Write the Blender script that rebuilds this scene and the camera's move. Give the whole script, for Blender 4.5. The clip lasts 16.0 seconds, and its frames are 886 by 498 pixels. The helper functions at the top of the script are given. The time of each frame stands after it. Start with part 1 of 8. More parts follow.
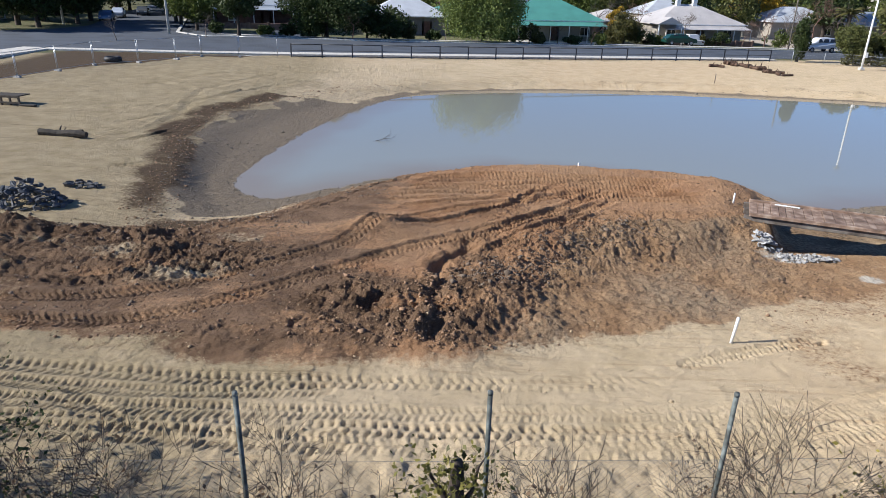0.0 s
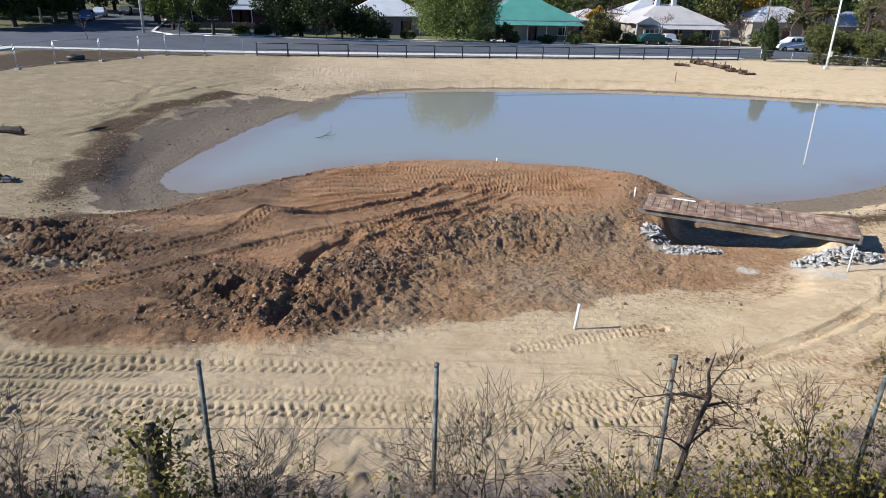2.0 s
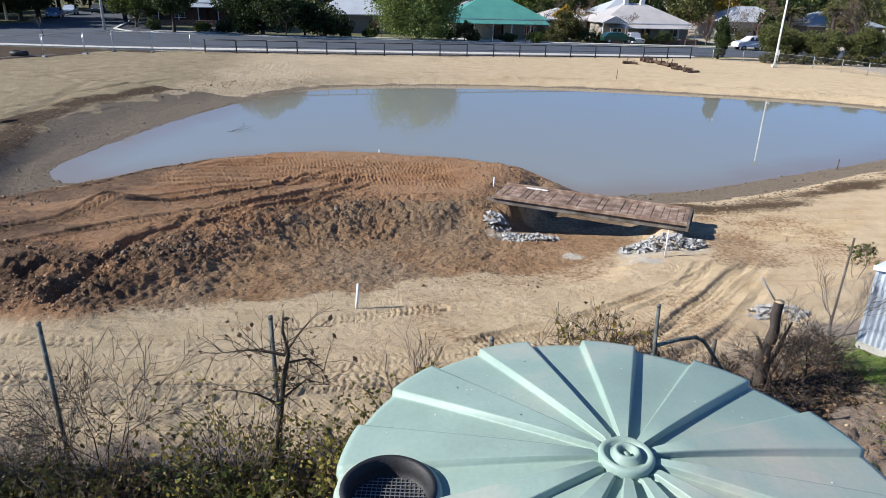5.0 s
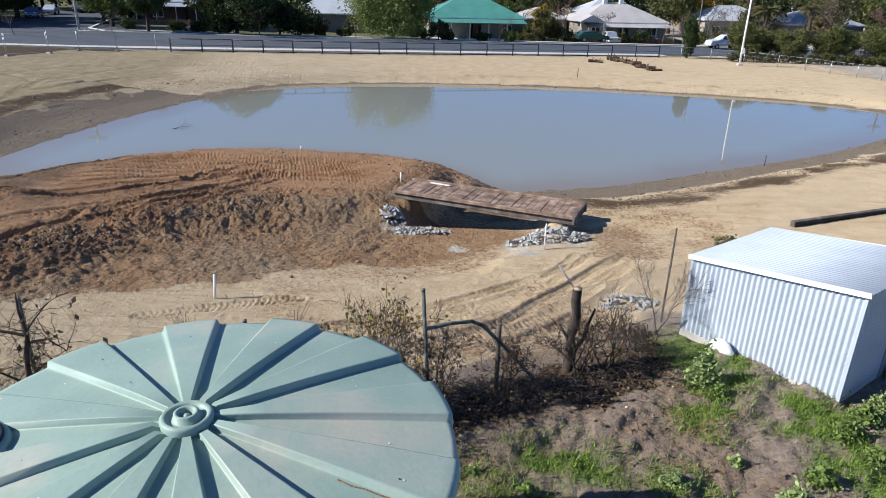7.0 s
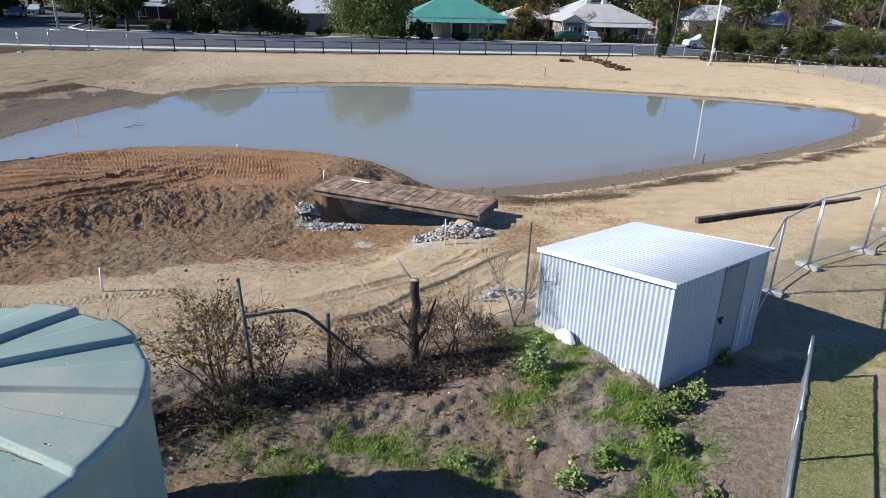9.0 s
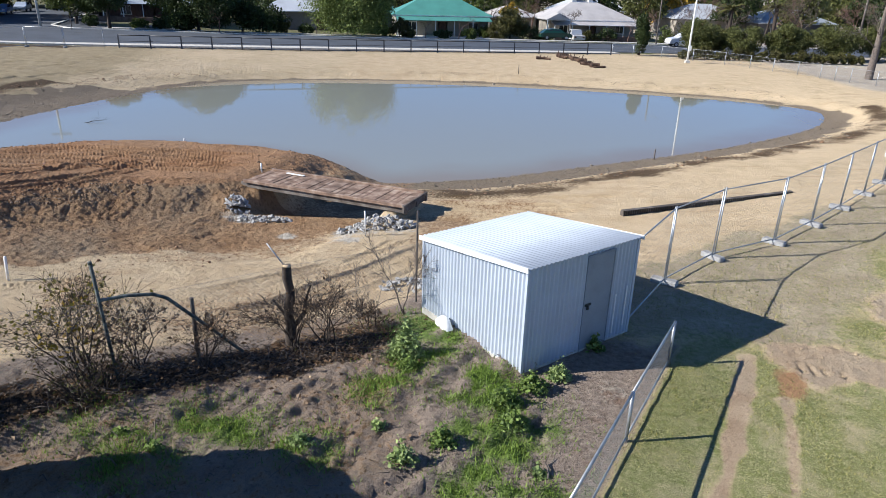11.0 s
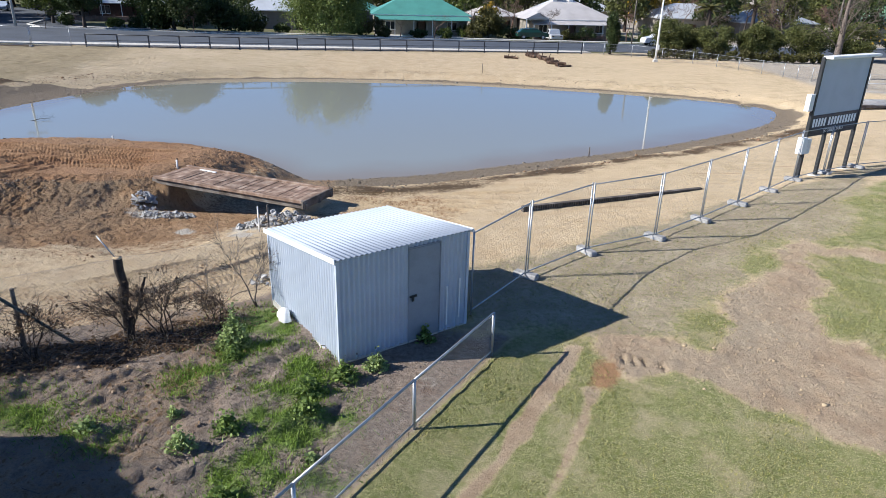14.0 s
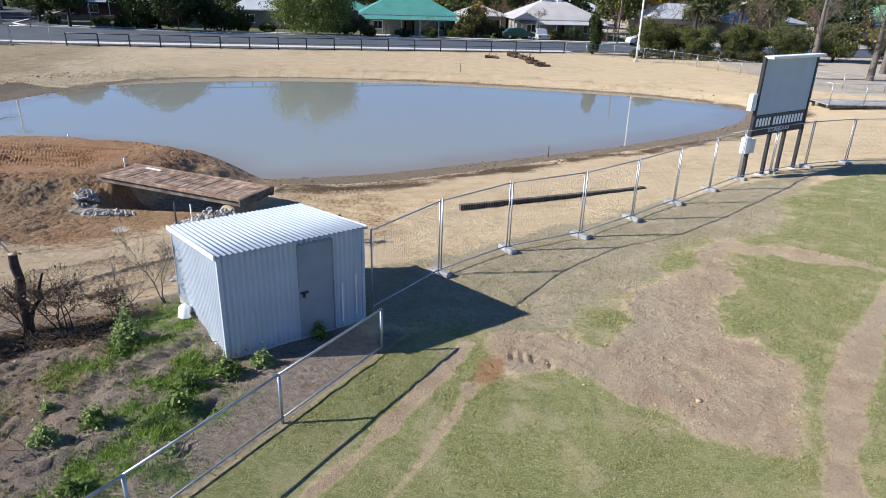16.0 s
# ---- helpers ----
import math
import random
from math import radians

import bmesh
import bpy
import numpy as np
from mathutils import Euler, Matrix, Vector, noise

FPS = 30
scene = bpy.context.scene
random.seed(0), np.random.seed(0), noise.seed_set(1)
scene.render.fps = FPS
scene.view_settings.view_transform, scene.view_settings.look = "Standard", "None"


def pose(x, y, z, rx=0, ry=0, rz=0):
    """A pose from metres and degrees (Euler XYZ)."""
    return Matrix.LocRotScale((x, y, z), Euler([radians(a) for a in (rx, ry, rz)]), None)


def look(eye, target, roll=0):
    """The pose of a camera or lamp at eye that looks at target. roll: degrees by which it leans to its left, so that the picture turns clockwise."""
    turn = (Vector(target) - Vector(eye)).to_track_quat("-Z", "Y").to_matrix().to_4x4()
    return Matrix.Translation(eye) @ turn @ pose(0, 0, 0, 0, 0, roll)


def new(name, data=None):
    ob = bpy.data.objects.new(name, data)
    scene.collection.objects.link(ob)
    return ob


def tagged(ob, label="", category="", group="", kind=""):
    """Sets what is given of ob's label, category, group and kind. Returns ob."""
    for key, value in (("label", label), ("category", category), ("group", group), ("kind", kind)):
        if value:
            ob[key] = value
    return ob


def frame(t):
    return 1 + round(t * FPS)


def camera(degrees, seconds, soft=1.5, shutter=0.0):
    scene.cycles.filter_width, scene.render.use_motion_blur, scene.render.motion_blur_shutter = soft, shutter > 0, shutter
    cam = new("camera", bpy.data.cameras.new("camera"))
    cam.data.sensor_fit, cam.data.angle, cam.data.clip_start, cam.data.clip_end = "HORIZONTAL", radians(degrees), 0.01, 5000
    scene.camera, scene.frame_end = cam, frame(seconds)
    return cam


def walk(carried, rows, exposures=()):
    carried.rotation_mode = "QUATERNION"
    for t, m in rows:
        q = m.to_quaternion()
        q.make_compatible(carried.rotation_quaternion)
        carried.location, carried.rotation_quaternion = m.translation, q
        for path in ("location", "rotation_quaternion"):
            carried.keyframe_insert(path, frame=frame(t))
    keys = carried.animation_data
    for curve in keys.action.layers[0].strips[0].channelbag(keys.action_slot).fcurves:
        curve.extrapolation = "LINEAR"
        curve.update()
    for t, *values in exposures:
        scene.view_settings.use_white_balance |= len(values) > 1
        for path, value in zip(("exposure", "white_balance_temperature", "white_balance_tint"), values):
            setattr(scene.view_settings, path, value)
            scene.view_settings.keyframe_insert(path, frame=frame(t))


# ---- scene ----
cam = camera(68.0, 16.0, 0.7)
PATH = [
    (0, (0.359, -0.386, 6.401), (0.315, 1.47, 5.655), 1.3),
    (0.5, (1.236, -0.493, 6.399), (1.191, 1.362, 5.653), 1.3),
    (1, (2.072, -0.609, 6.415), (2.027, 1.247, 5.67), 1.3),
    (1.5, (2.87, -0.692, 6.391), (2.825, 1.164, 5.645), 1.3),
    (2, (3.651, -0.742, 6.38), (3.606, 1.114, 5.635), 1.3),
    (2.5, (4.443, -0.785, 6.363), (4.398, 1.071, 5.618), 1.3),
    (3, (5.219, -0.83, 6.322), (5.175, 1.026, 5.577), 1.4),
    (3.5, (5.991, -0.879, 6.272), (5.95, 0.977, 5.528), 1.5),
    (4, (6.8, -0.985, 6.265), (6.76, 0.871, 5.521), 1.5),
    (6.5, (11.046, -1.346, 6.259), (11.003, 0.51, 5.515), 1.4),
    (7, (11.849, -1.431, 6.285), (11.807, 0.425, 5.54), 1.4),
    (7.5, (12.625, -1.523, 6.315), (12.583, 0.333, 5.57), 1.4),
    (8, (13.362, -1.612, 6.343), (13.319, 0.243, 5.597), 1.4),
    (8.5, (14.056, -1.684, 6.369), (14.013, 0.171, 5.623), 1.4),
    (9, (14.718, -1.779, 6.389), (14.674, 0.076, 5.643), 1.4),
    (11.5, (17.624, -1.932, 6.275), (17.58, -0.078, 5.527), 1.5),
    (12, (18.169, -1.933, 6.292), (18.125, -0.078, 5.544), 1.5),
    (12.5, (18.699, -1.935, 6.292), (18.655, -0.081, 5.544), 1.5),
    (13, (19.22, -1.985, 6.301), (19.176, -0.13, 5.554), 1.5),
    (13.5, (19.734, -2.025, 6.303), (19.691, -0.171, 5.554), 1.5),
    (14, (20.258, -2.041, 6.301), (20.214, -0.187, 5.553), 1.5),
    (14.5, (20.775, -2.06, 6.325), (20.731, -0.205, 5.576), 1.5),
    (15, (21.295, -2.056, 6.337), (21.25, -0.202, 5.589), 1.5),
    (15.5, (21.795, -2.078, 6.354), (21.75, -0.224, 5.605), 1.5),
    (16, (22.299, -2.098, 6.35), (22.253, -0.244, 5.601), 1.6),
]
walk(cam, [(t, look(eye, target, roll)) for t, eye, target, roll in PATH],
     [(0.0, 0.66), (2.5, 0.74), (4.0, 0.70), (7.0, 0.58), (9.0, 0.60), (12.0, 0.74), (16.0, 0.76)])

# ---- sun, sky, exposure ----
SUN_WAY = Vector((3.36, 0.56, -2.07)).normalized()
world = bpy.data.worlds.new("sky")
world.use_nodes = True
scene.world = world
sky = world.node_tree.nodes.new("ShaderNodeTexSky")
sky.sky_type, sky.sun_disc = "NISHITA", False
sky.sun_elevation, sky.sun_rotation = radians(31.0), radians(260.5)
sky.air_density, sky.dust_density, sky.ozone_density, sky.altitude = 0.8, 0.0, 8.0, 2200.0
back = world.node_tree.nodes["Background"]
back.inputs["Strength"].default_value = 0.105
world.node_tree.links.new(sky.outputs["Color"], back.inputs["Color"])
sun_data = bpy.data.lights.new("sun", "SUN")
sun_data.energy, sun_data.angle, sun_data.color = 5.0, radians(0.53), (1.0, 0.968, 0.915)
sun = new("sun", sun_data)
sun.rotation_mode = "QUATERNION"
sun.rotation_quaternion = SUN_WAY.to_track_quat("-Z", "Y")
sun.location = (-40, -10, 40)


# ---- material kit ----
def mat(name, base, rough=0.8, metal=0.0, vary=0.25, scale=3.0, fine=40.0, bump=0.25, tint=None, spec=0.4, island=0.0):
    """Base colour varied at two scales, with fine relief; tint: a second colour in stains."""
    m = bpy.data.materials.new(name)
    m.use_nodes = True
    n, l = m.node_tree.nodes, m.node_tree.links
    bsdf = n["Principled BSDF"]
    bsdf.inputs["Roughness"].default_value, bsdf.inputs["Metallic"].default_value = rough, metal
    bsdf.inputs["Specular IOR Level"].default_value = spec
    co = n.new("ShaderNodeTexCoord")
    big, small = n.new("ShaderNodeTexNoise"), n.new("ShaderNodeTexNoise")
    big.inputs["Scale"].default_value, small.inputs["Scale"].default_value = scale, fine
    big.inputs["Detail"].default_value = small.inputs["Detail"].default_value = 4.0
    for t in (big, small):
        l.new(co.outputs["Object"], t.inputs["Vector"])
    ramp = n.new("ShaderNodeValToRGB")
    ramp.color_ramp.elements[0].position, ramp.color_ramp.elements[1].position = 0.32, 0.7
    dark = tuple(c * (1 - vary) for c in base)
    light = tint if tint else tuple(min(1, c * (1 + vary * 0.7)) for c in base)
    ramp.color_ramp.elements[0].color, ramp.color_ramp.elements[1].color = (*dark, 1), (*light, 1)
    mid = ramp.color_ramp.elements.new(0.5)
    mid.color = (*base, 1)
    l.new(big.outputs["Fac"], ramp.inputs["Fac"])
    mix = n.new("ShaderNodeMix")
    mix.data_type, mix.blend_type = "RGBA", "MULTIPLY"
    mix.inputs["Factor"].default_value = 1.0
    l.new(ramp.outputs["Color"], mix.inputs["A"])
    fr = n.new("ShaderNodeMapRange")
    fr.inputs["From Min"].default_value, fr.inputs["From Max"].default_value = 0.25, 0.75
    fr.inputs["To Min"].default_value, fr.inputs["To Max"].default_value = 1 - vary * 0.5, 1 + vary * 0.3
    l.new(small.outputs["Fac"], fr.inputs["Value"])
    comb = n.new("ShaderNodeCombineColor")
    for k in ("Red", "Green", "Blue"):
        l.new(fr.outputs["Result"], comb.inputs[k])
    l.new(comb.outputs["Color"], mix.inputs["B"])
    out = mix.outputs["Result"]
    if island:
        info, hsv, mr = n.new("ShaderNodeObjectInfo"), n.new("ShaderNodeHueSaturation"), n.new("ShaderNodeMapRange")
        geo = n.new("ShaderNodeNewGeometry")
        add = n.new("ShaderNodeMath")
        add.operation = "ADD"
        l.new(info.outputs["Random"], add.inputs[0])
        l.new(geo.outputs["Random Per Island"], add.inputs[1])
        mr.inputs["From Max"].default_value = 2.0
        mr.inputs["To Min"].default_value, mr.inputs["To Max"].default_value = 1 - island, 1 + island
        l.new(add.outputs[0], mr.inputs["Value"])
        l.new(mr.outputs["Result"], hsv.inputs["Value"])
        l.new(out, hsv.inputs["Color"])
        out = hsv.outputs["Color"]
    l.new(out, bsdf.inputs["Base Color"])
    if bump:
        b = n.new("ShaderNodeBump")
        b.inputs["Strength"].default_value, b.inputs["Distance"].default_value = bump, 0.02
        l.new(small.outputs["Fac"], b.inputs["Height"])
        l.new(b.outputs["Normal"], bsdf.inputs["Normal"])
    return m


def leaf_mat(name, base, vary=0.45, through_light=0.25):
    """Leaves: each island a little different, some light passing through."""
    m = bpy.data.materials.new(name)
    m.use_nodes = True
    n, l = m.node_tree.nodes, m.node_tree.links
    bsdf = n["Principled BSDF"]
    geo, ramp = n.new("ShaderNodeNewGeometry"), n.new("ShaderNodeValToRGB")
    e = ramp.color_ramp.elements
    e[0].color, e[1].color = (*[c * (1 - vary) for c in base], 1), (base[0] * (1 + vary), base[1] * (1 + vary * 0.8), base[2] * (1 + vary * 0.4), 1)
    l.new(geo.outputs["Random Per Island"], ramp.inputs["Fac"])
    l.new(ramp.outputs["Color"], bsdf.inputs["Base Color"])
    bsdf.inputs["Roughness"].default_value = 0.55
    bsdf.inputs["Specular IOR Level"].default_value = 0.25
    tr, mx = n.new("ShaderNodeBsdfTranslucent"), n.new("ShaderNodeMixShader")
    l.new(ramp.outputs["Color"], tr.inputs["Color"])
    mx.inputs[0].default_value = through_light
    l.new(bsdf.outputs[0], mx.inputs[1])
    l.new(tr.outputs[0], mx.inputs[2])
    l.new(mx.outputs[0], n["Material Output"].inputs["Surface"])
    return m


GALV = mat("galvanised_steel", (0.42, 0.44, 0.46), 0.42, 0.7, 0.2, 6, 60, 0.05)
WIRE = mat("fence_wire", (0.17, 0.175, 0.18), 0.6, 0.4, 0.2, 8, 60, 0.0)
POST_STEEL = mat("weathered_green_post", (0.10, 0.11, 0.10), 0.85, 0.0, 0.5, 9, 50, 0.2, tint=(0.2, 0.225, 0.215))
TANK = mat("tank_plastic", (0.275, 0.375, 0.328), 0.5, 0.0, 0.12, 0.9, 22, 0.12, tint=(0.42, 0.42, 0.36), spec=0.35)
SHED = mat("shed_sheet", (0.46, 0.515, 0.59), 0.42, 0.1, 0.06, 2.0, 30, 0.03)
SHED_DOOR = mat("shed_door_paint", (0.25, 0.28, 0.315), 0.6, 0.0, 0.12, 2.5, 30, 0.06)
DARK = mat("dark_rubber", (0.02, 0.02, 0.022), 0.6, 0.0, 0.3, 8, 60, 0.2)
BLACK_STEEL = mat("black_painted_steel", (0.022, 0.024, 0.027), 0.5, 0.1, 0.3, 6, 50, 0.05)
WHITE = mat("white_paint", (0.78, 0.78, 0.76), 0.5, 0.0, 0.08, 3, 30, 0.04)
CONCRETE = mat("pale_concrete", (0.52, 0.50, 0.46), 0.9, 0.0, 0.2, 3, 40, 0.3)
OLD_WOOD = mat("weathered_timber", (0.25, 0.165, 0.12), 0.85, 0.0, 0.45, 3.0, 45, 0.5, tint=(0.42, 0.325, 0.255), island=0.35)
GREY_WOOD = mat("grey_timber", (0.12, 0.10, 0.085), 0.9, 0.0, 0.45, 3.0, 45, 0.5, tint=(0.2, 0.18, 0.16), island=0.3)
ROCK = mat("grey_blue_rock", (0.40, 0.395, 0.385), 0.85, 0.0, 0.3, 6, 40, 0.6, island=0.35)
DARK_ROCK = mat("dark_rock", (0.10, 0.105, 0.115), 0.8, 0.0, 0.35, 6, 40, 0.6, island=0.5)
CLOD = mat("red_soil_clods", (0.25, 0.155, 0.095), 0.95, 0.0, 0.4, 6, 40, 0.7, island=0.3)
BARK = mat("brown_bark", (0.06, 0.045, 0.036), 0.9, 0.0, 0.45, 8, 60, 0.6)
PALE_BARK = mat("pale_twig_bark", (0.145, 0.118, 0.10), 0.9, 0.0, 0.45, 8, 60, 0.5)
ASPHALT = mat("asphalt", (0.066, 0.078, 0.098), 0.9, 0.0, 0.22, 0.35, 18, 0.2)
KERB = mat("kerb_concrete", (0.50, 0.49, 0.46), 0.9, 0.0, 0.15, 2, 30, 0.2)
GLASS = mat("dark_window_glass", (0.02, 0.025, 0.03), 0.06, 0.0, 0.1, 2, 10, 0.0, spec=0.6)
LEAF_DARK = leaf_mat("dark_green_leaf", (0.042, 0.064, 0.022))
LEAF_MID = leaf_mat("mid_green_leaf", (0.085, 0.115, 0.03))
LEAF_PALE = leaf_mat("pale_green_leaf", (0.155, 0.20, 0.05))
LEAF_OLIVE = leaf_mat("olive_leaf", (0.085, 0.085, 0.03))
LEAF_YELLOW = leaf_mat("yellow_leaf", (0.32, 0.22, 0.03))
LEAF_DRY = leaf_mat("dry_brown_leaf", (0.17, 0.115, 0.075))
LEAF_WEED = leaf_mat("bright_weed_leaf", (0.26, 0.35, 0.15))
PEBBLE = mat("muddy_pebbles", (0.17, 0.145, 0.115), 0.8, 0.0, 0.3, 6, 40, 0.4, island=0.5)
STEM_RED = leaf_mat("reddish_twig", (0.14, 0.085, 0.07), 0.3, 0.0)


# ---- mesh kit ----
def mesh_of(name, V, F, material=None, smooth=False):
    """A mesh from an array of vertices and an array (or list) of faces."""
    me = bpy.data.meshes.new(name)
    V = np.asarray(V, dtype=np.float32).reshape(-1, 3)
    F = np.asarray(F, dtype=np.int32)
    k = F.shape[1]
    me.vertices.add(len(V))
    me.vertices.foreach_set("co", V.ravel())
    me.loops.add(F.size)
    me.loops.foreach_set("vertex_index", F.ravel())
    me.polygons.add(len(F))
    me.polygons.foreach_set("loop_start", np.arange(0, F.size, k, dtype=np.int32))
    me.polygons.foreach_set("loop_total", np.full(len(F), k, dtype=np.int32))
    if smooth:
        me.polygons.foreach_set("use_smooth", np.ones(len(F), dtype=bool))
    me.update(calc_edges=True)
    if material:
        me.materials.append(material)
    return me


def put(name, me, parent=None, label="", m=None):
    ob = new(name, me)
    if parent:
        ob.parent = parent
    if m is not None:
        ob.matrix_basis = m
    return tagged(ob, label) if label else ob


def part(name, bm, material, parent=None, label="", smooth=False):
    """Link a bmesh as one mesh object under a thing or a part."""
    me = bpy.data.meshes.new(name)
    bm.normal_update()
    bm.to_mesh(me)
    bm.free()
    if smooth:
        me.polygons.foreach_set("use_smooth", np.ones(len(me.polygons), dtype=bool))
    me.materials.append(material)
    return put(name, me, parent, label)


def thing(name, label, category, at=(0, 0, 0), rz=0.0, group="", kind=""):
    ob = new(name)
    ob.empty_display_size = 0.2
    ob.matrix_basis = pose(*at, 0, 0, rz)
    return tagged(ob, label, category, group, kind)


def box(bm, lo, hi, m=None, bevel=0.0):
    """A box between two corners, with broken edges if wanted."""
    lo, hi = Vector(lo), Vector(hi)
    t = Matrix.Translation((lo + hi) / 2) @ Matrix.Diagonal((*(hi - lo), 1))
    made = bmesh.ops.create_cube(bm, size=1.0, matrix=(m @ t) if m else t)
    if bevel:
        edges = list({e for v in made["verts"] for e in v.link_edges})
        bmesh.ops.bevel(bm, geom=edges, offset=bevel, segments=1, affect="EDGES")
    return bm


def rod(bm, a, b, r0, r1=None, sides=8, caps=True):
    """A tapered round bar from a to b."""
    a, b = Vector(a), Vector(b)
    d = b - a
    q = d.to_track_quat("Z", "Y").to_matrix().to_4x4()
    bmesh.ops.create_cone(bm, cap_ends=caps, segments=sides, radius1=r0, radius2=r0 if r1 is None else r1,
                          depth=d.length, matrix=Matrix.Translation((a + b) / 2) @ q)
    return bm


def boxpart(name, lo, hi, material, parent, label="", bevel=0.0):
    return part(name, box(bmesh.new(), lo, hi, None, bevel), material, parent, label)


def rodpart(name, a, b, r, material, parent, label="", sides=8, r1=None):
    return part(name, rod(bmesh.new(), a, b, r, r1, sides), material, parent, label, True)


def tubes(segs, sides=3):
    """Vertices and quads of many tapered sticks: rows of x0 y0 z0 x1 y1 z1 r0 r1."""
    S = np.asarray(segs, dtype=float)
    a, b = S[:, :3], S[:, 3:6]
    d = b - a
    d /= np.linalg.norm(d, axis=1, keepdims=True) + 1e-9
    ref = np.where(np.abs(d[:, 2:3]) < 0.9, np.array([[0, 0, 1.0]]), np.array([[1.0, 0, 0]]))
    u = np.cross(d, ref)
    u /= np.linalg.norm(u, axis=1, keepdims=True)
    w = np.cross(d, u)
    V = []
    for c, r in ((a, S[:, 6:7]), (b, S[:, 7:8])):
        for k in range(sides):
            an = 2 * math.pi * k / sides
            V.append(c + r * (math.cos(an) * u + math.sin(an) * w))
    V = np.stack(V, axis=1)
    n = len(S)
    base = np.arange(n)[:, None] * (2 * sides)
    F = [np.concatenate([base + k, base + (k + 1) % sides, base + sides + (k + 1) % sides, base + sides + k], axis=1) for k in range(sides)]
    return V.reshape(-1, 3), np.stack(F, axis=1).reshape(-1, 4)


def leaf_cards(centres, size, rng, flat=0.0, long=1.6):
    """Small folded leaves, each a pair of triangles, turned every way."""
    n = len(centres)
    a = rng.normal(size=(n, 3))
    a[:, 2] *= 1 - flat
    a /= np.linalg.norm(a, axis=1, keepdims=True)
    b = np.cross(a, rng.normal(size=(n, 3)))
    b /= np.linalg.norm(b, axis=1, keepdims=True)
    s = (size * rng.uniform(0.6, 1.35, n))[:, None]
    c = np.asarray(centres)
    up = np.cross(a, b) * s * 0.18
    V = np.stack([c - a * s * long / 2, c + b * s / 2 + up, c + a * s * long / 2, c - b * s / 2 + up], axis=1).reshape(-1, 3)
    i = np.arange(n)[:, None] * 4
    F = np.concatenate([i, i + 1, i + 2, i + 3], axis=1)
    return V, F


# ---- value noise on arrays ----
_tab = np.random.RandomState(7).rand(256, 256)


def vnoise(x, y):
    xi, yi = np.floor(x).astype(int), np.floor(y).astype(int)
    fx, fy = x - xi, y - yi
    fx, fy = fx * fx * (3 - 2 * fx), fy * fy * (3 - 2 * fy)
    a, b = _tab[xi & 255, yi & 255], _tab[(xi + 1) & 255, yi & 255]
    c, d = _tab[xi & 255, (yi + 1) & 255], _tab[(xi + 1) & 255, (yi + 1) & 255]
    return (a + (b - a) * fx) * (1 - fy) + (c + (d - c) * fx) * fy


def fbm(x, y, octaves=4, gain=0.5):
    s, amp, tot = 0.0, 1.0, 0.0
    for k in range(octaves):
        s = s + amp * (vnoise(x * 2 ** k + 17.3 * k, y * 2 ** k + 9.1 * k) - 0.5)
        tot += amp
        amp *= gain
    return s / tot * 2


def blocks(x, y, seed=0):
    """Broken, angular lumps: height of the nearest cell, dropping to its cracks."""
    xi, yi = np.floor(x).astype(int), np.floor(y).astype(int)
    f1, f2, h = np.full(x.shape, 9.0), np.full(x.shape, 9.0), np.zeros(x.shape)
    for i in (-1, 0, 1):
        for j in (-1, 0, 1):
            cx, cy = xi + i, yi + j
            px = cx + _tab[(cx + seed) & 255, (cy + 31) & 255]
            py = cy + _tab[(cx + 77) & 255, (cy + seed) & 255]
            d = np.hypot(px - x, py - y)
            near = d < f1
            tilt = (_tab[(cx + 5) & 255, cy & 255] - 0.5) * (x - px) + (_tab[cx & 255, (cy + 5) & 255] - 0.5) * (y - py)
            h = np.where(near, _tab[(cx + 9) & 255, (cy + 13 + seed) & 255] + 0.9 * tilt, h)
            f2 = np.where(near, f1, np.minimum(f2, d))
            f1 = np.where(near, d, f1)
    return (h - 0.35) * smooth(0.0, 0.22, f2 - f1)


def smooth(a, b, x):
    t = np.clip((x - a) / (b - a), 0, 1)
    return t * t * (3 - 2 * t)


def poly_dist(X, Y, pts, closed=True):
    """Distance to a polygon's outline, negative inside (if closed), and the arc length of the nearest place."""
    best, inside, arc = np.full(X.shape, 1e9), np.zeros(X.shape, bool), np.zeros(X.shape)
    n, run = len(pts), 0.0
    side = np.zeros(X.shape)
    for k in range(n if closed else n - 1):
        (x0, y0), (x1, y1) = pts[k], pts[(k + 1) % n]
        dx, dy = x1 - x0, y1 - y0
        L = math.hypot(dx, dy)
        t = np.clip(((X - x0) * dx + (Y - y0) * dy) / (L * L), 0, 1)
        qx, qy = X - x0 - t * dx, Y - y0 - t * dy
        d = np.hypot(qx, qy)
        near = d < best
        best = np.where(near, d, best)
        arc = np.where(near, run + t * L, arc)
        side = np.where(near, np.sign(dx * qy - dy * qx), side)
        run += L
        if closed and y0 != y1:
            cross = ((y0 > Y) != (y1 > Y)) & (X < dx * (Y - y0) / dy + x0)
            inside ^= cross
    return np.where(inside, -best, best), arc, side


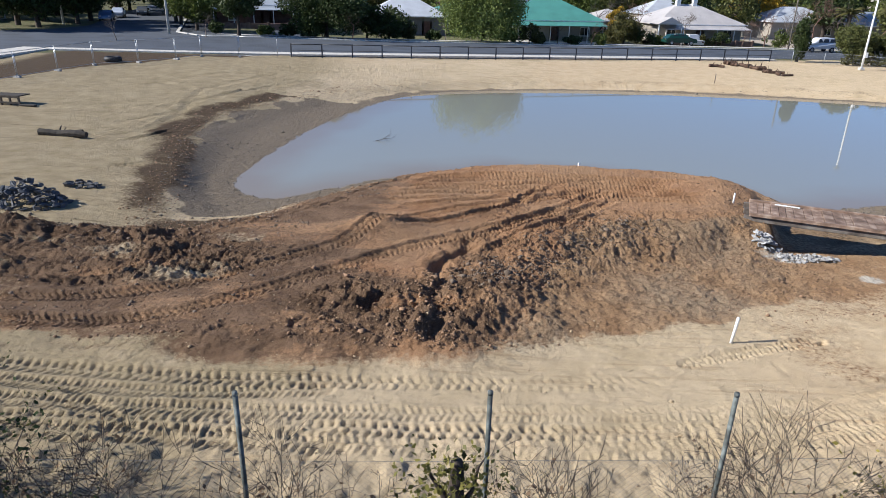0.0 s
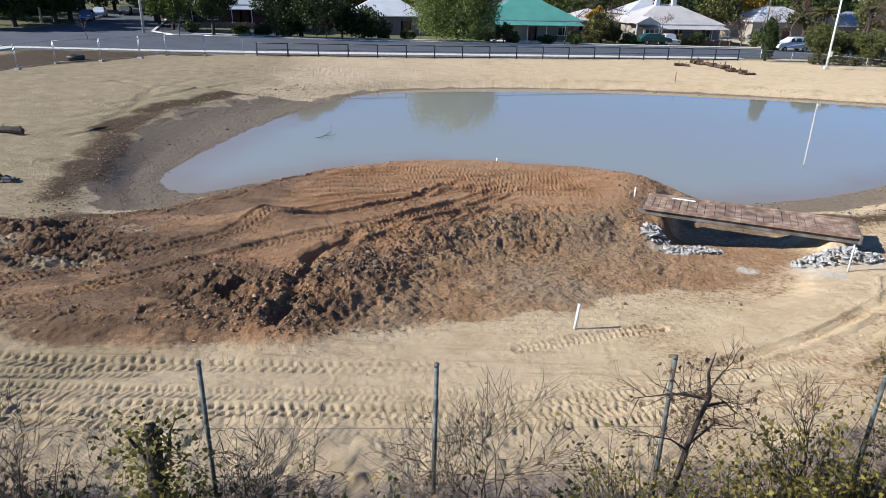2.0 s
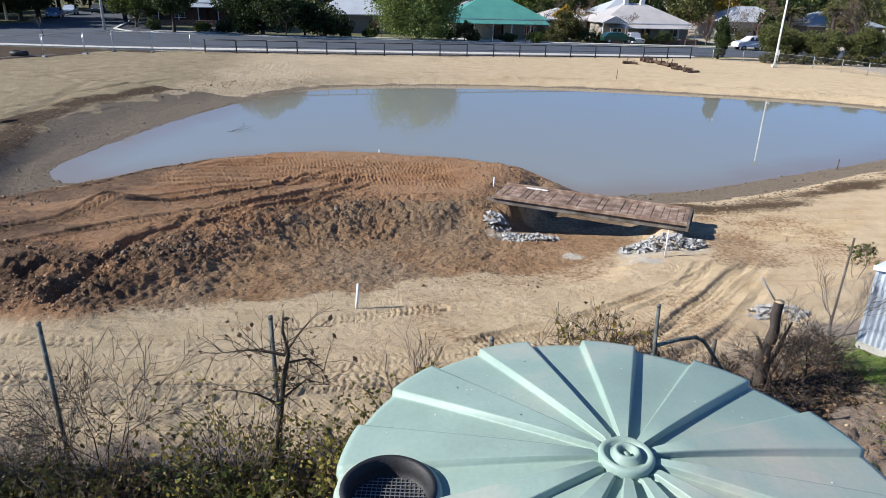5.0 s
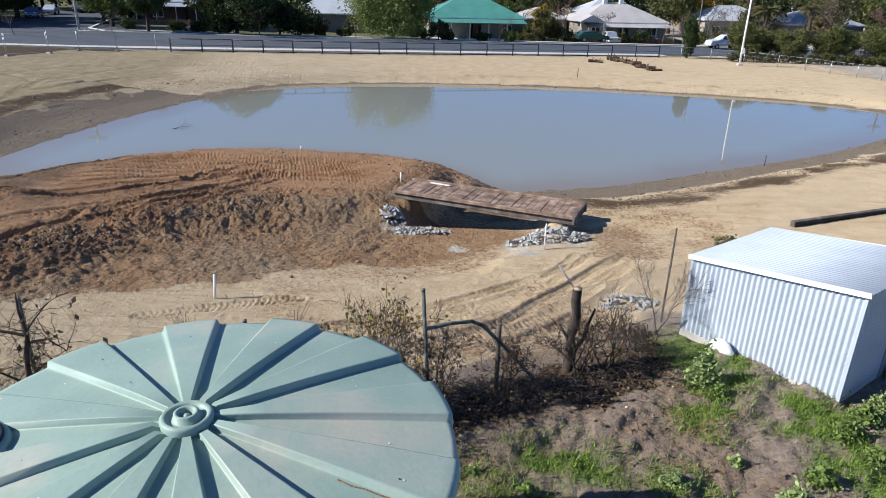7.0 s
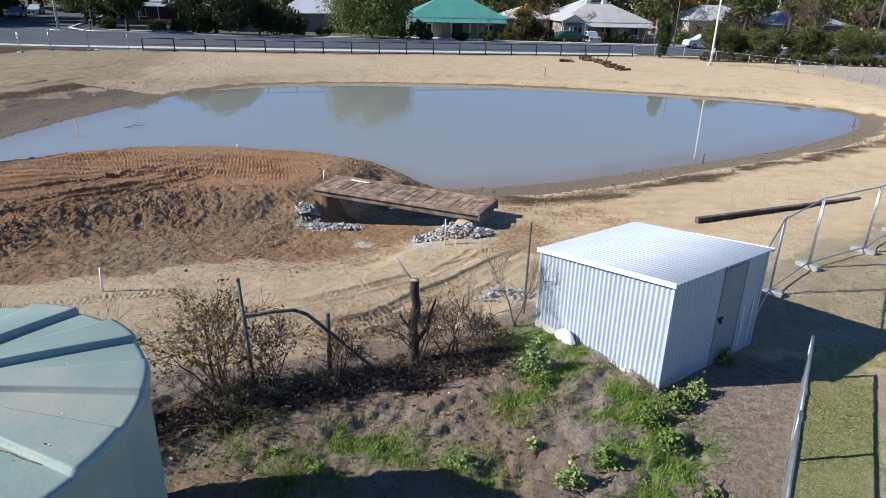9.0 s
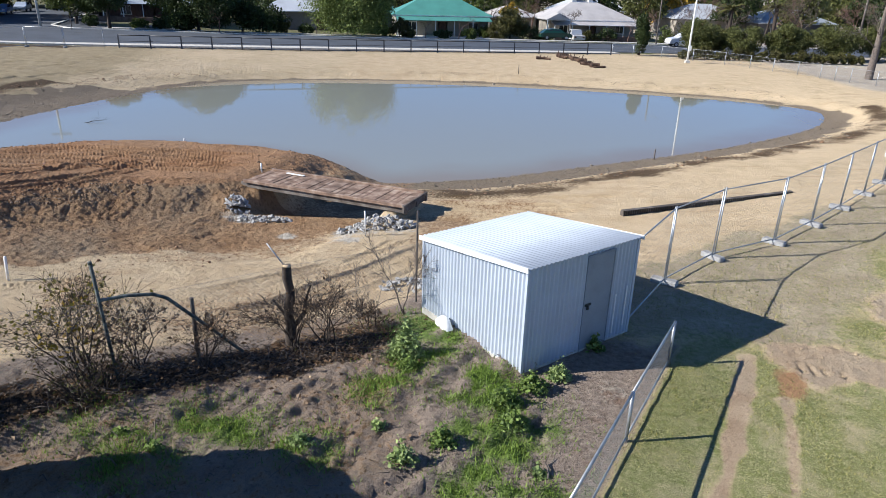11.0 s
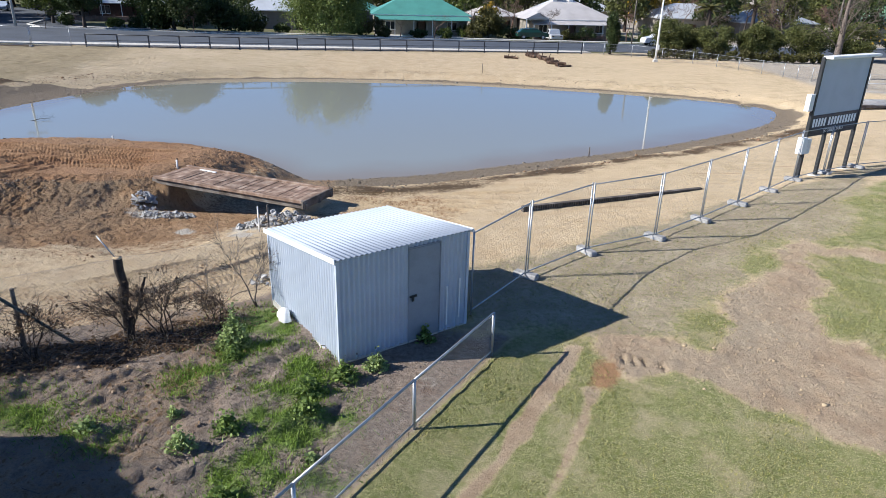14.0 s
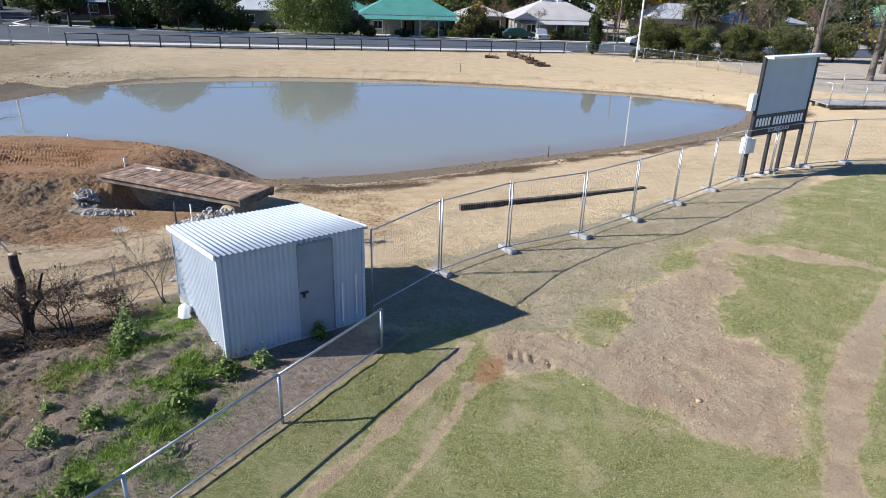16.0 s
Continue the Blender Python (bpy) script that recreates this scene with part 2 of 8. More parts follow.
def rounded(pts, steps=4, closed=True):
    """A Catmull-Rom curve through the points."""
    out, n = [], len(pts)
    P = [np.array(p, float) for p in pts]
    for k in range(n if closed else n - 1):
        p0, p1 = (P[k - 1] if closed or k else P[0]), P[k]
        p2 = P[(k + 1) % n]
        p3 = P[(k + 2) % n] if closed or k + 2 < n else P[-1]
        for s in range(steps):
            t = s / steps
            out.append(tuple(0.5 * (2 * p1 + (p2 - p0) * t + (2 * p0 - 5 * p1 + 4 * p2 - p3) * t * t + (3 * p1 - p0 - 3 * p2 + p3) * t ** 3)))
    if not closed:
        out.append(tuple(P[-1]))
    return out


# ---- the lie of the land ----
WATER_Z = -1.5
SHORE = rounded([(-9.2, 27.0), (-8.4, 24.8), (-6.8, 24.0), (-4.8, 25.8), (-2, 28), (1, 29), (4.5, 29.2), (7.6, 28.3), (10, 27), (11.9, 25.4), (13.6, 24.5), (16.3, 25.1),
                 (18.8, 26), (23.7, 28.8), (28.8, 31.7), (32.9, 34.5), (38.6, 39.3), (41.5, 43.4), (42.0, 46.5), (38.6, 50.4), (31, 53.2),
                 (18.2, 55.4), (8.9, 55.3), (-0.5, 52.9), (-4.2, 49.6), (-6.4, 44.5), (-8.0, 38.5), (-8.8, 33)], 3)
BANK = rounded([(-9.3, 19), (-11, 24), (-12.6, 29), (-14, 33.6), (-14.2, 37.5), (-12.8, 42), (-9.2, 49), (-4, 53), (2, 55.8), (9, 57), (18.3, 57.2),
                (27, 56), (33, 54.6), (40, 52.2), (44, 49), (44.8, 45.5), (43.6, 41), (40, 36.2), (33.5, 31), (27, 27), (22.5, 24), (18, 21.8), (14, 21.5),
                (9, 22), (2, 22), (-4, 20.5)], 3)
FILL = rounded([(-14, 12.2), (-7, 11.0), (-2.5, 10.8), (0.4, 11.2), (1.4, 12.6), (2.3, 15.3), (3.5, 17.1), (5.5, 18.4), (8, 18.9), (9.3, 19.3), (10.0, 21.3),
                (11.2, 23.2), (11.2, 24.6), (9.5, 25.6), (7, 26.0), (5, 26.3), (2.5, 26.2), (0, 25.4), (-2, 24.2), (-3.6, 22), (-5, 20.0), (-6.5, 18.4), (-9, 17.3), (-14, 17)], 3)
# wheel tracks: way, width, depth, spacing of the lugs
TRACKS = []
TRACKS += [
    ([(-9, 8.9), (-4.5, 8.6), (1.3, 8.8), (5.1, 9.2), (8, 9.9), (11.9, 11.7), (14, 13.6), (15.5, 16)], 0.5, 0.035, 0.135),
    ([(-9, 7.7), (-4, 7.8), (-1.3, 7.7), (2.9, 7.8), (7, 8.6), (12, 10.6), (14.8, 13.0), (17, 16)], 0.55, 0.035, 0.135),
    ([(-10, 8.2), (-3, 8.15), (3, 8.3), (7.5, 9.2)], 0.4, 0.025, 0.17),
    ([(-10, 10.3), (-4.5, 9.8), (0, 9.9), (4, 10.2)], 0.5, 0.03, 0.19),
    ([(-9, 9.6), (-5, 9.2), (-2, 9.5)], 0.5, 0.03, 0.135),
]
TRACKS += [
    ([(5.0, 11.1), (6.2, 11.6), (7.2, 12.0), (8.2, 12.3)], 0.35, 0.03, 0.135),
    ([(-6.8, 9.2), (-5.6, 8.5), (-4.7, 7.8), (-3.6, 7.5)], 0.45, 0.035, 0.135),
    ([(-14, 12.5), (-9.8, 12.6), (-7.3, 13.0), (-5.1, 14.2), (-2.8, 16.2), (-1.5, 18.0), (0.2, 19.4), (2.4, 20.6), (5.5, 22.3)], 0.5, 0.075, 0.16),
    ([(-12, 11.6), (-7.0, 11.7), (-4.7, 12.7), (-2.5, 14.6), (-0.9, 16.1), (1.8, 18.2), (4.0, 20.4), (6, 22.5)], 0.5, 0.07, 0.16),
    ([(15.8, 18.9), (18, 18.7), (21, 18.2)], 0.42, 0.055, 0.15),
]
TRACKS += [
    ([(16, 19.7), (18.5, 19.6), (22, 19.3)], 0.42, 0.055, 0.15),
    ([(16.2, 20.5), (19, 20.5), (23, 20.6)], 0.42, 0.055, 0.15),
    ([(16, 17.8), (18.5, 17.6), (21, 16.8)], 0.42, 0.05, 0.15),
    ([(15.9, 19.3), (18.2, 19.15), (21.5, 18.7)], 0.4, 0.05, 0.15),
    ([(16.1, 18.35), (18.2, 18.15), (20.5, 17.5)], 0.4, 0.05, 0.15),
    ([(-30, 26), (-22, 27), (-16.5, 30.5), (-15.6, 36), (-17, 44), (-14, 52), (-6, 57.5)], 0.6, 0.07, 0.3),
    ([(-33, 33), (-24, 36), (-18, 37.5), (-15.5, 42), (-12, 50), (-4, 56.5)], 0.6, 0.06, 0.3),
]
TRACKS += [
    ([(-22, 47), (-17, 43), (-16, 38), (-18, 33)], 0.5, 0.07, 0.3),
    ([(-32, 22), (-24, 21.5), (-17, 23), (-12.5, 26)], 0.5, 0.06, 0.3),
    ([(-28, 41), (-22, 44), (-19, 50), (-12, 57)], 0.6, 0.06, 0.3),
    ([(-14.5, 33.0), (-14.9, 31.0), (-15.6, 29.6)], 0.35, 0.13, 0.3),
    ([(-22, 24), (-16, 29), (-13.5, 34), (-12, 40)], 0.5, 0.04, 0.3),
]
TRACKS += [
    ([(-26, 30), (-20, 34), (-16, 39), (-14, 46), (-8, 53)], 0.5, 0.04, 0.3),
]

# ruts swinging round to the bridge's end
TRACKS += [
    ([(8.3, 10.4), (9.8, 11.2), (11.7, 12.3), (13.8, 13.9), (15.3, 15.2), (16.1, 16.3)], 0.34, 0.06, 0.14),
    ([(11.4, 10.4), (12.9, 11.4), (13.8, 12.5), (14.7, 13.5), (15.6, 14.7), (16.8, 16.0)], 0.34, 0.07, 0.14),
    ([(12.2, 9.9), (13.8, 11.0), (15.2, 12.6), (16.4, 14.4)], 0.34, 0.05, 0.16),
]
# passes of the machine over the top of the fill
TRACKS += [
    ([(-1.7, 17.15), (-1.0, 17.7), (0.2, 18.5), (2.0, 20.2), (2.8, 21.5), (4.1, 22.4)], 0.36, 0.11, 0.15),
    ([(-0.6, 16.1), (1.25, 17.5), (2.7, 19.3), (4.0, 20.2)], 0.34, 0.08, 0.15),
    ([(0.0, 15.9), (2.1, 18.0), (3.6, 19.4), (5.5, 21.0)], 0.30, 0.08, 0.15),
    ([(0.85, 15.6), (2.7, 17.9), (4.25, 19.5), (5.8, 21.2)], 0.32, 0.09, 0.15),
    ([(1.45, 16.0), (3.0, 17.8), (5.1, 19.6)], 0.3, 0.08, 0.15),
    ([(-1.6, 19.6), (0.4, 20.4), (2.3, 21.3)], 0.36, 0.09, 0.15),
]
TRACKS += [
    ([(-1.7, 21.45), (1.2, 22.25), (4.1, 22.85), (6.1, 23.6)], 0.34, 0.068, 0.15),
    ([(-1.5, 22.65), (0.8, 23.7), (3.5, 23.3)], 0.34, 0.068, 0.15),
    ([(4.0, 23.85), (6.1, 23.85), (9.3, 23.5)], 0.34, 0.068, 0.15),
    ([(4.2, 21.5), (6.75, 21.55), (9.3, 22.1)], 0.34, 0.068, 0.15),
    ([(6.1, 22.6), (8.6, 22.45)], 0.34, 0.068, 0.15),
]
FAN = random.Random(3)
for k in range(7):
    o = 0.52 * k + FAN.uniform(-0.1, 0.1)
    TRACKS.append(([(-2.4 + 0.2 * k, 20.3 + o), (1.4, 21.0 + o), (5.0, 21.2 + 0.8 * o), (9.0 - 0.1 * k, 20.9 + 0.7 * o)], 0.3, 0.062, 0.15))


# weeds on the bare yard: place, reach, thickness
WEED_SPOTS = [(16.2, 9.6, 0.75, 1.0), (16.7, 8.9, 0.5, 0.9), (16.2, 8.4, 0.6, 0.6), (15.9, 7.4, 0.5, 0.75), (17.2, 8.2, 0.7, 0.4), (17.8, 7.0, 0.7, 0.9), (17.9, 5.9, 0.75, 0.9), (18.3, 6.6, 0.6, 0.7),
              (12.3, 5.8, 0.55, 0.7), (13.1, 6.3, 0.5, 0.6), (13.7, 6.1, 0.6, 0.65), (12.7, 5.4, 0.8, 0.5), (15.0, 5.7, 0.45, 0.75), (11.6, 6.0, 0.6, 0.5), (16.6, 3.8, 0.8, 0.5),
              (17.75, 7.6, 0.55, 1.0), (17.7, 6.4, 0.6, 1.1), (17.55, 5.2, 0.6, 0.9), (16.3, 9.1, 0.5, 1.1), (16.8, 8.7, 0.45, 0.9), (18.7, 5.0, 0.6, 0.5), (18.2, 4.2, 0.7, 0.6), (17.2, 7.3, 0.6, 0.45)]


# where the turf is worn off the lawn
STRIPPED = [(23.0, 9.1), (24.3, 9.2), (25.0, 8.8), (25.8, 10.2), (26.4, 11.4), (27.5, 12.1), (28.7, 14.3), (29.5, 14.4), (28.85, 12.2), (28.0, 10.8), (27.8, 9.7), (28.3, 9.5), (28.5, 8.5), (28.0, 7.2), (27.8, 6.2), (27.3, 5.9), (26.15, 6.35), (26.0, 7.1), (25.2, 7.35), (24.2, 7.95), (23.3, 8.1)]


def right_of(X, Y):
    """One on the lawn side of the low fence."""
    return smooth(-0.25, 0.25, X - 20.95 - (Y - 8.4) * 0.556)


def plateau_edge(X):
    """How far ahead the level upper ground reaches."""
    return 6.6 + smooth(13, 21, X) * 5.2 + np.clip(X - 21, 0, 18) * 0.74


def far_level(X):
    return -0.2 - 0.0105 * (np.clip(X, -60, 70) - 8)


def far_drop(X, Y):
    """The gardens beyond the street lie lower."""
    return 0.8 * smooth(86.5, 96, Y - 0.17 * X) * smooth(-30, -18, X)


def set_back(x, y):
    """The house row: its place and growth, seen over the street."""
    return (11.3 + 1.117 * (x - 11.3), -1.2 + 1.117 * (y + 1.2), 1.117) if y > 88.4 and x > -30 else (x, y, 1.0)


def land(X, Y, fine=True):
    """Height and soil masks on arrays of places."""
    edge = plateau_edge(X)
    low = -0.55 + 0.18 * smooth(16, 24, X)
    z = low * smooth(0, 5.0, Y - edge)
    z = z + (far_level(X) - z) * smooth(30, 62, Y)
    z = z - far_drop(X, Y)
    dW = poly_dist(X, Y, SHORE)[0]
    dB = poly_dist(X, Y, BANK)[0]
    wob = 0.5 * fbm(X * 0.5, Y * 0.5, 3) * (1 - 0.75 * smooth(42, 48, Y))
    outB = np.clip(dB + wob, 0, None)
    beach = np.where(Y > 45, -1.05, -0.85)
    z = np.where(dB > 0, z + (beach - z) * np.exp(-outB / np.where(Y > 45, 4.5, 3.0)), beach)
    t = np.clip(dW / (np.abs(dB) + np.clip(dW, 0, None) + 1e-6), 0, 1)
    bank = WATER_Z + (beach - WATER_Z) * (0.4 * t + 0.6 * smooth(0.4, 1.0, t))
    z = np.where(dB < 0, bank, z)
    z = np.where(dW < 0, WATER_Z - np.minimum(-dW * 0.22, 0.9), z)
    # dug basin before the bridge and the channel beneath it
    dc = poly_dist(X, Y, [(11.2, 16.4), (12.2, 18.0), (13.0, 20.5), (13.4, 25)], False)[0]
    hollow = 1 - smooth(1.5, 2.6, dc + 0.25 * fbm(X * 0.9, Y * 0.9, 3))
    z = z + (np.minimum(z, -0.95 - 0.5 * smooth(18.3, 19.6, Y)) - z) * hollow
    bowl = np.exp(-(((X - 9.5) / 4.2) ** 2 + ((Y - 16.2) / 2.6) ** 2))
    z = z - 0.28 * bowl * (dW > 0) * (1 - hollow)
    # the filled tongue of red earth
    dF = poly_dist(X, Y, FILL)[0] + 0.35 * fbm(X * 0.8, Y * 0.8, 4)
    top = -0.2 + 0.10 * fbm(X * 0.3, Y * 0.3, 2)
    top = top + 0.42 * np.exp(-(((X + 2.0) / 1.1) ** 2 + ((Y - 17.4) / 0.8) ** 2)) + 0.2 * np.exp(-(((X - 3.0) / 1.3) ** 2 + ((Y - 16.8) / 0.8) ** 2))
    top = top - 0.12 * smooth(-4, -9, X)
    wide = 1.2 + 0.5 * smooth(-0.5, 3.0, X) + (0.9 + 0.5 * smooth(3.0, -0.5, X)) * smooth(18.8, 21.2, Y)
    wide = wide * (1 - 0.4 * smooth(7.0, 9.0, X) * smooth(24, 22, Y))
    fill = 1 - smooth(-0.5, 1.0, dF / wide)
    z = z + (np.maximum(top, z) - z) * fill
    face = smooth(-0.3, 0.9, Y - np.interp(X, [-1, 0.4, 2.3, 3.9, 5.8, 7.9, 10, 13], [11.0, 11.1, 11.3, 11.8, 12.7, 13.9, 15.0, 16.4]) + 0.7 * fbm(X * 0.6, Y * 0.6, 4)) * smooth(-1.0, 1.6, X) * (1 - smooth(8.5, 14.5, X + 0.35 * (17 - Y) + 1.5 * fbm(X * 0.5, Y * 0.5, 3))) * (Y < 20)
    # heaped, broken soil on the near and the left part of the fill, and the churned ground beside it
    heap = np.clip(1 - np.abs(poly_dist(X, Y, [(-6.5, 14.6), (-4, 14.4), (-2.6, 13.2), (-1.2, 12.6), (0.2, 12.6), (1.4, 14.3), (2.6, 16.2), (4.0, 17.4), (6.0, 18.0)], False)[0]) / 1.9, 0, 1)
    churn = smooth(-4.5, -8, X) * smooth(11.0, 12.4, Y) * (1 - smooth(16.5, 19, Y)) * smooth(-22, -17, X)
    calm = 0.85 - 0.42 * smooth(0.2, 1.6, X)
    rough = calm * np.clip(heap + 0.7 * churn + 0.28 * fill * (dF > -0.9) + 0.26 * face, 0, 1)
    lane = poly_dist(X, Y, rounded([(-14, 12.1), (-9, 12.1), (-6.1, 12.6), (-4.3, 13.6), (-2.3, 15.6), (-0.9, 17.4), (1.0, 18.9), (3.3, 20.6), (6, 22.4)], 3, False), False)[0]
    rough = rough * (0.12 + 0.88 * smooth(0.95, 1.5, lane))
    sel = rough > 0.02
    xs, ys = X[sel], Y[sel]
    wx, wy = xs + 0.25 * fbm(xs * 1.5, ys * 1.5, 2), ys + 0.25 * fbm(xs * 1.5 + 9, ys * 1.5, 2)
    lump = 0.15 * blocks(wx * 1.1 - 0.4 * wy, wy * 1.7, 3) + 0.10 * blocks(wx * 3.1, wy * 3.6, 8) + 0.10 * blocks(wx * 7.5, wy * 7.5, 20) + 0.055 * blocks(wx * 14, wy * 14, 41)
    lump = 1.25 * lump + 0.6 * smooth(-4.5, -7.5, xs) * (np.abs(fbm(xs * 0.33 + 0.25 * ys, ys * 1.05 - 0.1 * xs, 4)) - 0.22)
    lump = lump + 0.27 * fbm(xs * 0.8, ys * 0.9, 5, 0.58) - 0.30 * np.clip(0.10 - np.abs(fbm(xs * 0.55 + ys * 0.5 + 3, ys * 0.6 - xs * 0.45, 3)), 0, 1) * 5
    z[sel] = z[sel] + rough[sel] * lump * (dW[sel] > 0.3)
    gully = poly_dist(X, Y, rounded([(0.75, 16.3), (0.1, 15.3), (-0.2, 14.7), (0.05, 13.9), (-0.1, 13.1), (0.05, 12.2), (-0.1, 11.3)], 3, False), False)[0] + 0.12 * fbm(X * 2.5, Y * 2.5, 3)
    z = z - 0.13 * (1 - smooth(0.03, 0.2, gully)) * (dW > 0.3) + 0.05 * np.exp(-((gully - 0.34) / 0.16) ** 2) * (1 + 1.5 * fbm(X * 3, Y * 3, 3))
    # earth packed under both ends of the bridge
    bu, bv = (X - 9.6) * 0.930 - (Y - 19.7) * 0.366, (X - 9.6) * 0.366 + (Y - 19.7) * 0.930
    ends = np.maximum(1 - smooth(0.55, 1.0, bu), smooth(5.15, 5.5, bu)) * smooth(-1.0, -0.4, bu) * (1 - smooth(5.75, 6.15, bu)) * smooth(-0.25, 0.05, bv) * (1 - smooth(1.7, 2.0, bv))
    z = z + (np.maximum(z, -0.44) - z) * ends
    mound = np.clip(fill * 1.15, 0, 1)
    mound = np.clip(np.where(X < -5, mound * (0.46 + 0.85 * fbm(X * 0.35, Y * 1.1, 4)), mound), 0, 1)
    mound = np.maximum(mound, 0.8 * (1 - smooth(0.9, 1.6, lane)) * smooth(-13, -7, X))
    # wheel tracks
    lug = np.zeros(X.shape)
    if fine:
        for way, w, deep, pitch in TRACKS:
            way = rounded(way, 4, False)
            xs, ys = [p[0] for p in way], [p[1] for p in way]
            sel = (X > min(xs) - 1) & (X < max(xs) + 1) & (Y > min(ys) - 1) & (Y < max(ys) + 1) & (dW > 0.2)
            if not sel.any():
                continue
            d, arc, side = poly_dist(X[sel], Y[sel], way, False)
            u = d * side
            worn = np.clip(0.8 + 0.9 * fbm(arc * 0.35 + deep * 50, arc * 0 + w * 9, 2), 0.75 if deep > 0.06 else 0.35, 1.1)
            worn = worn * smooth(0.0, 1.0, arc) * smooth(0.0, 1.0, arc.max() - arc) if deep > 0.03 else worn
            inrut = 1 - smooth(w * 0.42, w * 0.58, d)
            berm = np.exp(-((d - w * 0.68) / 0.09) ** 2)
            chev = np.cos(2 * math.pi * (arc + 0.8 * np.abs(u) + np.where(u > 0, 0.5 * pitch, 0)) / pitch)
            if max(ys) > 26:
                dz = worn * deep * (0.45 * berm - 0.7 * inrut)
            elif deep < 0.04:
                chev = np.cos(2 * math.pi * (arc + 0.28 * np.abs(u) + np.where(u > 0, 0.5 * pitch, 0)) / pitch)
                dents = (1 - smooth(-0.5, -0.15, chev)) * inrut * smooth(0.02, 0.05, d) * (0.55 + 0.9 * vnoise(arc / pitch * 0.9, u * 3 + 40))
                dz = worn * (-0.014 * inrut + 0.012 * berm - 0.044 * dents)
            else:
                bars = smooth(-0.1, 0.2, chev) * inrut * smooth(0.03, 0.06, d)
                dz = worn * (deep * (-inrut + 0.5 * berm) + (0.032 + 0.6 * deep) * bars - 0.03 * inrut)
            z[sel] += dz
            lug[sel] = np.maximum(lug[sel], inrut * worn)
        z = z + 0.07 * face * fbm(X * 3.2, Y * 3.2, 5, 0.65) + 0.03 * face * blocks(X * 6.5, Y * 6.5, 30)
        for mx, my in ((23.36, 8.5), (23.56, 8.48), (23.74, 8.44), (24.06, 8.3)):
            z = z - 0.06 * (1 - smooth(0.6, 1.1, np.hypot((X - mx) / 0.04, (Y - my - 0.3 * (X - mx)) / 0.2)))
        z = z + right_of(X, Y) * (0.035 * fbm(X * 1.6, Y * 1.6, 5, 0.65) + 0.02 * blocks(X * 5, Y * 5, 6)) * (1 - smooth(-0.1, 0.5, poly_dist(X, Y, STRIPPED)[0]))
        z = z + 0.028 * np.clip(fbm(X * 1.3 + 0.3 * Y, Y * 4.5, 4, 0.6), -0.3, 0.5) * smooth(6.5, 8, Y) * (dW > 0.3) * (1 - lug) * (X < 16)
        z = z + (0.016 * fbm(X * 2.2, Y * 2.2, 4, 0.6) + 0.014 * fbm(X * 7, Y * 7, 2)) * np.where(dW > 0, 1, 0.4) * smooth(4, 8, Y)
        z = z + (0.09 * fbm(X * 1.3, Y * 1.6, 5, 0.62) + 0.30 * np.minimum(0.0, np.abs(fbm(X * 0.75 + Y * 0.35, Y * 0.45 - X * 0.75, 4)) - 0.16) + 0.05 * blocks(X * 4, Y * 4, 4) + 0.07 * smooth(8, 10, X) * smooth(0.25, 0.6, fbm((X - Y) * 1.5, (X + Y) * 0.3, 3) + 0.3)) * (1 - smooth(0, 3, Y - edge)) * (X < 18.5)
    masks = {}
    patch = smooth(-0.5, 0.35, fbm(X * 0.38 + 7, Y * 1.3, 4) + 0.25)
    left_part = smooth(-4.0, -7.0, X) * smooth(14.5, 12.5, Y)
    masks["mound"] = mound * (1 - left_part * (1 - patch))
    trodden = smooth(4.5, 9, X + 1.5 * fbm(X * 0.4, Y * 0.4, 3)) * (1 - smooth(15.5, 18, X)) * (1 - smooth(15.5, 18, Y)) * (0.5 + 0.75 * fbm(X * 0.5 + 3, Y * 1.2, 4) + 0.25 * smooth(9, 14, X) * smooth(12.5, 10, Y))
    trodden = np.maximum(trodden, 1.5 * smooth(15.0, 16.0, X) * (1 - smooth(19, 22.5, X)) * smooth(14.5, 16, Y) * (1 - smooth(20.2, 21.2, Y)) * (0.55 + 0.6 * fbm(X * 0.6, Y * 0.9, 4)))
    masks["face"] = np.clip(np.maximum(0.85 * face + 0.5 * hollow, 0.55 * trodden), 0, 1)
    masks["mud"] = np.where(dB < 0.0, 1 - smooth(np.where(Y > 46, 0.05, np.where(X > 14, 0.35, 0.72)), np.where(Y > 46, 0.6, np.where(X > 14, 0.8, 0.9)), t + 0.3 * fbm(X * 0.7, Y * 0.7, 4)), 0) * (1 - np.clip(fill * 1.4, 0, 1))
    masks["mud"] = np.where(dW < 0, 1.0, masks["mud"])
    wet = np.exp(-((dB - 0.3 + wob * 1.5) / np.where(X > 14, 1.1, 1.25)) ** 2) * smooth(-1.5, -0.5, dB) * np.where(Y > 45, 0.36, np.where(X > 14, 0.72, 0.95)) * (1 - fill)
    dark = poly_dist(X, Y, [(-35.5, 46), (-36.4, 59.2), (-18, 61.6), (-19.5, 60.0), (-23.4, 59.2), (-25.9, 54.2), (-28.8, 51.6), (-30.8, 45.5), (-32, 41)])[0]
    masks["wet"] = np.clip(wet * (0.9 + 0.7 * fbm(X * 0.8, Y * 0.8, 4)) + 0.9 * (1 - smooth(-0.4, 0.4, dark + 0.6 * fbm(X * 0.7, Y * 0.7, 3))), 0, 1)
    # lawn beyond the low fence, bare yard behind the wire fence
    lx = 20.95 + (Y - 8.4) * 0.556
    right = np.maximum(smooth(-0.25, 0.25, X - lx), smooth(8.4, 9.6, Y + 0.5 * fbm(X * 1.2, Y * 1.2, 3)) * smooth(19.4, 20.4, X))
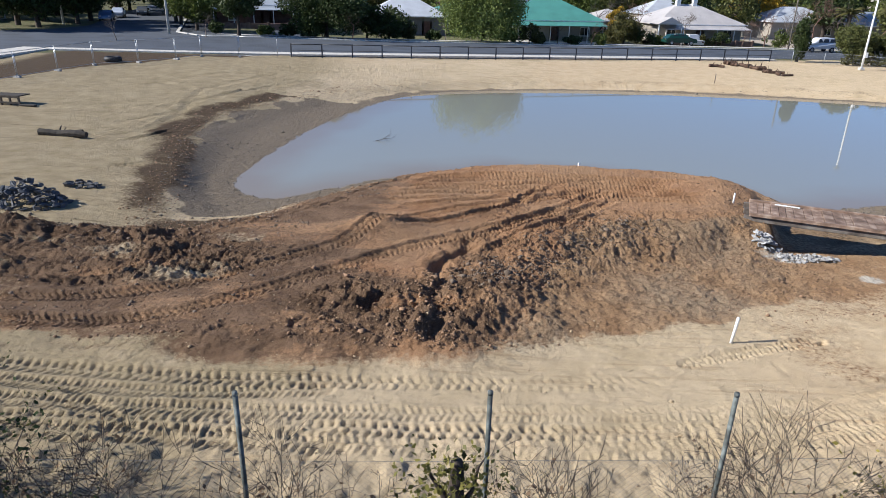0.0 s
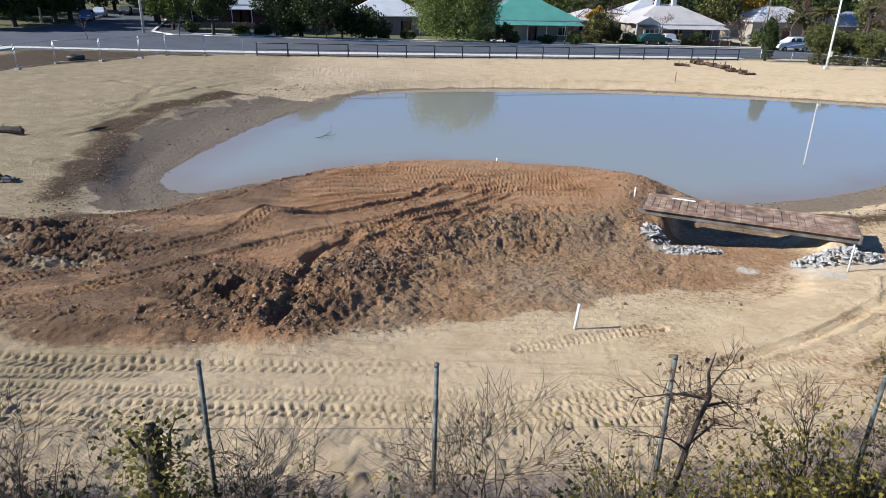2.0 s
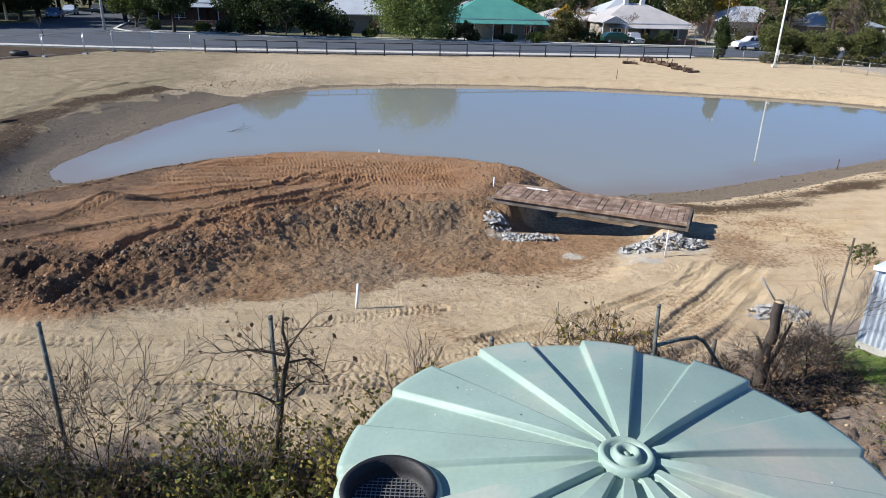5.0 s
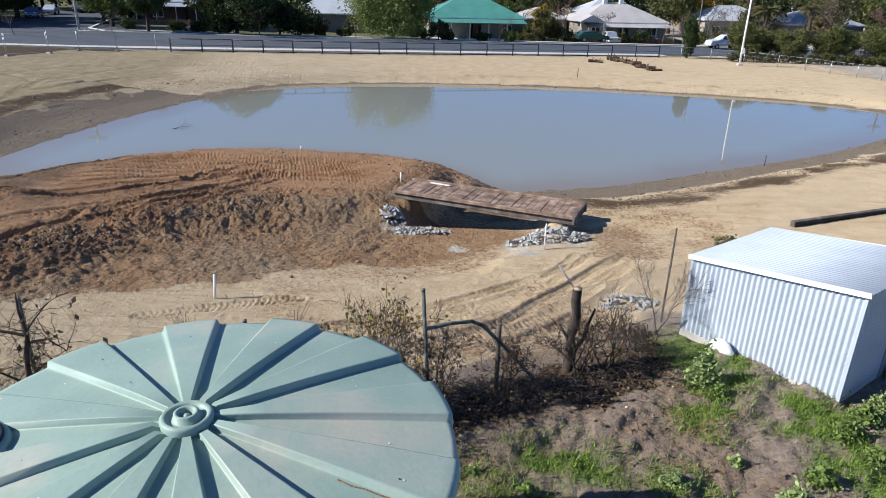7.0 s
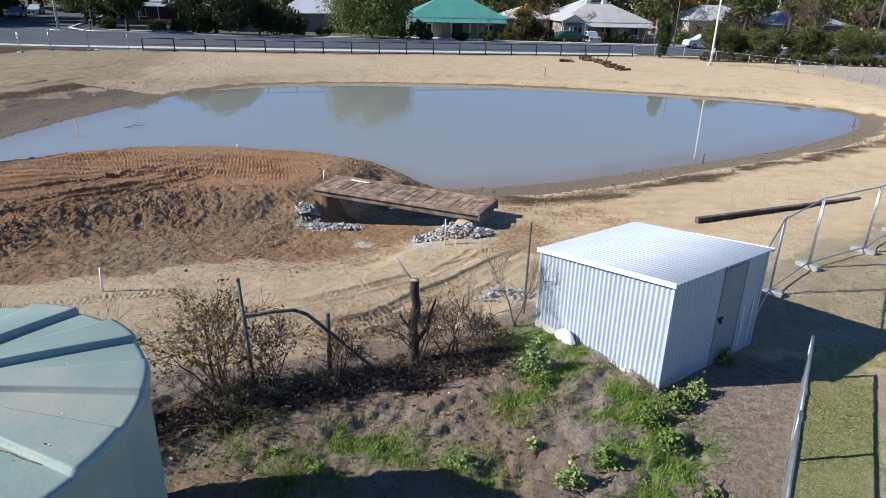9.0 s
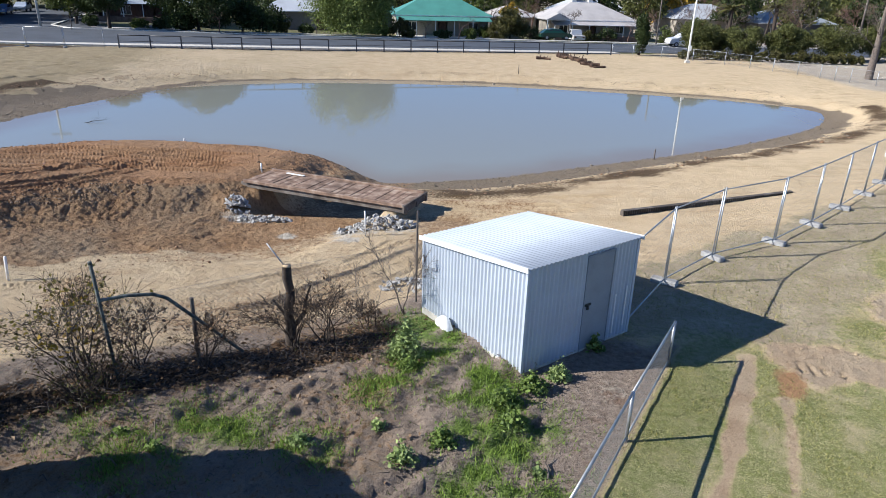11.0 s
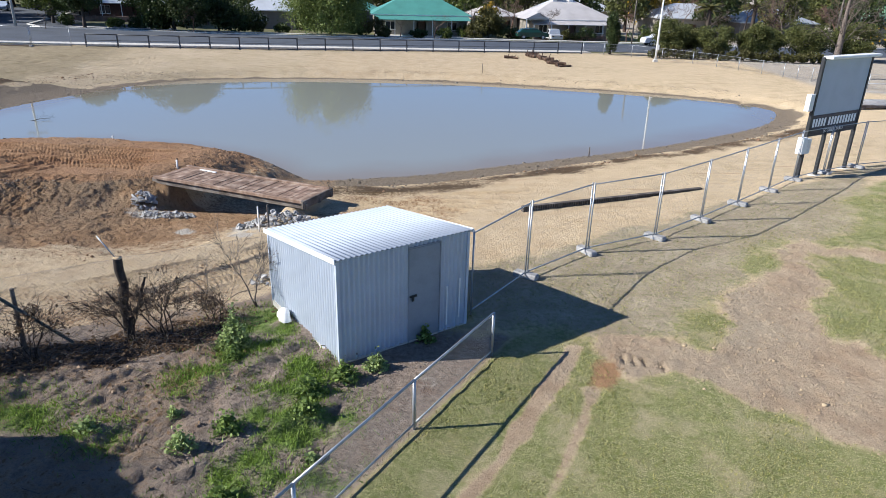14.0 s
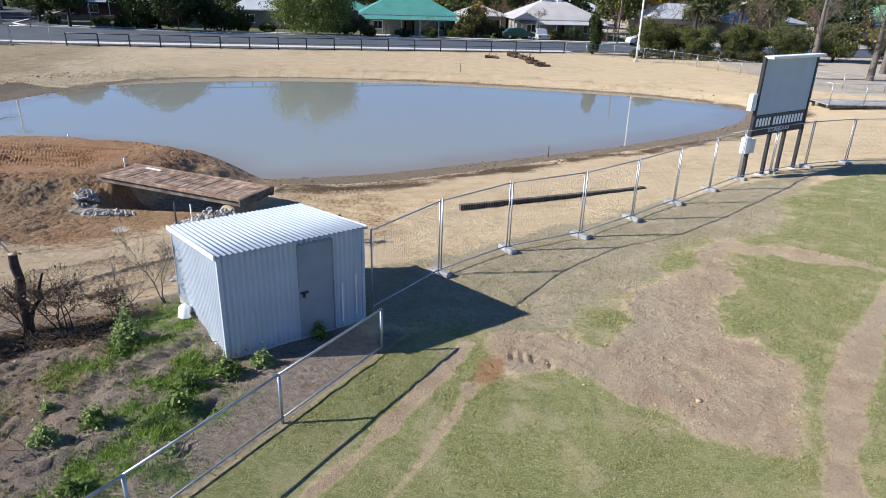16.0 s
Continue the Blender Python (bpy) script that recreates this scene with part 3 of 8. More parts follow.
    fence_y = np.interp(X, [-12, -2, 6.2, 11.5, 14, 16.4, 20.4, 22], [5.3, 5.6, 6.3, 8.5, 10.1, 11.5, 11.2, 12])
    yard = (1 - smooth(-0.3, 0.9, Y - fence_y + 0.5 * fbm(X, Y, 3))) * (1 - right)
    nz = 0.55 * fbm(X * 0.9, Y * 0.9, 4) + 0.18 * fbm(X * 4.5, Y * 4.5, 3)
    scuffed = poly_dist(X, Y, [(20, 8.9), (22.9, 9.1), (23.9, 9.1), (25, 9.6), (26.2, 11.2), (27.5, 13), (29, 14.6), (31, 15.3), (32.2, 17), (34, 20), (36, 22.6), (41, 24.0), (46, 25), (46, 30), (30, 26), (20, 15)])[0]
    stripped = poly_dist(X, Y, STRIPPED)[0]
    worn_c = poly_dist(X, Y, [(33.4, 13.2), (31.7, 11.1), (30.7, 9.9), (29.6, 8.4), (28.7, 7.1), (28.15, 6.1), (27.7, 5.1), (27.2, 2)], False)[0]
    worn_d = poly_dist(X, Y, [(29.5, 14.6), (31.4, 14.2), (33.2, 13.2), (36, 12.5)], False)[0]
    rut_a = poly_dist(X, Y, [(22.5, 8.8), (21.9, 7.45), (21.4, 6.45), (21.0, 5.6), (20.5, 4.8), (19.2, 2.4)], False)[0]
    rut_b = poly_dist(X, Y, [(22.6, 7.4), (22.3, 6.5), (21.85, 5.45), (21.5, 4.7), (20.4, 2)], False)[0]
    bare = np.maximum.reduce([1 - smooth(-0.25, 0.3, stripped + 0.8 * nz), 1 - smooth(0.14, 0.42, worn_c + nz * 0.35), 0.75 * (1 - smooth(0.2, 0.7, worn_d + nz)),
                              1 - smooth(0.08, 0.24, rut_a + 0.25 * nz), 0.75 * (1 - smooth(0.02, 0.2, rut_b + 0.3 * nz))])
    thin = 1 - smooth(-0.9, 0.5, scuffed + 1.3 * nz)
    lawn = right * (1 - 0.72 * thin) * (1 - smooth(-1.4, -0.4, Y - edge + 0.5 * nz))
    masks["grass"] = np.clip(lawn * (1 - bare) * (0.92 + 0.5 * np.minimum(0.1, fbm(X * 1.7 + 5, Y * 1.7, 4))), 0, 1)
    weeds = np.zeros(X.shape)
    for wx, wy, wr, amount in WEED_SPOTS:
        weeds = np.maximum(weeds, amount * np.exp(-((X - wx) ** 2 + (Y - wy) ** 2) / wr ** 2))
    masks["weeds"] = yard * np.clip(weeds * (1.0 + 1.6 * fbm(X * 2.4, Y * 2.4, 4)), 0, 1)
    # band under the fence bushes: dead leaves plus the bushes' shade, painted as one
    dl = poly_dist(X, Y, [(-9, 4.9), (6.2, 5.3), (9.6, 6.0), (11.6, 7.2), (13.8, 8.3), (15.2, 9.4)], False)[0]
    masks["litter_and_shade"] = np.clip((1 - smooth(0.35, 1.0, dl + 0.5 * fbm(X * 1.2, Y * 1.2, 4))) * 1.1, 0, 1)
    grit = 0.9 * np.exp(-((X - 14.4) / 1.5) ** 2 - ((Y - 16.9) / 0.7) ** 2) + 0.9 * np.exp(-((X - 10.5) / 1.2) ** 2 - ((Y - 18.0) / 0.5) ** 2)
    grit = grit + 0.75 * np.exp(-((X - 11.9) / 0.35) ** 2 - ((Y - 16.6) / 0.3) ** 2) + 0.7 * np.exp(-((X - 13.9) / 1.0) ** 2 - ((Y - 15.8) / 0.4) ** 2)
    grit = grit + 0.35 * np.exp(-((X - 18.9) / 0.45) ** 2 - ((Y - 6.3) / 0.7) ** 2) + 0.35 * np.exp(-((X - 19.7) / 0.5) ** 2 - ((Y - 7.6) / 0.5) ** 2)
    masks["grit"] = np.clip(grit * (1 + 0.9 * fbm(X * 1.7, Y * 1.7, 4)), 0, 1)
    masks["olive"] = np.maximum(smooth(-5, -17, X + 3 * fbm(X * 0.2, Y * 0.2, 3)), 0.62 * smooth(2.0, -5.0, X + 2 * fbm(X * 0.3, Y * 0.6, 3)) * (Y < 13)) * (Y < 64)
    masks["damp"] = np.clip(1.5 * rough * smooth(4.5, 1.0, X) + 0.8 * fill * smooth(0.5, -3.5, X) + 0.35 * smooth(0.1, 0.4, fbm(X * 0.5, Y * 0.9, 4)) * fill, 0, 1) * (dW > 0.3) * (1 - left_part * (1 - patch)) * (0.75 + 0.6 * fbm(X * 0.7, Y * 1.5, 4))
    masks["warm"] = smooth(3, 11, X + 3 * fbm(X * 0.2, Y * 0.2, 3)) * (1 - 0.5 * smooth(18, 30, X)) * (1 - smooth(62, 66, Y - 0.25 * X))
    masks["yard"] = yard
    masks["dry"] = right * bare * (1 - smooth(0, 2, Y - edge))
    masks["scrub"] = right * thin * (1 - bare) * (1 - smooth(0.2, 1.6, Y - edge + 0.5 * fbm(X, Y, 2)))
    masks["mound"] = np.maximum(masks["mound"], np.clip(1.0 * np.exp(-((X - 22.95 - 0.25 * (Y - 8)) / 0.3) ** 2 - ((Y - 8.05) / 0.62) ** 2) * (1 + fbm(X * 2, Y * 2, 3)), 0, 1))
    masks["rut"] = face * smooth(2.0, 4.5, X) * smooth(-0.9, 0.2, dF)
    masks["wet"] = np.clip(masks["wet"] + 0.75 * np.clip(rough, 0, 1) * smooth(0.0, 0.35, fbm(X * 0.8 + 4, Y * 1.1, 3)), 0, 1)
    fy = 62.0 + 0.2474 * (X + 15)
    masks["rough"] = np.clip(1.3 * rough + 0.6 * face + 0.45 * fill + 0.7 * right * bare, 0, 1)
    masks["verge"] = smooth(0.4, 1.2, Y - fy)
    masks["pale"] = np.clip(smooth(46, 52, X) * smooth(47, 54, Y + 0.4 * (X - 50)), 0, 1)
    return z, masks


def ground_z(x, y, fine=False):
    return float(land(np.array([float(x)]), np.array([float(y)]), fine)[0][0])


def steps(*spans):
    out = []
    for a, b, s in spans:
        out.append(np.arange(a, b - s * 0.3, s))
    return np.concatenate(out)


gx = np.concatenate([[-1500, -600, -300, -160], steps((-100, -34, 3.0), (-34, -15, 0.2), (-15, -9, 0.06), (-9, 15.5, 0.034), (15.5, 16, 0.05), (16, 31, 0.06), (31, 34, 0.1), (34, 62, 0.4), (62, 130, 4.0)), [160, 300, 600, 1500]])
gy = np.concatenate([[-600, -150, -60], steps((-30, 0, 2.0), (0, 6.4, 0.14), (6.4, 14, 0.047), (14, 24.5, 0.052), (24.5, 27, 0.09), (27, 60, 0.28), (60, 76, 0.5), (76, 130, 3.0)), [160, 260, 600, 2500]])
GX, GY = np.meshgrid(gx, gy)
GZ, MASK = land(GX, GY)
nx, ny = len(gx), len(gy)
idx = np.arange(nx * ny).reshape(ny, nx)
quads = np.stack([idx[:-1, :-1], idx[:-1, 1:], idx[1:, 1:], idx[1:, :-1]], axis=-1).reshape(-1, 4)
ground_mesh = mesh_of("ground", np.stack([GX, GY, GZ], axis=-1), quads, None, True)
for attr, names in (("soil_a", ("mound", "grass", "mud")), ("soil_b", ("wet", "yard", "weeds")), ("soil_c", ("dry", "verge", "pale")), ("soil_d", ("face", "scrub", "rut")), ("soil_e", ("litter_and_shade", "grit", "warm")), ("soil_f", ("olive", "damp", "rough"))):
    col = ground_mesh.color_attributes.new(attr, "FLOAT_COLOR", "POINT")
    rgba = np.ones((nx * ny, 4), dtype=np.float32)
    for k, nm in enumerate(names):
        rgba[:, k] = MASK[nm].ravel()
    col.data.foreach_set("color", rgba.ravel())


def ground_material():
    m = bpy.data.materials.new("earth")
    m.use_nodes = True
    n, l = m.node_tree.nodes, m.node_tree.links
    bsdf = n["Principled BSDF"]
    co = n.new("ShaderNodeTexCoord")

    def noise_tex(scale, detail=5.0, rough=0.6):
        t = n.new("ShaderNodeTexNoise")
        t.inputs["Scale"].default_value, t.inputs["Detail"].default_value, t.inputs["Roughness"].default_value = scale, detail, rough
        l.new(co.outputs["Object"], t.inputs["Vector"])
        return t.outputs["Fac"]

    big, med, small, grain = noise_tex(0.22), noise_tex(1.3), noise_tex(9.0, 9, 0.68), noise_tex(55.0, 3, 0.7)

    def two(a, b, fac, lo=0.35, hi=0.65):
        r = n.new("ShaderNodeMapRange")
        r.inputs["From Min"].default_value, r.inputs["From Max"].default_value = lo, hi
        l.new(fac, r.inputs["Value"])
        x = n.new("ShaderNodeMix")
        x.data_type = "RGBA"
        l.new(r.outputs["Result"], x.inputs["Factor"])
        for s, v in (("A", a), ("B", b)):
            if isinstance(v, tuple):
                x.inputs[s].default_value = (*v, 1)
            else:
                l.new(v, x.inputs[s])
        return x.outputs["Result"]

    def over(below, above, mask, jitter=0.45, fac=None):
        """Lay one soil over another where its mask says, with a broken edge."""
        a = n.new("ShaderNodeMath")
        a.operation = "MULTIPLY_ADD"
        l.new(fac if fac else small, a.inputs[0])
        a.inputs[1].default_value = jitter * 2
        l.new(mask, a.inputs[2])
        r = n.new("ShaderNodeMapRange")
        r.inputs["From Min"].default_value, r.inputs["From Max"].default_value = 0.35 + jitter, 0.65 + jitter
        l.new(a.outputs[0], r.inputs["Value"])
        x = n.new("ShaderNodeMix")
        x.data_type = "RGBA"
        l.new(r.outputs["Result"], x.inputs["Factor"])
        l.new(below, x.inputs["A"])
        l.new(above, x.inputs["B"])
        return x.outputs["Result"]

    mask = {}
    for attr, names in (("soil_a", ("mound", "grass", "mud")), ("soil_b", ("wet", "yard", "weeds")), ("soil_c", ("dry", "verge", "pale")), ("soil_d", ("face", "scrub", "rut")), ("soil_e", ("litter_and_shade", "grit", "warm")), ("soil_f", ("olive", "damp", "rough"))):
        at = n.new("ShaderNodeAttribute")
        at.attribute_name = attr
        sp = n.new("ShaderNodeSeparateColor")
        l.new(at.outputs["Color"], sp.inputs["Color"])
        for k, nm in zip(("Red", "Green", "Blue"), names):
            mask[nm] = sp.outputs[k]
    mp = n.new("ShaderNodeMapping")
    mp.inputs["Rotation"].default_value = (0, 0, radians(-12))
    mp.inputs["Scale"].default_value = (0.22, 2.6, 1.0)
    l.new(co.outputs["Object"], mp.inputs["Vector"])
    sk = n.new("ShaderNodeTexNoise")
    sk.inputs["Scale"].default_value, sk.inputs["Detail"].default_value, sk.inputs["Roughness"].default_value = 1.6, 6.0, 0.7
    l.new(mp.outputs["Vector"], sk.inputs["Vector"])
    streak = sk.outputs["Fac"]
    mp2 = n.new("ShaderNodeMapping")
    mp2.inputs["Rotation"].default_value = (0, 0, radians(-38))
    mp2.inputs["Scale"].default_value = (0.16, 2.2, 1.0)
    l.new(co.outputs["Object"], mp2.inputs["Vector"])
    sk2 = n.new("ShaderNodeTexNoise")
    sk2.inputs["Scale"].default_value, sk2.inputs["Detail"].default_value, sk2.inputs["Roughness"].default_value = 1.1, 6.0, 0.72
    l.new(mp2.outputs["Vector"], sk2.inputs["Vector"])
    drag = sk2.outputs["Fac"]
    sand = two(two(two((0.46, 0.36, 0.225), (0.56, 0.445, 0.29), med), (0.59, 0.47, 0.315), big, 0.4, 0.7), (0.34, 0.245, 0.145), streak, 0.53, 0.74)
    sand = two(sand, (0.32, 0.24, 0.145), drag, 0.63, 0.78)
    sand = over(sand, two(two(two((0.31, 0.245, 0.142), (0.42, 0.335, 0.208), med), (0.22, 0.165, 0.098), streak, 0.56, 0.72), (0.19, 0.14, 0.08), drag, 0.6, 0.72), mask["olive"], 0.6, med)
    sand = over(sand, two(two((0.49, 0.37, 0.232), (0.58, 0.458, 0.30), med), (0.40, 0.275, 0.158), streak, 0.58, 0.76), mask["warm"], 0.6, med)
    red = two(two(two((0.29, 0.15, 0.074), (0.42, 0.24, 0.128), med), (0.37, 0.225, 0.125), big, 0.42, 0.62), (0.20, 0.108, 0.058), small, 0.56, 0.76)
    mud = two(two((0.17, 0.132, 0.092), (0.28, 0.225, 0.16), small), (0.07, 0.054, 0.04), grain, 0.53, 0.62)
    wet = two((0.06, 0.038, 0.02), (0.125, 0.082, 0.044), small)
    grass = two(two(two((0.13, 0.15, 0.045), (0.40, 0.375, 0.19), grain, 0.42, 0.58), (0.19, 0.21, 0.07), small, 0.48, 0.6), (0.42, 0.355, 0.22), med, 0.50, 0.74)
    yard = two(two(two((0.22, 0.17, 0.135), (0.43, 0.35, 0.285), small), (0.24, 0.15, 0.105), med, 0.56, 0.75), (0.10, 0.075, 0.058), grain, 0.56, 0.7)
    # brown leaf colour taken near black, so bush shade is in it too
    litter_and_shade = two((0.035, 0.027, 0.021), (0.14, 0.105, 0.08), small)
    grit = two((0.40, 0.36, 0.30), (0.55, 0.505, 0.43), small)
    scrub = two(two(two((0.32, 0.26, 0.18), (0.44, 0.365, 0.265), med), (0.27, 0.255, 0.13), small, 0.48, 0.66), (0.19, 0.15, 0.10), grain, 0.58, 0.7)
    face = two(two(two((0.30, 0.18, 0.095), (0.41, 0.27, 0.155), med), (0.33, 0.245, 0.16), big, 0.47, 0.64), (0.18, 0.105, 0.058), small, 0.5, 0.7)
    weeds = two((0.11, 0.18, 0.038), (0.22, 0.30, 0.08), small)
    dry = two(two(two((0.37, 0.265, 0.175), (0.50, 0.385, 0.265), med), (0.42, 0.345, 0.25), big, 0.45, 0.65), (0.25, 0.165, 0.105), small, 0.56, 0.72)
    verge = two((0.095, 0.115, 0.04), (0.20, 0.17, 0.10), med)
    pale = two((0.36, 0.31, 0.25), (0.43, 0.38, 0.31), med)
    c = over(sand, verge, mask["verge"], 0.2)
    c = over(c, pale, mask["pale"], 0.2)
    c = over(c, yard, mask["yard"], 0.3)
    c = over(c, dry, mask["dry"], 0.75)
    c = over(c, scrub, mask["scrub"], 0.6)
    c = over(c, grass, mask["grass"], 0.85, grain)
    c = over(c, weeds, mask["weeds"], 0.9, grain)
    c = over(c, mud, mask["mud"], 0.25)
    c = over(c, wet, mask["wet"], 0.5)
    c = over(c, face, mask["face"], 0.7)
    c = over(c, red, mask["mound"], 0.4)
    c = over(c, face, mask["rut"], 0.4)
    c = over(c, two((0.135, 0.08, 0.046), (0.24, 0.15, 0.09), med), mask["damp"], 0.5)
    c = over(c, grit, mask["grit"], 0.5)
    # leaf cover and painted bush shade go on last
    c = over(c, litter_and_shade, mask["litter_and_shade"], 0.5)
    g = n.new("ShaderNodeMapRange")
    g.inputs["From Min"].default_value, g.inputs["From Max"].default_value = 0.3, 0.7
    g.inputs["To Min"].default_value, g.inputs["To Max"].default_value = 0.6, 1.3
    l.new(grain, g.inputs["Value"])
    cc = n.new("ShaderNodeCombineColor")
    for k in ("Red", "Green", "Blue"):
        l.new(g.outputs["Result"], cc.inputs[k])
    mul = n.new("ShaderNodeMix")
    mul.data_type, mul.blend_type = "RGBA", "MULTIPLY"
    mul.inputs["Factor"].default_value = 1.0
    l.new(c, mul.inputs["A"])
    l.new(cc.outputs["Color"], mul.inputs["B"])
    l.new(mul.outputs["Result"], bsdf.inputs["Base Color"])
    rr = n.new("ShaderNodeMapRange")
    rr.inputs["To Min"].default_value, rr.inputs["To Max"].default_value = 0.95, 0.78
    l.new(mask["mud"], rr.inputs["Value"])
    l.new(rr.outputs["Result"], bsdf.inputs["Roughness"])
    bsdf.inputs["Specular IOR Level"].default_value = 0.25
    bsdf.inputs["Diffuse Roughness"].default_value = 0.3
    b1, b2 = n.new("ShaderNodeBump"), n.new("ShaderNodeBump")
    b1.inputs["Distance"].default_value = 0.13
    rg = n.new("ShaderNodeMath")
    rg.operation = "MAXIMUM"
    l.new(mask["yard"], rg.inputs[0])
    l.new(mask["rough"], rg.inputs[1])
    rs = n.new("ShaderNodeMapRange")
    rs.inputs["To Min"].default_value, rs.inputs["To Max"].default_value = 0.32, 0.9
    l.new(rg.outputs[0], rs.inputs["Value"])
    l.new(rs.outputs["Result"], b1.inputs["Strength"])
    b2.inputs["Strength"].default_value, b2.inputs["Distance"].default_value = 0.9, 0.03
    hs = n.new("ShaderNodeMath")
    hs.operation = "MULTIPLY_ADD"
    l.new(streak, hs.inputs[0])
    hs.inputs[1].default_value = 0.6
    l.new(small, hs.inputs[2])
    l.new(hs.outputs[0], b1.inputs["Height"])
    l.new(grain, b2.inputs["Height"])
    l.new(b1.outputs["Normal"], b2.inputs["Normal"])
    l.new(b2.outputs["Normal"], bsdf.inputs["Normal"])
    return m


ground_mesh.materials.append(ground_material())
ground = tagged(put("ground", ground_mesh), "sandy churned building-site earth with wheel tracks and lawn", "ground", kind="structure")

# ---- the pond ----
water_mat = bpy.data.materials.new("murky_water")
water_mat.use_nodes = True
wn, wl = water_mat.node_tree.nodes, water_mat.node_tree.links
wn.remove(wn["Principled BSDF"])
wt, wbump, wco = wn.new("ShaderNodeTexNoise"), wn.new("ShaderNodeBump"), wn.new("ShaderNodeTexCoord")
wt.inputs["Scale"].default_value = 1.6
wl.new(wco.outputs["Object"], wt.inputs["Vector"])
wbump.inputs["Strength"].default_value, wbump.inputs["Distance"].default_value = 0.03, 0.02
wl.new(wt.outputs["Fac"], wbump.inputs["Height"])
silt, gloss, fres, tone = wn.new("ShaderNodeBsdfDiffuse"), wn.new("ShaderNodeBsdfGlossy"), wn.new("ShaderNodeFresnel"), wn.new("ShaderNodeMix")
depth_at, surface = wn.new("ShaderNodeAttribute"), wn.new("ShaderNodeMixShader")
tone.data_type = "RGBA"
tone.inputs["A"].default_value, tone.inputs["B"].default_value = (0.24, 0.20, 0.15, 1), (0.265, 0.28, 0.25, 1)
gloss.inputs["Roughness"].default_value = 0.03
fres.inputs["IOR"].default_value = 1.7
depth_at.attribute_name = "silt_depth"
for node in (gloss, fres):
    wl.new(wbump.outputs["Normal"], node.inputs["Normal"])
wl.new(depth_at.outputs["Fac"], tone.inputs["Factor"])
wl.new(tone.outputs["Result"], silt.inputs["Color"])
wl.new(fres.outputs[0], surface.inputs[0])
wl.new(silt.outputs[0], surface.inputs[1])
wl.new(gloss.outputs[0], surface.inputs[2])
wl.new(surface.outputs[0], wn["Material Output"].inputs["Surface"])
wx, wy = np.meshgrid(np.arange(-16, 49, 0.5), np.arange(19.0, 60, 0.5))
far_in = poly_dist(wx, wy, SHORE)[0]
wi = np.arange(wx.size).reshape(wx.shape)
wq = np.stack([wi[:-1, :-1], wi[:-1, 1:], wi[1:, 1:], wi[1:, :-1]], axis=-1).reshape(-1, 4)
wq = wq[far_in.ravel()[wq].min(axis=1) < 0.8]
used, wq = np.unique(wq, return_inverse=True)
water_mesh = mesh_of("water", np.stack([wx.ravel(), wy.ravel(), np.full(wx.size, WATER_Z)], axis=-1)[used], wq.reshape(-1, 4), water_mat, True)
silt_at = water_mesh.attributes.new("silt_depth", "FLOAT", "POINT")
silt_at.data.foreach_set("value", (0.12 + 0.88 * smooth(0.0, 3.2, -far_in + 0.8 * fbm(wx * 0.5, wy * 0.5, 3))).ravel()[used].astype(np.float32))
water = tagged(put("water", water_mesh), "still murky grey-brown pond reflecting blue sky", "pond", kind="structure")


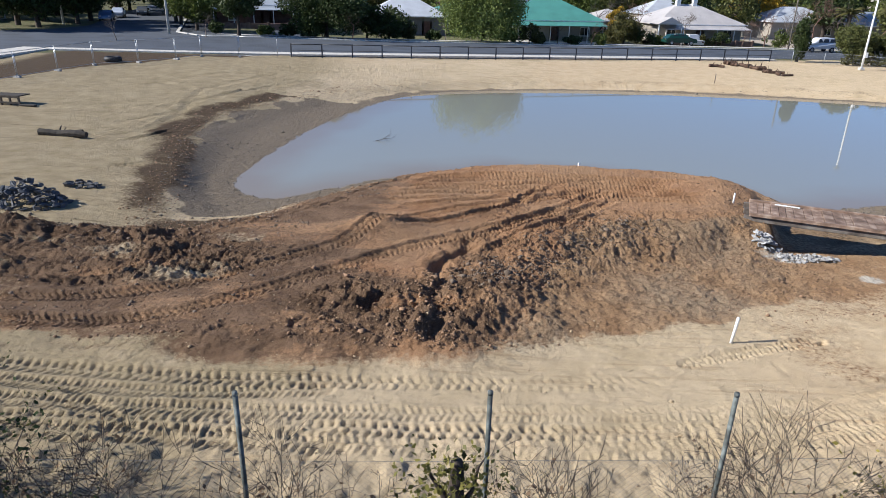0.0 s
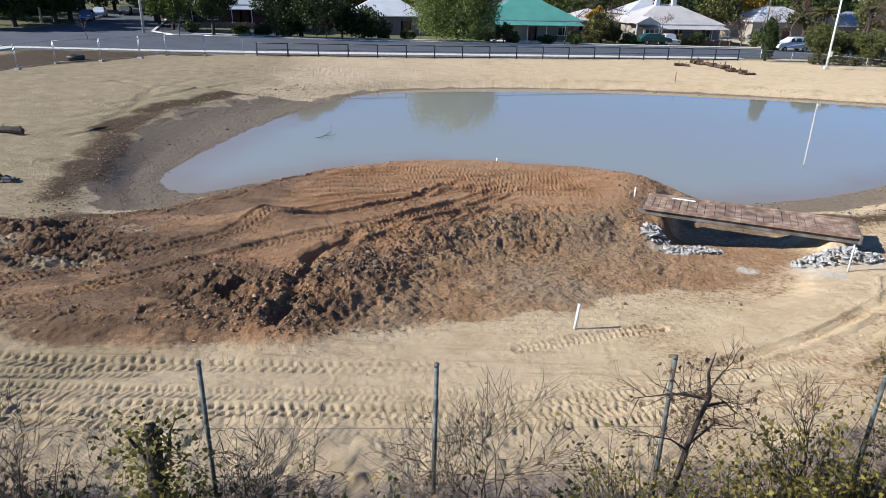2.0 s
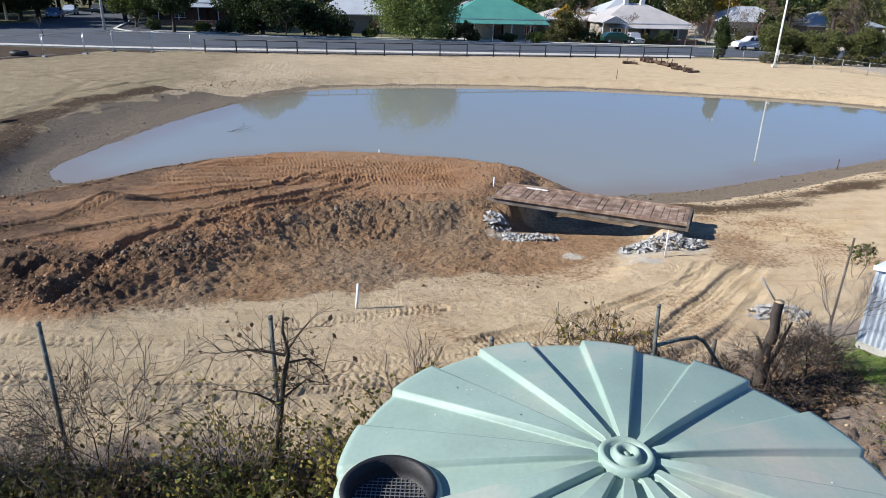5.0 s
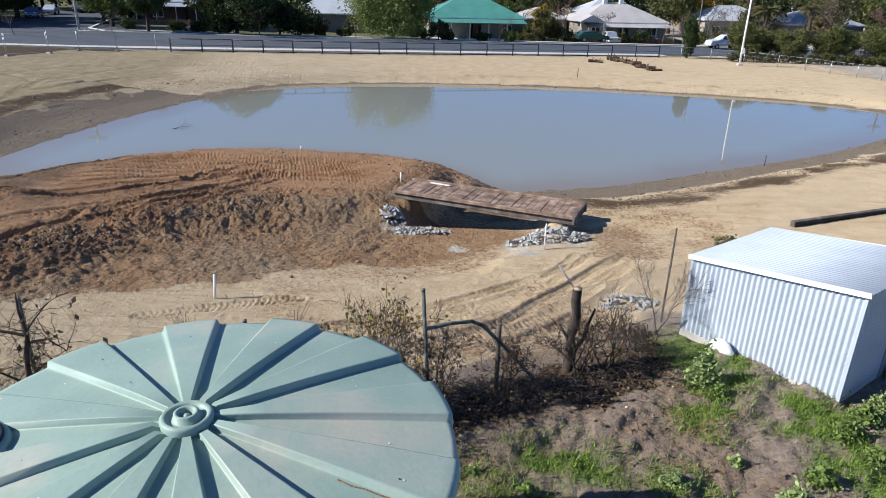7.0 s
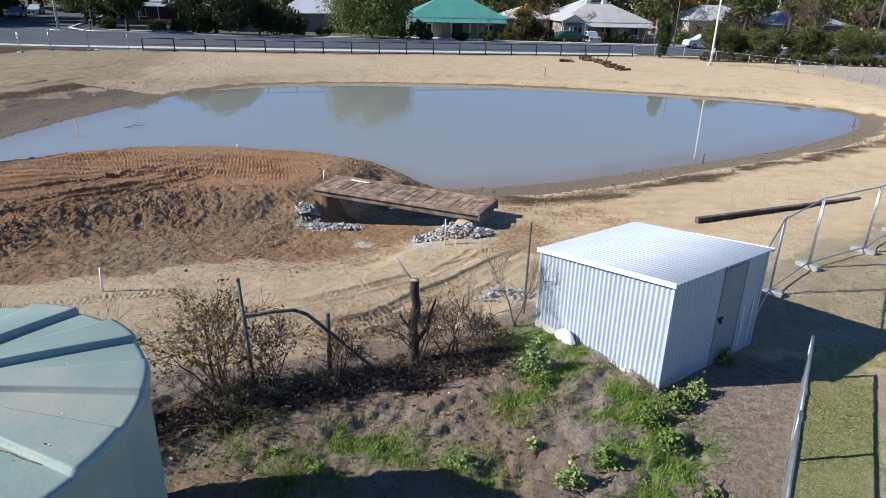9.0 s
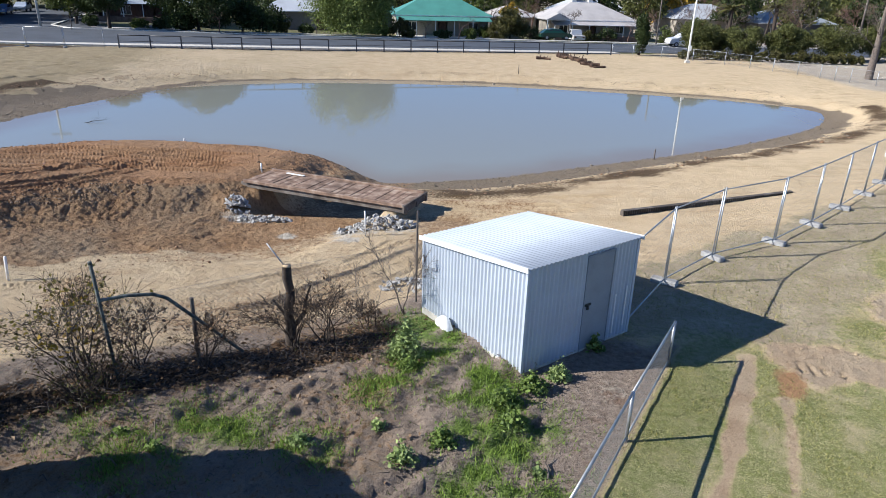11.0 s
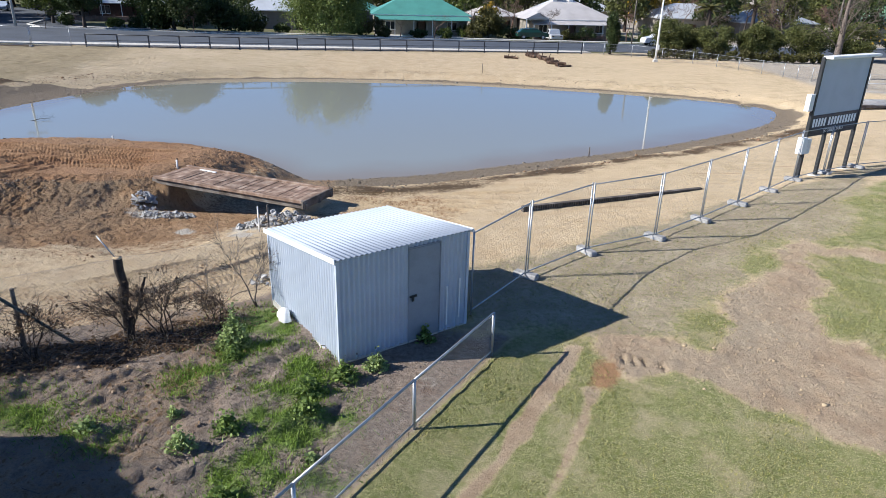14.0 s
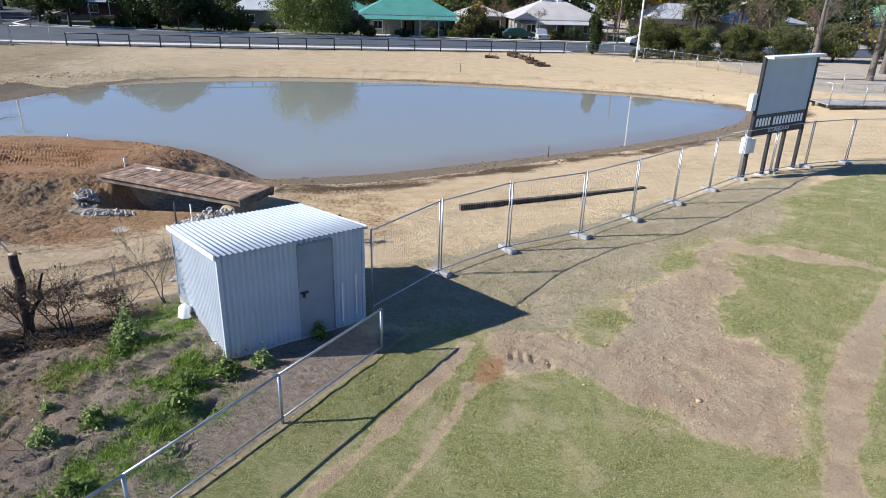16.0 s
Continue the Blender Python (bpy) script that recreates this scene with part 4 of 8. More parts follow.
# ---- water tank ----
def build_tank():
    R, H, RISE, STEPH = 2.12, 2.80, 0.27, 0.062
    hx, hy, hz = -1.71, -0.27, H + 0.05
    tank = thing("water_tank", "large pale green plastic rainwater tank with ribbed roof", "water tank", (9.787, 2.772, 0))
    # wall: upright flutes
    n, rows = 240, [(0.0, 0.0), (0.03, 0.02), (0.9, 0.02), (1.8, 0.02), (2.68, 0.015), (2.76, 0.0)]
    V, F = [], []
    for z, f in rows:
        for k in range(n):
            a = 2 * math.pi * k / n
            r = R - 0.03 + f * math.cos(a * 40)
            V.append((r * math.cos(a), r * math.sin(a), z))
    for j in range(len(rows) - 1):
        for k in range(n):
            F.append((j * n + k, j * n + (k + 1) % n, (j + 1) * n + (k + 1) % n, (j + 1) * n + k))
    put("wall", mesh_of("tank_wall", V, F, TANK, True), tank)
    # roof: flat cone whose sectors step up and down
    n, rad = 720, [0.17, 0.25, 0.6, 1.0, 1.2, 1.28, 1.36, 1.44, 1.52, 1.6, 1.7, 1.8, 1.9, 2.0, 2.07, 2.12, 2.13, 2.10]
    V, F = [], []
    for j, r in enumerate(rad):
        for k in range(n):
            a = math.degrees(2 * math.pi * k / n)
            p = (a - 13.8) % 30.0
            w = 0.26 + 0.2 / max(r, 0.4)
            lift = float(smooth(-w, w, p if p < 25 else p - 30) * (1 - smooth(15 - w, 15 + w, p)))
            if p > 25:
                lift = float(smooth(-w, w, p - 30))
            grow = 0.92 + 0.08 * min(1, r / 1.2)
            z = H + RISE * (1 - (min(r, R) / R) ** 1.25) + STEPH * grow * lift * (1.0 if r > 0.22 else 0.0)
            rr = r
            if j >= 15:
                z = H + STEPH * lift * (0.9, 0.45, 0.0)[j - 15] - (0.0, 0.05, 0.14)[j - 15]
            if j >= 14:
                rr = r + 0.02 * lift
            V.append((rr * math.cos(math.radians(a)), rr * math.sin(math.radians(a)), z))
    for j in range(len(rad) - 1):
        for k in range(n):
            c = V[j * n + k]
            if math.hypot(c[0] - hx, c[1] - hy) > 0.36:
                F.append((j * n + k, (j + 1) * n + k, (j + 1) * n + (k + 1) % n, j * n + (k + 1) % n))
    put("roof", mesh_of("tank_roof", V, F, TANK, False), tank)
    # hub: two raised rings round a small well
    prof = [(0.30, H + 0.27), (0.31, H + 0.33), (0.27, H + 0.36), (0.23, H + 0.34), (0.21, H + 0.32), (0.16, H + 0.32), (0.145, H + 0.37), (0.115, H + 0.38), (0.09, H + 0.36), (0.08, H + 0.30), (0.045, H + 0.30), (0.04, H + 0.345), (0.0, H + 0.35)]
    V, F, n = [], [], 48
    for r, z in prof:
        for k in range(n):
            a = 2 * math.pi * k / n
            V.append((0.66 * r * math.cos(a), 0.66 * r * math.sin(a), z - 0.01))
    for j in range(len(prof) - 1):
        for k in range(n):
            F.append((j * n + k, j * n + (k + 1) % n, (j + 1) * n + (k + 1) % n, (j + 1) * n + k))
    put("hub", mesh_of("tank_hub", V, F, TANK, True), tank, "moulded green centre boss with rings")
    # manhole with black strainer
    prof = [(0.40, -0.10), (0.39, 0.06), (0.375, 0.10), (0.35, 0.12), (0.325, 0.12), (0.31, 0.09)]
    V, F, n = [], [], 48
    for r, z in prof:
        for k in range(n):
            a = 2 * math.pi * k / n
            V.append((hx + r * math.cos(a), hy + r * math.sin(a), hz + z))
    for j in range(len(prof) - 1):
        for k in range(n):
            F.append((j * n + k, j * n + (k + 1) % n, (j + 1) * n + (k + 1) % n, (j + 1) * n + k))
    collar = put("manhole_collar", mesh_of("manhole_collar", V, F, TANK, True), tank)
    prof = [(0.345, 0.125), (0.33, 0.14), (0.30, 0.13), (0.285, 0.04), (0.275, -0.02), (0.10, -0.03), (0.0, -0.03)]
    V, F = [], []
    for r, z in prof:
        for k in range(n):
            a = 2 * math.pi * k / n
            V.append((hx + r * math.cos(a), hy + r * math.sin(a), hz + z))
    for j in range(len(prof) - 1):
        for k in range(n):
            F.append((j * n + k, j * n + (k + 1) % n, (j + 1) * n + (k + 1) % n, (j + 1) * n + k))
    put("strainer", mesh_of("strainer", V, F, DARK, True), collar, "black strainer basket in the manhole")
    segs = []
    for k in range(-7, 8):
        h = math.sqrt(max(0, 0.27 ** 2 - (k * 0.035) ** 2))
        segs.append((hx + k * 0.035, hy - h, hz - 0.015, hx + k * 0.035, hy + h, hz - 0.015, 0.004, 0.004))
        segs.append((hx - h, hy + k * 0.035, hz - 0.012, hx + h, hy + k * 0.035, hz - 0.012, 0.004, 0.004))
    put("strainer_mesh", mesh_of("strainer_mesh", *tubes(segs), GALV), collar)
    # bird droppings and pale specks
    rngt = random.Random(8)
    for k in range(46):
        a, r = rngt.uniform(0, 2 * math.pi), 2.0 * math.sqrt(rngt.uniform(0.05, 0.98))
        p = (math.degrees(a) - 13.8) % 30.0
        if min(p, abs(p - 15), 30 - p) < 1.6 or (r * math.cos(a) - hx) ** 2 + (r * math.sin(a) - hy) ** 2 < 0.2:
            continue
        zs = H + RISE * (1 - (r / R) ** 1.25) + (STEPH if p < 15 else 0.0)
        bm = bmesh.new()
        s = rngt.uniform(0.004, 0.009)
        bmesh.ops.create_circle(bm, cap_ends=True, segments=7, radius=s)
        for v in bm.verts:
            v.co *= rngt.uniform(0.6, 1.4)
        sp = part("dropping", bm, WHITE if k % 4 else DARK, tank)
        sp.matrix_basis = Matrix.Translation((r * math.cos(a), r * math.sin(a), zs + 0.004)) @ pose(0, 0, 0, 0, 7, 0)
    # rusty scratch near the rim
    SCR = [(1.25, -0.41), (1.35, -0.45), (1.45, -0.46), (1.58, -0.50), (1.74, -0.53)]
    SZ = [H + RISE * (1 - (math.hypot(*p) / R) ** 1.25) + 0.001 for p in SCR]
    put("scratch", mesh_of("scratch", *tubes([(*SCR[k], SZ[k], *SCR[k + 1], SZ[k + 1], 0.007, 0.006) for k in range(4)], 5), CLOD, True), tank, "thin rusty scratch")
    # inlet pipe with its elbow
    pipe = thing("inlet_pipe", "white plastic downpipe running to the tank edge", "pipe", (7.55, 2.75, 0))
    rodpart("run", (-0.75, -0.52, 2.72), (-0.02, -0.38, 2.72), 0.05, WHITE, pipe, sides=14)
    rodpart("collar", (-0.14, -0.405, 2.72), (0.0, -0.375, 2.72), 0.062, WHITE, pipe, sides=14)
    rodpart("drop", (-0.72, -0.51, 0.0), (-0.72, -0.51, 2.74), 0.05, WHITE, pipe, sides=14)


build_tank()


# ---- corrugated sheet ----
def corrugated(origin, ux, uy, width, height0, height1, pitch=0.1, amp=0.018, normal=(0, 0, 1), lo=None):
    """A sheet whose waves run along uy; its far edge slopes from height0 to height1 across the width."""
    o, ux, uy, nn = Vector(origin), Vector(ux).normalized(), Vector(uy).normalized(), Vector(normal).normalized()
    n = int(width / pitch * 8)
    V, F = [], []
    for k in range(n + 1):
        s = width * k / n
        wave = amp * math.cos(2 * math.pi * s / pitch)
        h = height0 + (height1 - height0) * k / n
        b = lo(s) if lo else 0.0
        for t in (b, h):
            V.append(o + ux * s + uy * t + nn * wave)
    for k in range(n):
        F.append((2 * k, 2 * k + 2, 2 * k + 3, 2 * k + 1))
    V = [tuple(v) for v in V]
    return mesh_of("sheet", V, F, SHED, True)


def build_shed():
    f, r = Vector((18.25, 7.95, 0)), Vector((20.45, 9.64, 0))
    ux = (r - f).normalized()
    back_way = Vector((-ux.y, ux.x, 0))
    W, D, HF, HB = (r - f).length, 3.03, 2.0, 1.58
    rz = math.degrees(math.atan2(ux.y, ux.x))
    shed = thing("garden_shed", "small white corrugated steel shed with a skillion roof", "shed", (f.x, f.y, 0), rz)
    # door wall in three stretches round the door
    d0, d1, dh = 1.42, 2.12, 1.90
    put("wall", corrugated((0, 0, 0), (1, 0, 0), (0, 0, 1), d0, HF - 0.02, HF - 0.02, normal=(0, -1, 0)), shed)
    put("wall", corrugated((d1, 0, 0), (1, 0, 0), (0, 0, 1), W - d1, HF - 0.02, HF - 0.02, normal=(0, -1, 0)), shed)
    put("wall", corrugated((d0, 0, 0), (1, 0, 0), (0, 0, 1), d1 - d0, HF - 0.02, HF - 0.02, normal=(0, -1, 0), lo=lambda s: dh), shed)
    put("wall", corrugated((0, 0, 0), (0, 1, 0), (0, 0, 1), D, HF - 0.02, HB - 0.02, normal=(-1, 0, 0)), shed, "sunlit side wall of upright corrugated sheet")
    put("wall", corrugated((W, 0, 0), (0, 1, 0), (0, 0, 1), D, HF - 0.02, HB - 0.02, normal=(1, 0, 0)), shed)
    put("wall", corrugated((0, D, 0), (1, 0, 0), (0, 0, 1), W, HB - 0.02, HB - 0.02, normal=(0, 1, 0)), shed)
    slope = Vector((0, D + 0.12, HB - HF)).normalized()
    roof = put("roof", corrugated((-0.06, -0.07, HF + 0.02), (1, 0, 0), tuple(slope), W + 0.12, D + 0.16, D + 0.16, amp=0.011, normal=(0, 0.14, 1)), shed, "white corrugated roof sheets sloping back")
    sol = roof.modifiers.new("thick", "SOLIDIFY")
    sol.thickness = 0.006
    a = math.degrees(math.atan2(HB - HF, D))
    bm = bmesh.new()
    box(bm, (-0.085, -0.075, -0.05), (-0.055, D + 0.1, 0.04), Matrix.Translation((0, 0, HF)) @ pose(0, 0, 0, a, 0, 0), 0.004)
    part("barge_flashing", bm, WHITE, shed, "white folded barge capping")
    bm = bmesh.new()
    box(bm, (W + 0.055, -0.075, -0.05), (W + 0.085, D + 0.1, 0.03), Matrix.Translation((0, 0, HF)) @ pose(0, 0, 0, a, 0, 0), 0.004)
    part("barge_flashing", bm, WHITE, shed)
    for x, y, h in ((0, 0, HF), (W, 0, HF), (0, D, HB), (W, D, HB)):
        boxpart("corner_flashing", (x - 0.03, y - 0.03, 0), (x + 0.03, y + 0.03, h - 0.03), SHED, shed, bevel=0.004)
    # door, set a little ajar in its frame
    door = boxpart("door", (d0 + 0.012, -0.028, 0.03), (d1 - 0.012, 0.006, dh - 0.01), SHED_DOOR, shed, "flat grey metal door, shut", 0.004)
    for lo, hi in (((d0 - 0.012, -0.035, 0), (d0 + 0.008, 0.02, dh + 0.02)), ((d1 - 0.008, -0.035, 0), (d1 + 0.012, 0.02, dh + 0.02)), ((d0, -0.035, dh), (d1, 0.02, dh + 0.022))):
        boxpart("door_frame", lo, hi, SHED_DOOR, shed, "thin grey door frame")
    boxpart("hasp", (d0 + 0.02, -0.05, 0.93), (d0 + 0.17, -0.03, 0.97), BLACK_STEEL, door, "dark steel hasp")
    boxpart("padlock", (d0 + 0.05, -0.075, 0.86), (d0 + 0.10, -0.045, 0.94), BLACK_STEEL, door, "dark padlock", 0.006)
    for x, z0, z1 in ((2.30, 0.12, 0.95), (2.60, 0.2, 1.05)):
        bm = bmesh.new()
        box(bm, (x - 0.012, -0.03, z0), (x + 0.012, -0.012, z1))
        part("bracket_strip", bm, WHITE, shed)
    boxpart("floor_slab", (-0.02, -0.02, -0.12), (W + 0.02, D + 0.02, 0.02), CONCRETE, shed)
    # white elbow of a drain by the side wall
    el = thing("drain_elbow", "white plastic drain elbow beside the shed wall", "pipe", (16.86, 9.46, ground_z(16.86, 9.46)), 20)
    V, F, n, m = [], [], 18, 14
    for k in range(m + 1):
        a = math.pi * (0.08 + 0.80 * k / m)
        c = Vector((0, -0.15 * math.cos(a), 0.14 * math.sin(a) + 0.04))
        t = Vector((0, 0.15 * math.sin(a), 0.14 * math.cos(a))).normalized()
        r = 0.115 + (0.016 if k < 2 or k > m - 2 else 0.0)
        side, up = Vector((1, 0, 0)), t.cross(Vector((1, 0, 0)))
        for q in range(n):
            b = 2 * math.pi * q / n
            V.append(c + r * (math.cos(b) * side + math.sin(b) * up))
    for k in range(m):
        for q in range(n):
            F.append((k * n + q, k * n + (q + 1) % n, (k + 1) * n + (q + 1) % n, (k + 1) * n + q))
    put("bend", mesh_of("elbow_bend", [tuple(v) for v in V], F, WHITE, True), el)
    rodpart("mouth", (0, 0.15, 0.01), (0, 0.155, 0.06), 0.10, DARK, el, "dark open mouth", 14)


build_shed()


# ---- timber bridge ----
def build_bridge():
    a, b = Vector((9.60, 19.70, 0)), Vector((15.32, 17.45, 0))
    ux = (b - a).normalized()
    L, W, TOP = (b - a).length, 1.72, -0.16
    br = thing("timber_bridge", "weathered brown timber footbridge deck over a dug channel", "bridge", (a.x, a.y, TOP), math.degrees(math.atan2(ux.y, ux.x)))
    rng = random.Random(4)
    x, k = 0.0, 0
    while x < L - 0.05:
        w = min(rng.choice((0.2, 0.24, 0.3, 0.42)), L - x)
        dz = rng.uniform(-0.012, 0.012)
        bm = bmesh.new()
        box(bm, (x + 0.006, rng.uniform(0.1, 0.14), -0.05 + dz), (x + w - 0.006, W - rng.uniform(0.1, 0.13), dz), None, 0.006)
        part("plank", bm, OLD_WOOD, br)
        x, k = x + w, k + 1
    for y in (0.0, W - 0.13):
        bm = bmesh.new()
        box(bm, (0, y, -0.06), (L, y + 0.11, 0.05), None, 0.012)
        part("kerb_rail", bm, OLD_WOOD, br, "long weathered kerb timber")
    for y in (0.03, W / 2 - 0.06, W - 0.24):
        bm = bmesh.new()
        box(bm, (-0.15, y + 0.05, -0.25), (L + 0.1, y + 0.17, -0.055), None, 0.012)
        part("bearer", bm, GREY_WOOD, br, "dark timber bearer")
    bm = bmesh.new()
    box(bm, (L, -0.02, -0.22), (L + 0.07, W, 0.03), None, 0.01)
    part("end_board", bm, GREY_WOOD, br)
    bm = bmesh.new()
    box(bm, (0.7, W - 0.26, 0.012), (1.45, W - 0.16, 0.03), pose(0, 0, 0, 0, 0, -3))
    part("pale_batten", bm, WHITE, br, "loose pale batten lying on the deck")
    return br


build_bridge()


# ---- stones ----
def stone_mesh(rng, name, material):
    """A broken angular stone."""
    bm = bmesh.new()
    sx, sy, sz = rng.uniform(0.8, 1.4), rng.uniform(0.5, 1.0), rng.uniform(0.3, 0.65)
    for k in range(13):
        d = Vector((rng.gauss(0, 1), rng.gauss(0, 1), rng.gauss(0, 1))).normalized() * rng.uniform(0.75, 1.1)
        bm.verts.new((d.x * sx, d.y * sy, d.z * sz))
    made = bmesh.ops.convex_hull(bm, input=bm.verts[:])
    bmesh.ops.delete(bm, geom=[v for v in bm.verts if not v.link_faces], context="VERTS")
    me = bpy.data.meshes.new(name)
    bm.to_mesh(me)
    bm.free()
    me.materials.append(material)
    return me


def rock_pile(name, label, at, rx, ry, high, count, size, material, seed):
    rng = random.Random(seed)
    kinds = [stone_mesh(rng, "rock", material) for _ in range(6)]
    pile = thing(name, label, "rock pile", (at[0], at[1], ground_z(*at)))
    z0 = ground_z(*at)
    for k in range(count):
        a, q = rng.uniform(0, 2 * math.pi), math.sqrt(rng.random())
        x, y = rx * q * math.cos(a), ry * q * math.sin(a)
        s = size * rng.uniform(0.35, 1.35)
        z = ground_z(at[0] + x, at[1] + y) - z0 + high * max(0, 1 - q * q) * rng.uniform(0.3, 1.0) + s * 0.25
        m = Matrix.LocRotScale((x, y, z), Euler((rng.uniform(-0.6, 0.6), rng.uniform(-0.6, 0.6), rng.uniform(0, 6.3))), (s, s, s))
        put("rock", kinds[k % 6], pile, "", m)
    return pile


rock_pile("rock_pile", "loose pale grey rubble under the bridge's end", (14.6, 17.05), 1.25, 0.5, 0.36, 230, 0.10, ROCK, 1)
rock_pile("rock_pile", "small heap of grey broken rock beside the bridge", (9.75, 18.6), 0.4, 0.35, 0.25, 60, 0.11, ROCK, 2)
rock_pile("rock_pile", "scattered grey rubble in the dug channel", (10.8, 17.95), 0.95, 0.3, 0.10, 110, 0.075, ROCK, 3)
rock_pile("rock_pile", "dark blue-grey heap of broken stone on sand", (-13.9, 20.0), 1.3, 0.75, 0.85, 280, 0.13, DARK_ROCK, 4)
rock_pile("rubble_heap", "low heap of dark rubble lying on sand", (-13.4, 22.2), 0.7, 0.35, 0.15, 40, 0.14, DARK_ROCK, 5)
rock_pile("rubble_heap", "grey rubble beside the wire fence", (15.9, 12.5), 0.7, 0.45, 0.16, 120, 0.075, ROCK, 6)


def scatter(name, label, category, count, region, size, material, seed, thin=1.0):
    """Many small lumps lying on the ground, joined as one."""
    rng = np.random.RandomState(seed)
    ico = bmesh.new()
    bmesh.ops.create_icosphere(ico, subdivisions=1, radius=1.0)
    v0 = np.array([v.co for v in ico.verts])
    f0 = np.array([[v.index for v in f.verts] for f in ico.faces])
    ico.free()
    x, y = region(rng, count)
    z, _ = land(x, y)
    s = size * rng.lognormal(0, 0.45, len(x))
    V = v0[None] * rng.uniform(0.45, 1.35, (len(x), len(v0), 1))
    V = V * np.stack([s, s * rng.uniform(0.6, 1, len(x)), s * rng.uniform(0.5, 0.9, len(x)) * thin], axis=1)[:, None, :]
    V = V + np.stack([x, y, z + s * 0.2], axis=1)[:, None, :]
    F = f0[None] + (np.arange(len(x)) * len(v0))[:, None, None]
    me = mesh_of(name, V.reshape(-1, 3), F.reshape(-1, 3), material)
    return tagged(put(name, me), label, category, kind="stuff")


def on_mound(rng, n):
    x, y = rng.uniform(-15, 11, n * 6), rng.uniform(11, 25, n * 6)
    d = poly_dist(x, y, FILL)[0]
    w = np.exp(-((d + 0.1) / 0.9) ** 2) + 0.05 * (d < 0) + 0.18 * (x < -5) * (d < 0.5)
    keep = rng.rand(len(x)) < w * 0.7
    return x[keep][:n], y[keep][:n]


def on_face(rng, n):
    x, y = rng.uniform(1, 11, n), 13 + 5.5 * np.sqrt(rng.rand(n))
    return x, y


def on_bare_lawn(rng, n):
    x, y = rng.uniform(22.5, 30, n * 5), rng.uniform(5, 15, n * 5)
    d = poly_dist(x, y, STRIPPED)[0]
    keep = d < 0.15
    return x[keep][:n], y[keep][:n]


def on_sand(rng, n):
    return rng.uniform(-9, 16, n), rng.uniform(7, 13, n)


def on_mud(rng, n):
    x, y = rng.uniform(-14, 42, n * 12), rng.uniform(18, 56, n * 12)
    dW, dB = poly_dist(x, y, SHORE)[0], poly_dist(x, y, BANK)[0]
    keep = (dW > -0.15) & (dB < 0.3) & ((x < -2) | (x > 13))
    return x[keep][:n], y[keep][:n]


def on_bank(rng, n):
    x, y = rng.uniform(-16, 46, n * 20), rng.uniform(17, 58, n * 20)
    dB = poly_dist(x, y, BANK)[0]
    keep = (np.abs(dB) < 0.8) & ((x < -6) | ((x > 16) & (y < 40) & (rng.rand(len(x)) < 0.4)))
    return x[keep][:n], y[keep][:n]


scatter("soil_clods", "crumbled clods of red-brown soil on the fill", "soil", 4500, on_mound, 0.021, CLOD, 11)
scatter("soil_clods", "crumbled red-brown clods on the dug slope", "soil", 3200, on_face, 0.016, CLOD, 12)
def on_crest(rng, n):
    way = [(0.6, 14.2), (1.4, 14.9), (2.3, 15.4), (3.4, 17.1), (5.0, 18.4), (6.2, 19.0)]
    u = rng.uniform(0, len(way) - 1.001, n)
    k = u.astype(int)
    W = np.array(way)
    P = W[k] * (1 - (u - k))[:, None] + W[k + 1] * (u - k)[:, None] + rng.normal(0, 0.42, (n, 2))
    return P[:, 0], P[:, 1] - 0.25


def on_heap(rng, n):
    return np.where(rng.rand(n) < 0.5, rng.normal(-1.6, 0.9, n), rng.normal(-0.05, 0.28, n)), rng.uniform(10.9, 14.6, n)


def on_churn(rng, n):
    x = rng.uniform(-15, -4, n)
    return x, np.where(rng.rand(n) < 0.6, rng.normal(17.9, 0.5, n), rng.uniform(11.5, 17.5, n))


DARK_CLOD = mat("dark_grey_clods", (0.20, 0.15, 0.11), 0.95, 0.0, 0.4, 6, 40, 0.7, island=0.3)
scatter("soil_clods", "dark grey-brown clods broken along the fill's edge", "soil", 900, on_crest, 0.027, DARK_CLOD, 16)
scatter("soil_clods", "coarse dark clods heaped at the fill's foot", "soil", 800, on_heap, 0.024, CLOD, 17)
scatter("soil_clods", "dark clods thrown up on the churned ground", "soil", 1000, on_churn, 0.026, DARK_CLOD, 18)
scatter("gravel", "pebbles and mud lumps along the pond margin", "gravel", 9000, on_mud, 0.024, PEBBLE, 13, 0.6)
scatter("soil_clods", "dark damp clods along the pond bank", "soil", 2400, on_bank, 0.026, CLOD, 14)
SANDY = mat("sandy_lumps", (0.40, 0.305, 0.195), 0.95, 0.0, 0.3, 6, 40, 0.5, island=0.3)
scatter("soil_clods", "crumbs of dry soil on the stripped lawn", "soil", 900, on_bare_lawn, 0.014, SANDY, 19)
scatter("sand_lumps", "small sandy lumps strewn over the site", "soil", 1100, on_sand, 0.014, SANDY, 15)


# ---- wire fences ----
def diagonal_wires(length, z0, z1, pitch, r):
    """Two sets of crossing slanting wires in the plane x, z."""
    h, segs = z1 - z0, []
    n = int((length + h) / pitch)
    for k in range(n + 1):
        x = k * pitch
        for s in (0, 1):
            a, b = (x - h, z0), (x, z1)
            if a[0] < 0:
                a = (0, z0 + (0 - a[0]))
            if b[0] > length:
                b = (length, z1 - (b[0] - length))
            if b[0] - a[0] < 0.01:
                continue
            if s:
                a, b = (a[0], z0 + z1 - a[1]), (b[0], z0 + z1 - b[1])
            segs.append((a[0], 0, a[1], b[0], 0, b[1], r, r))
    return segs


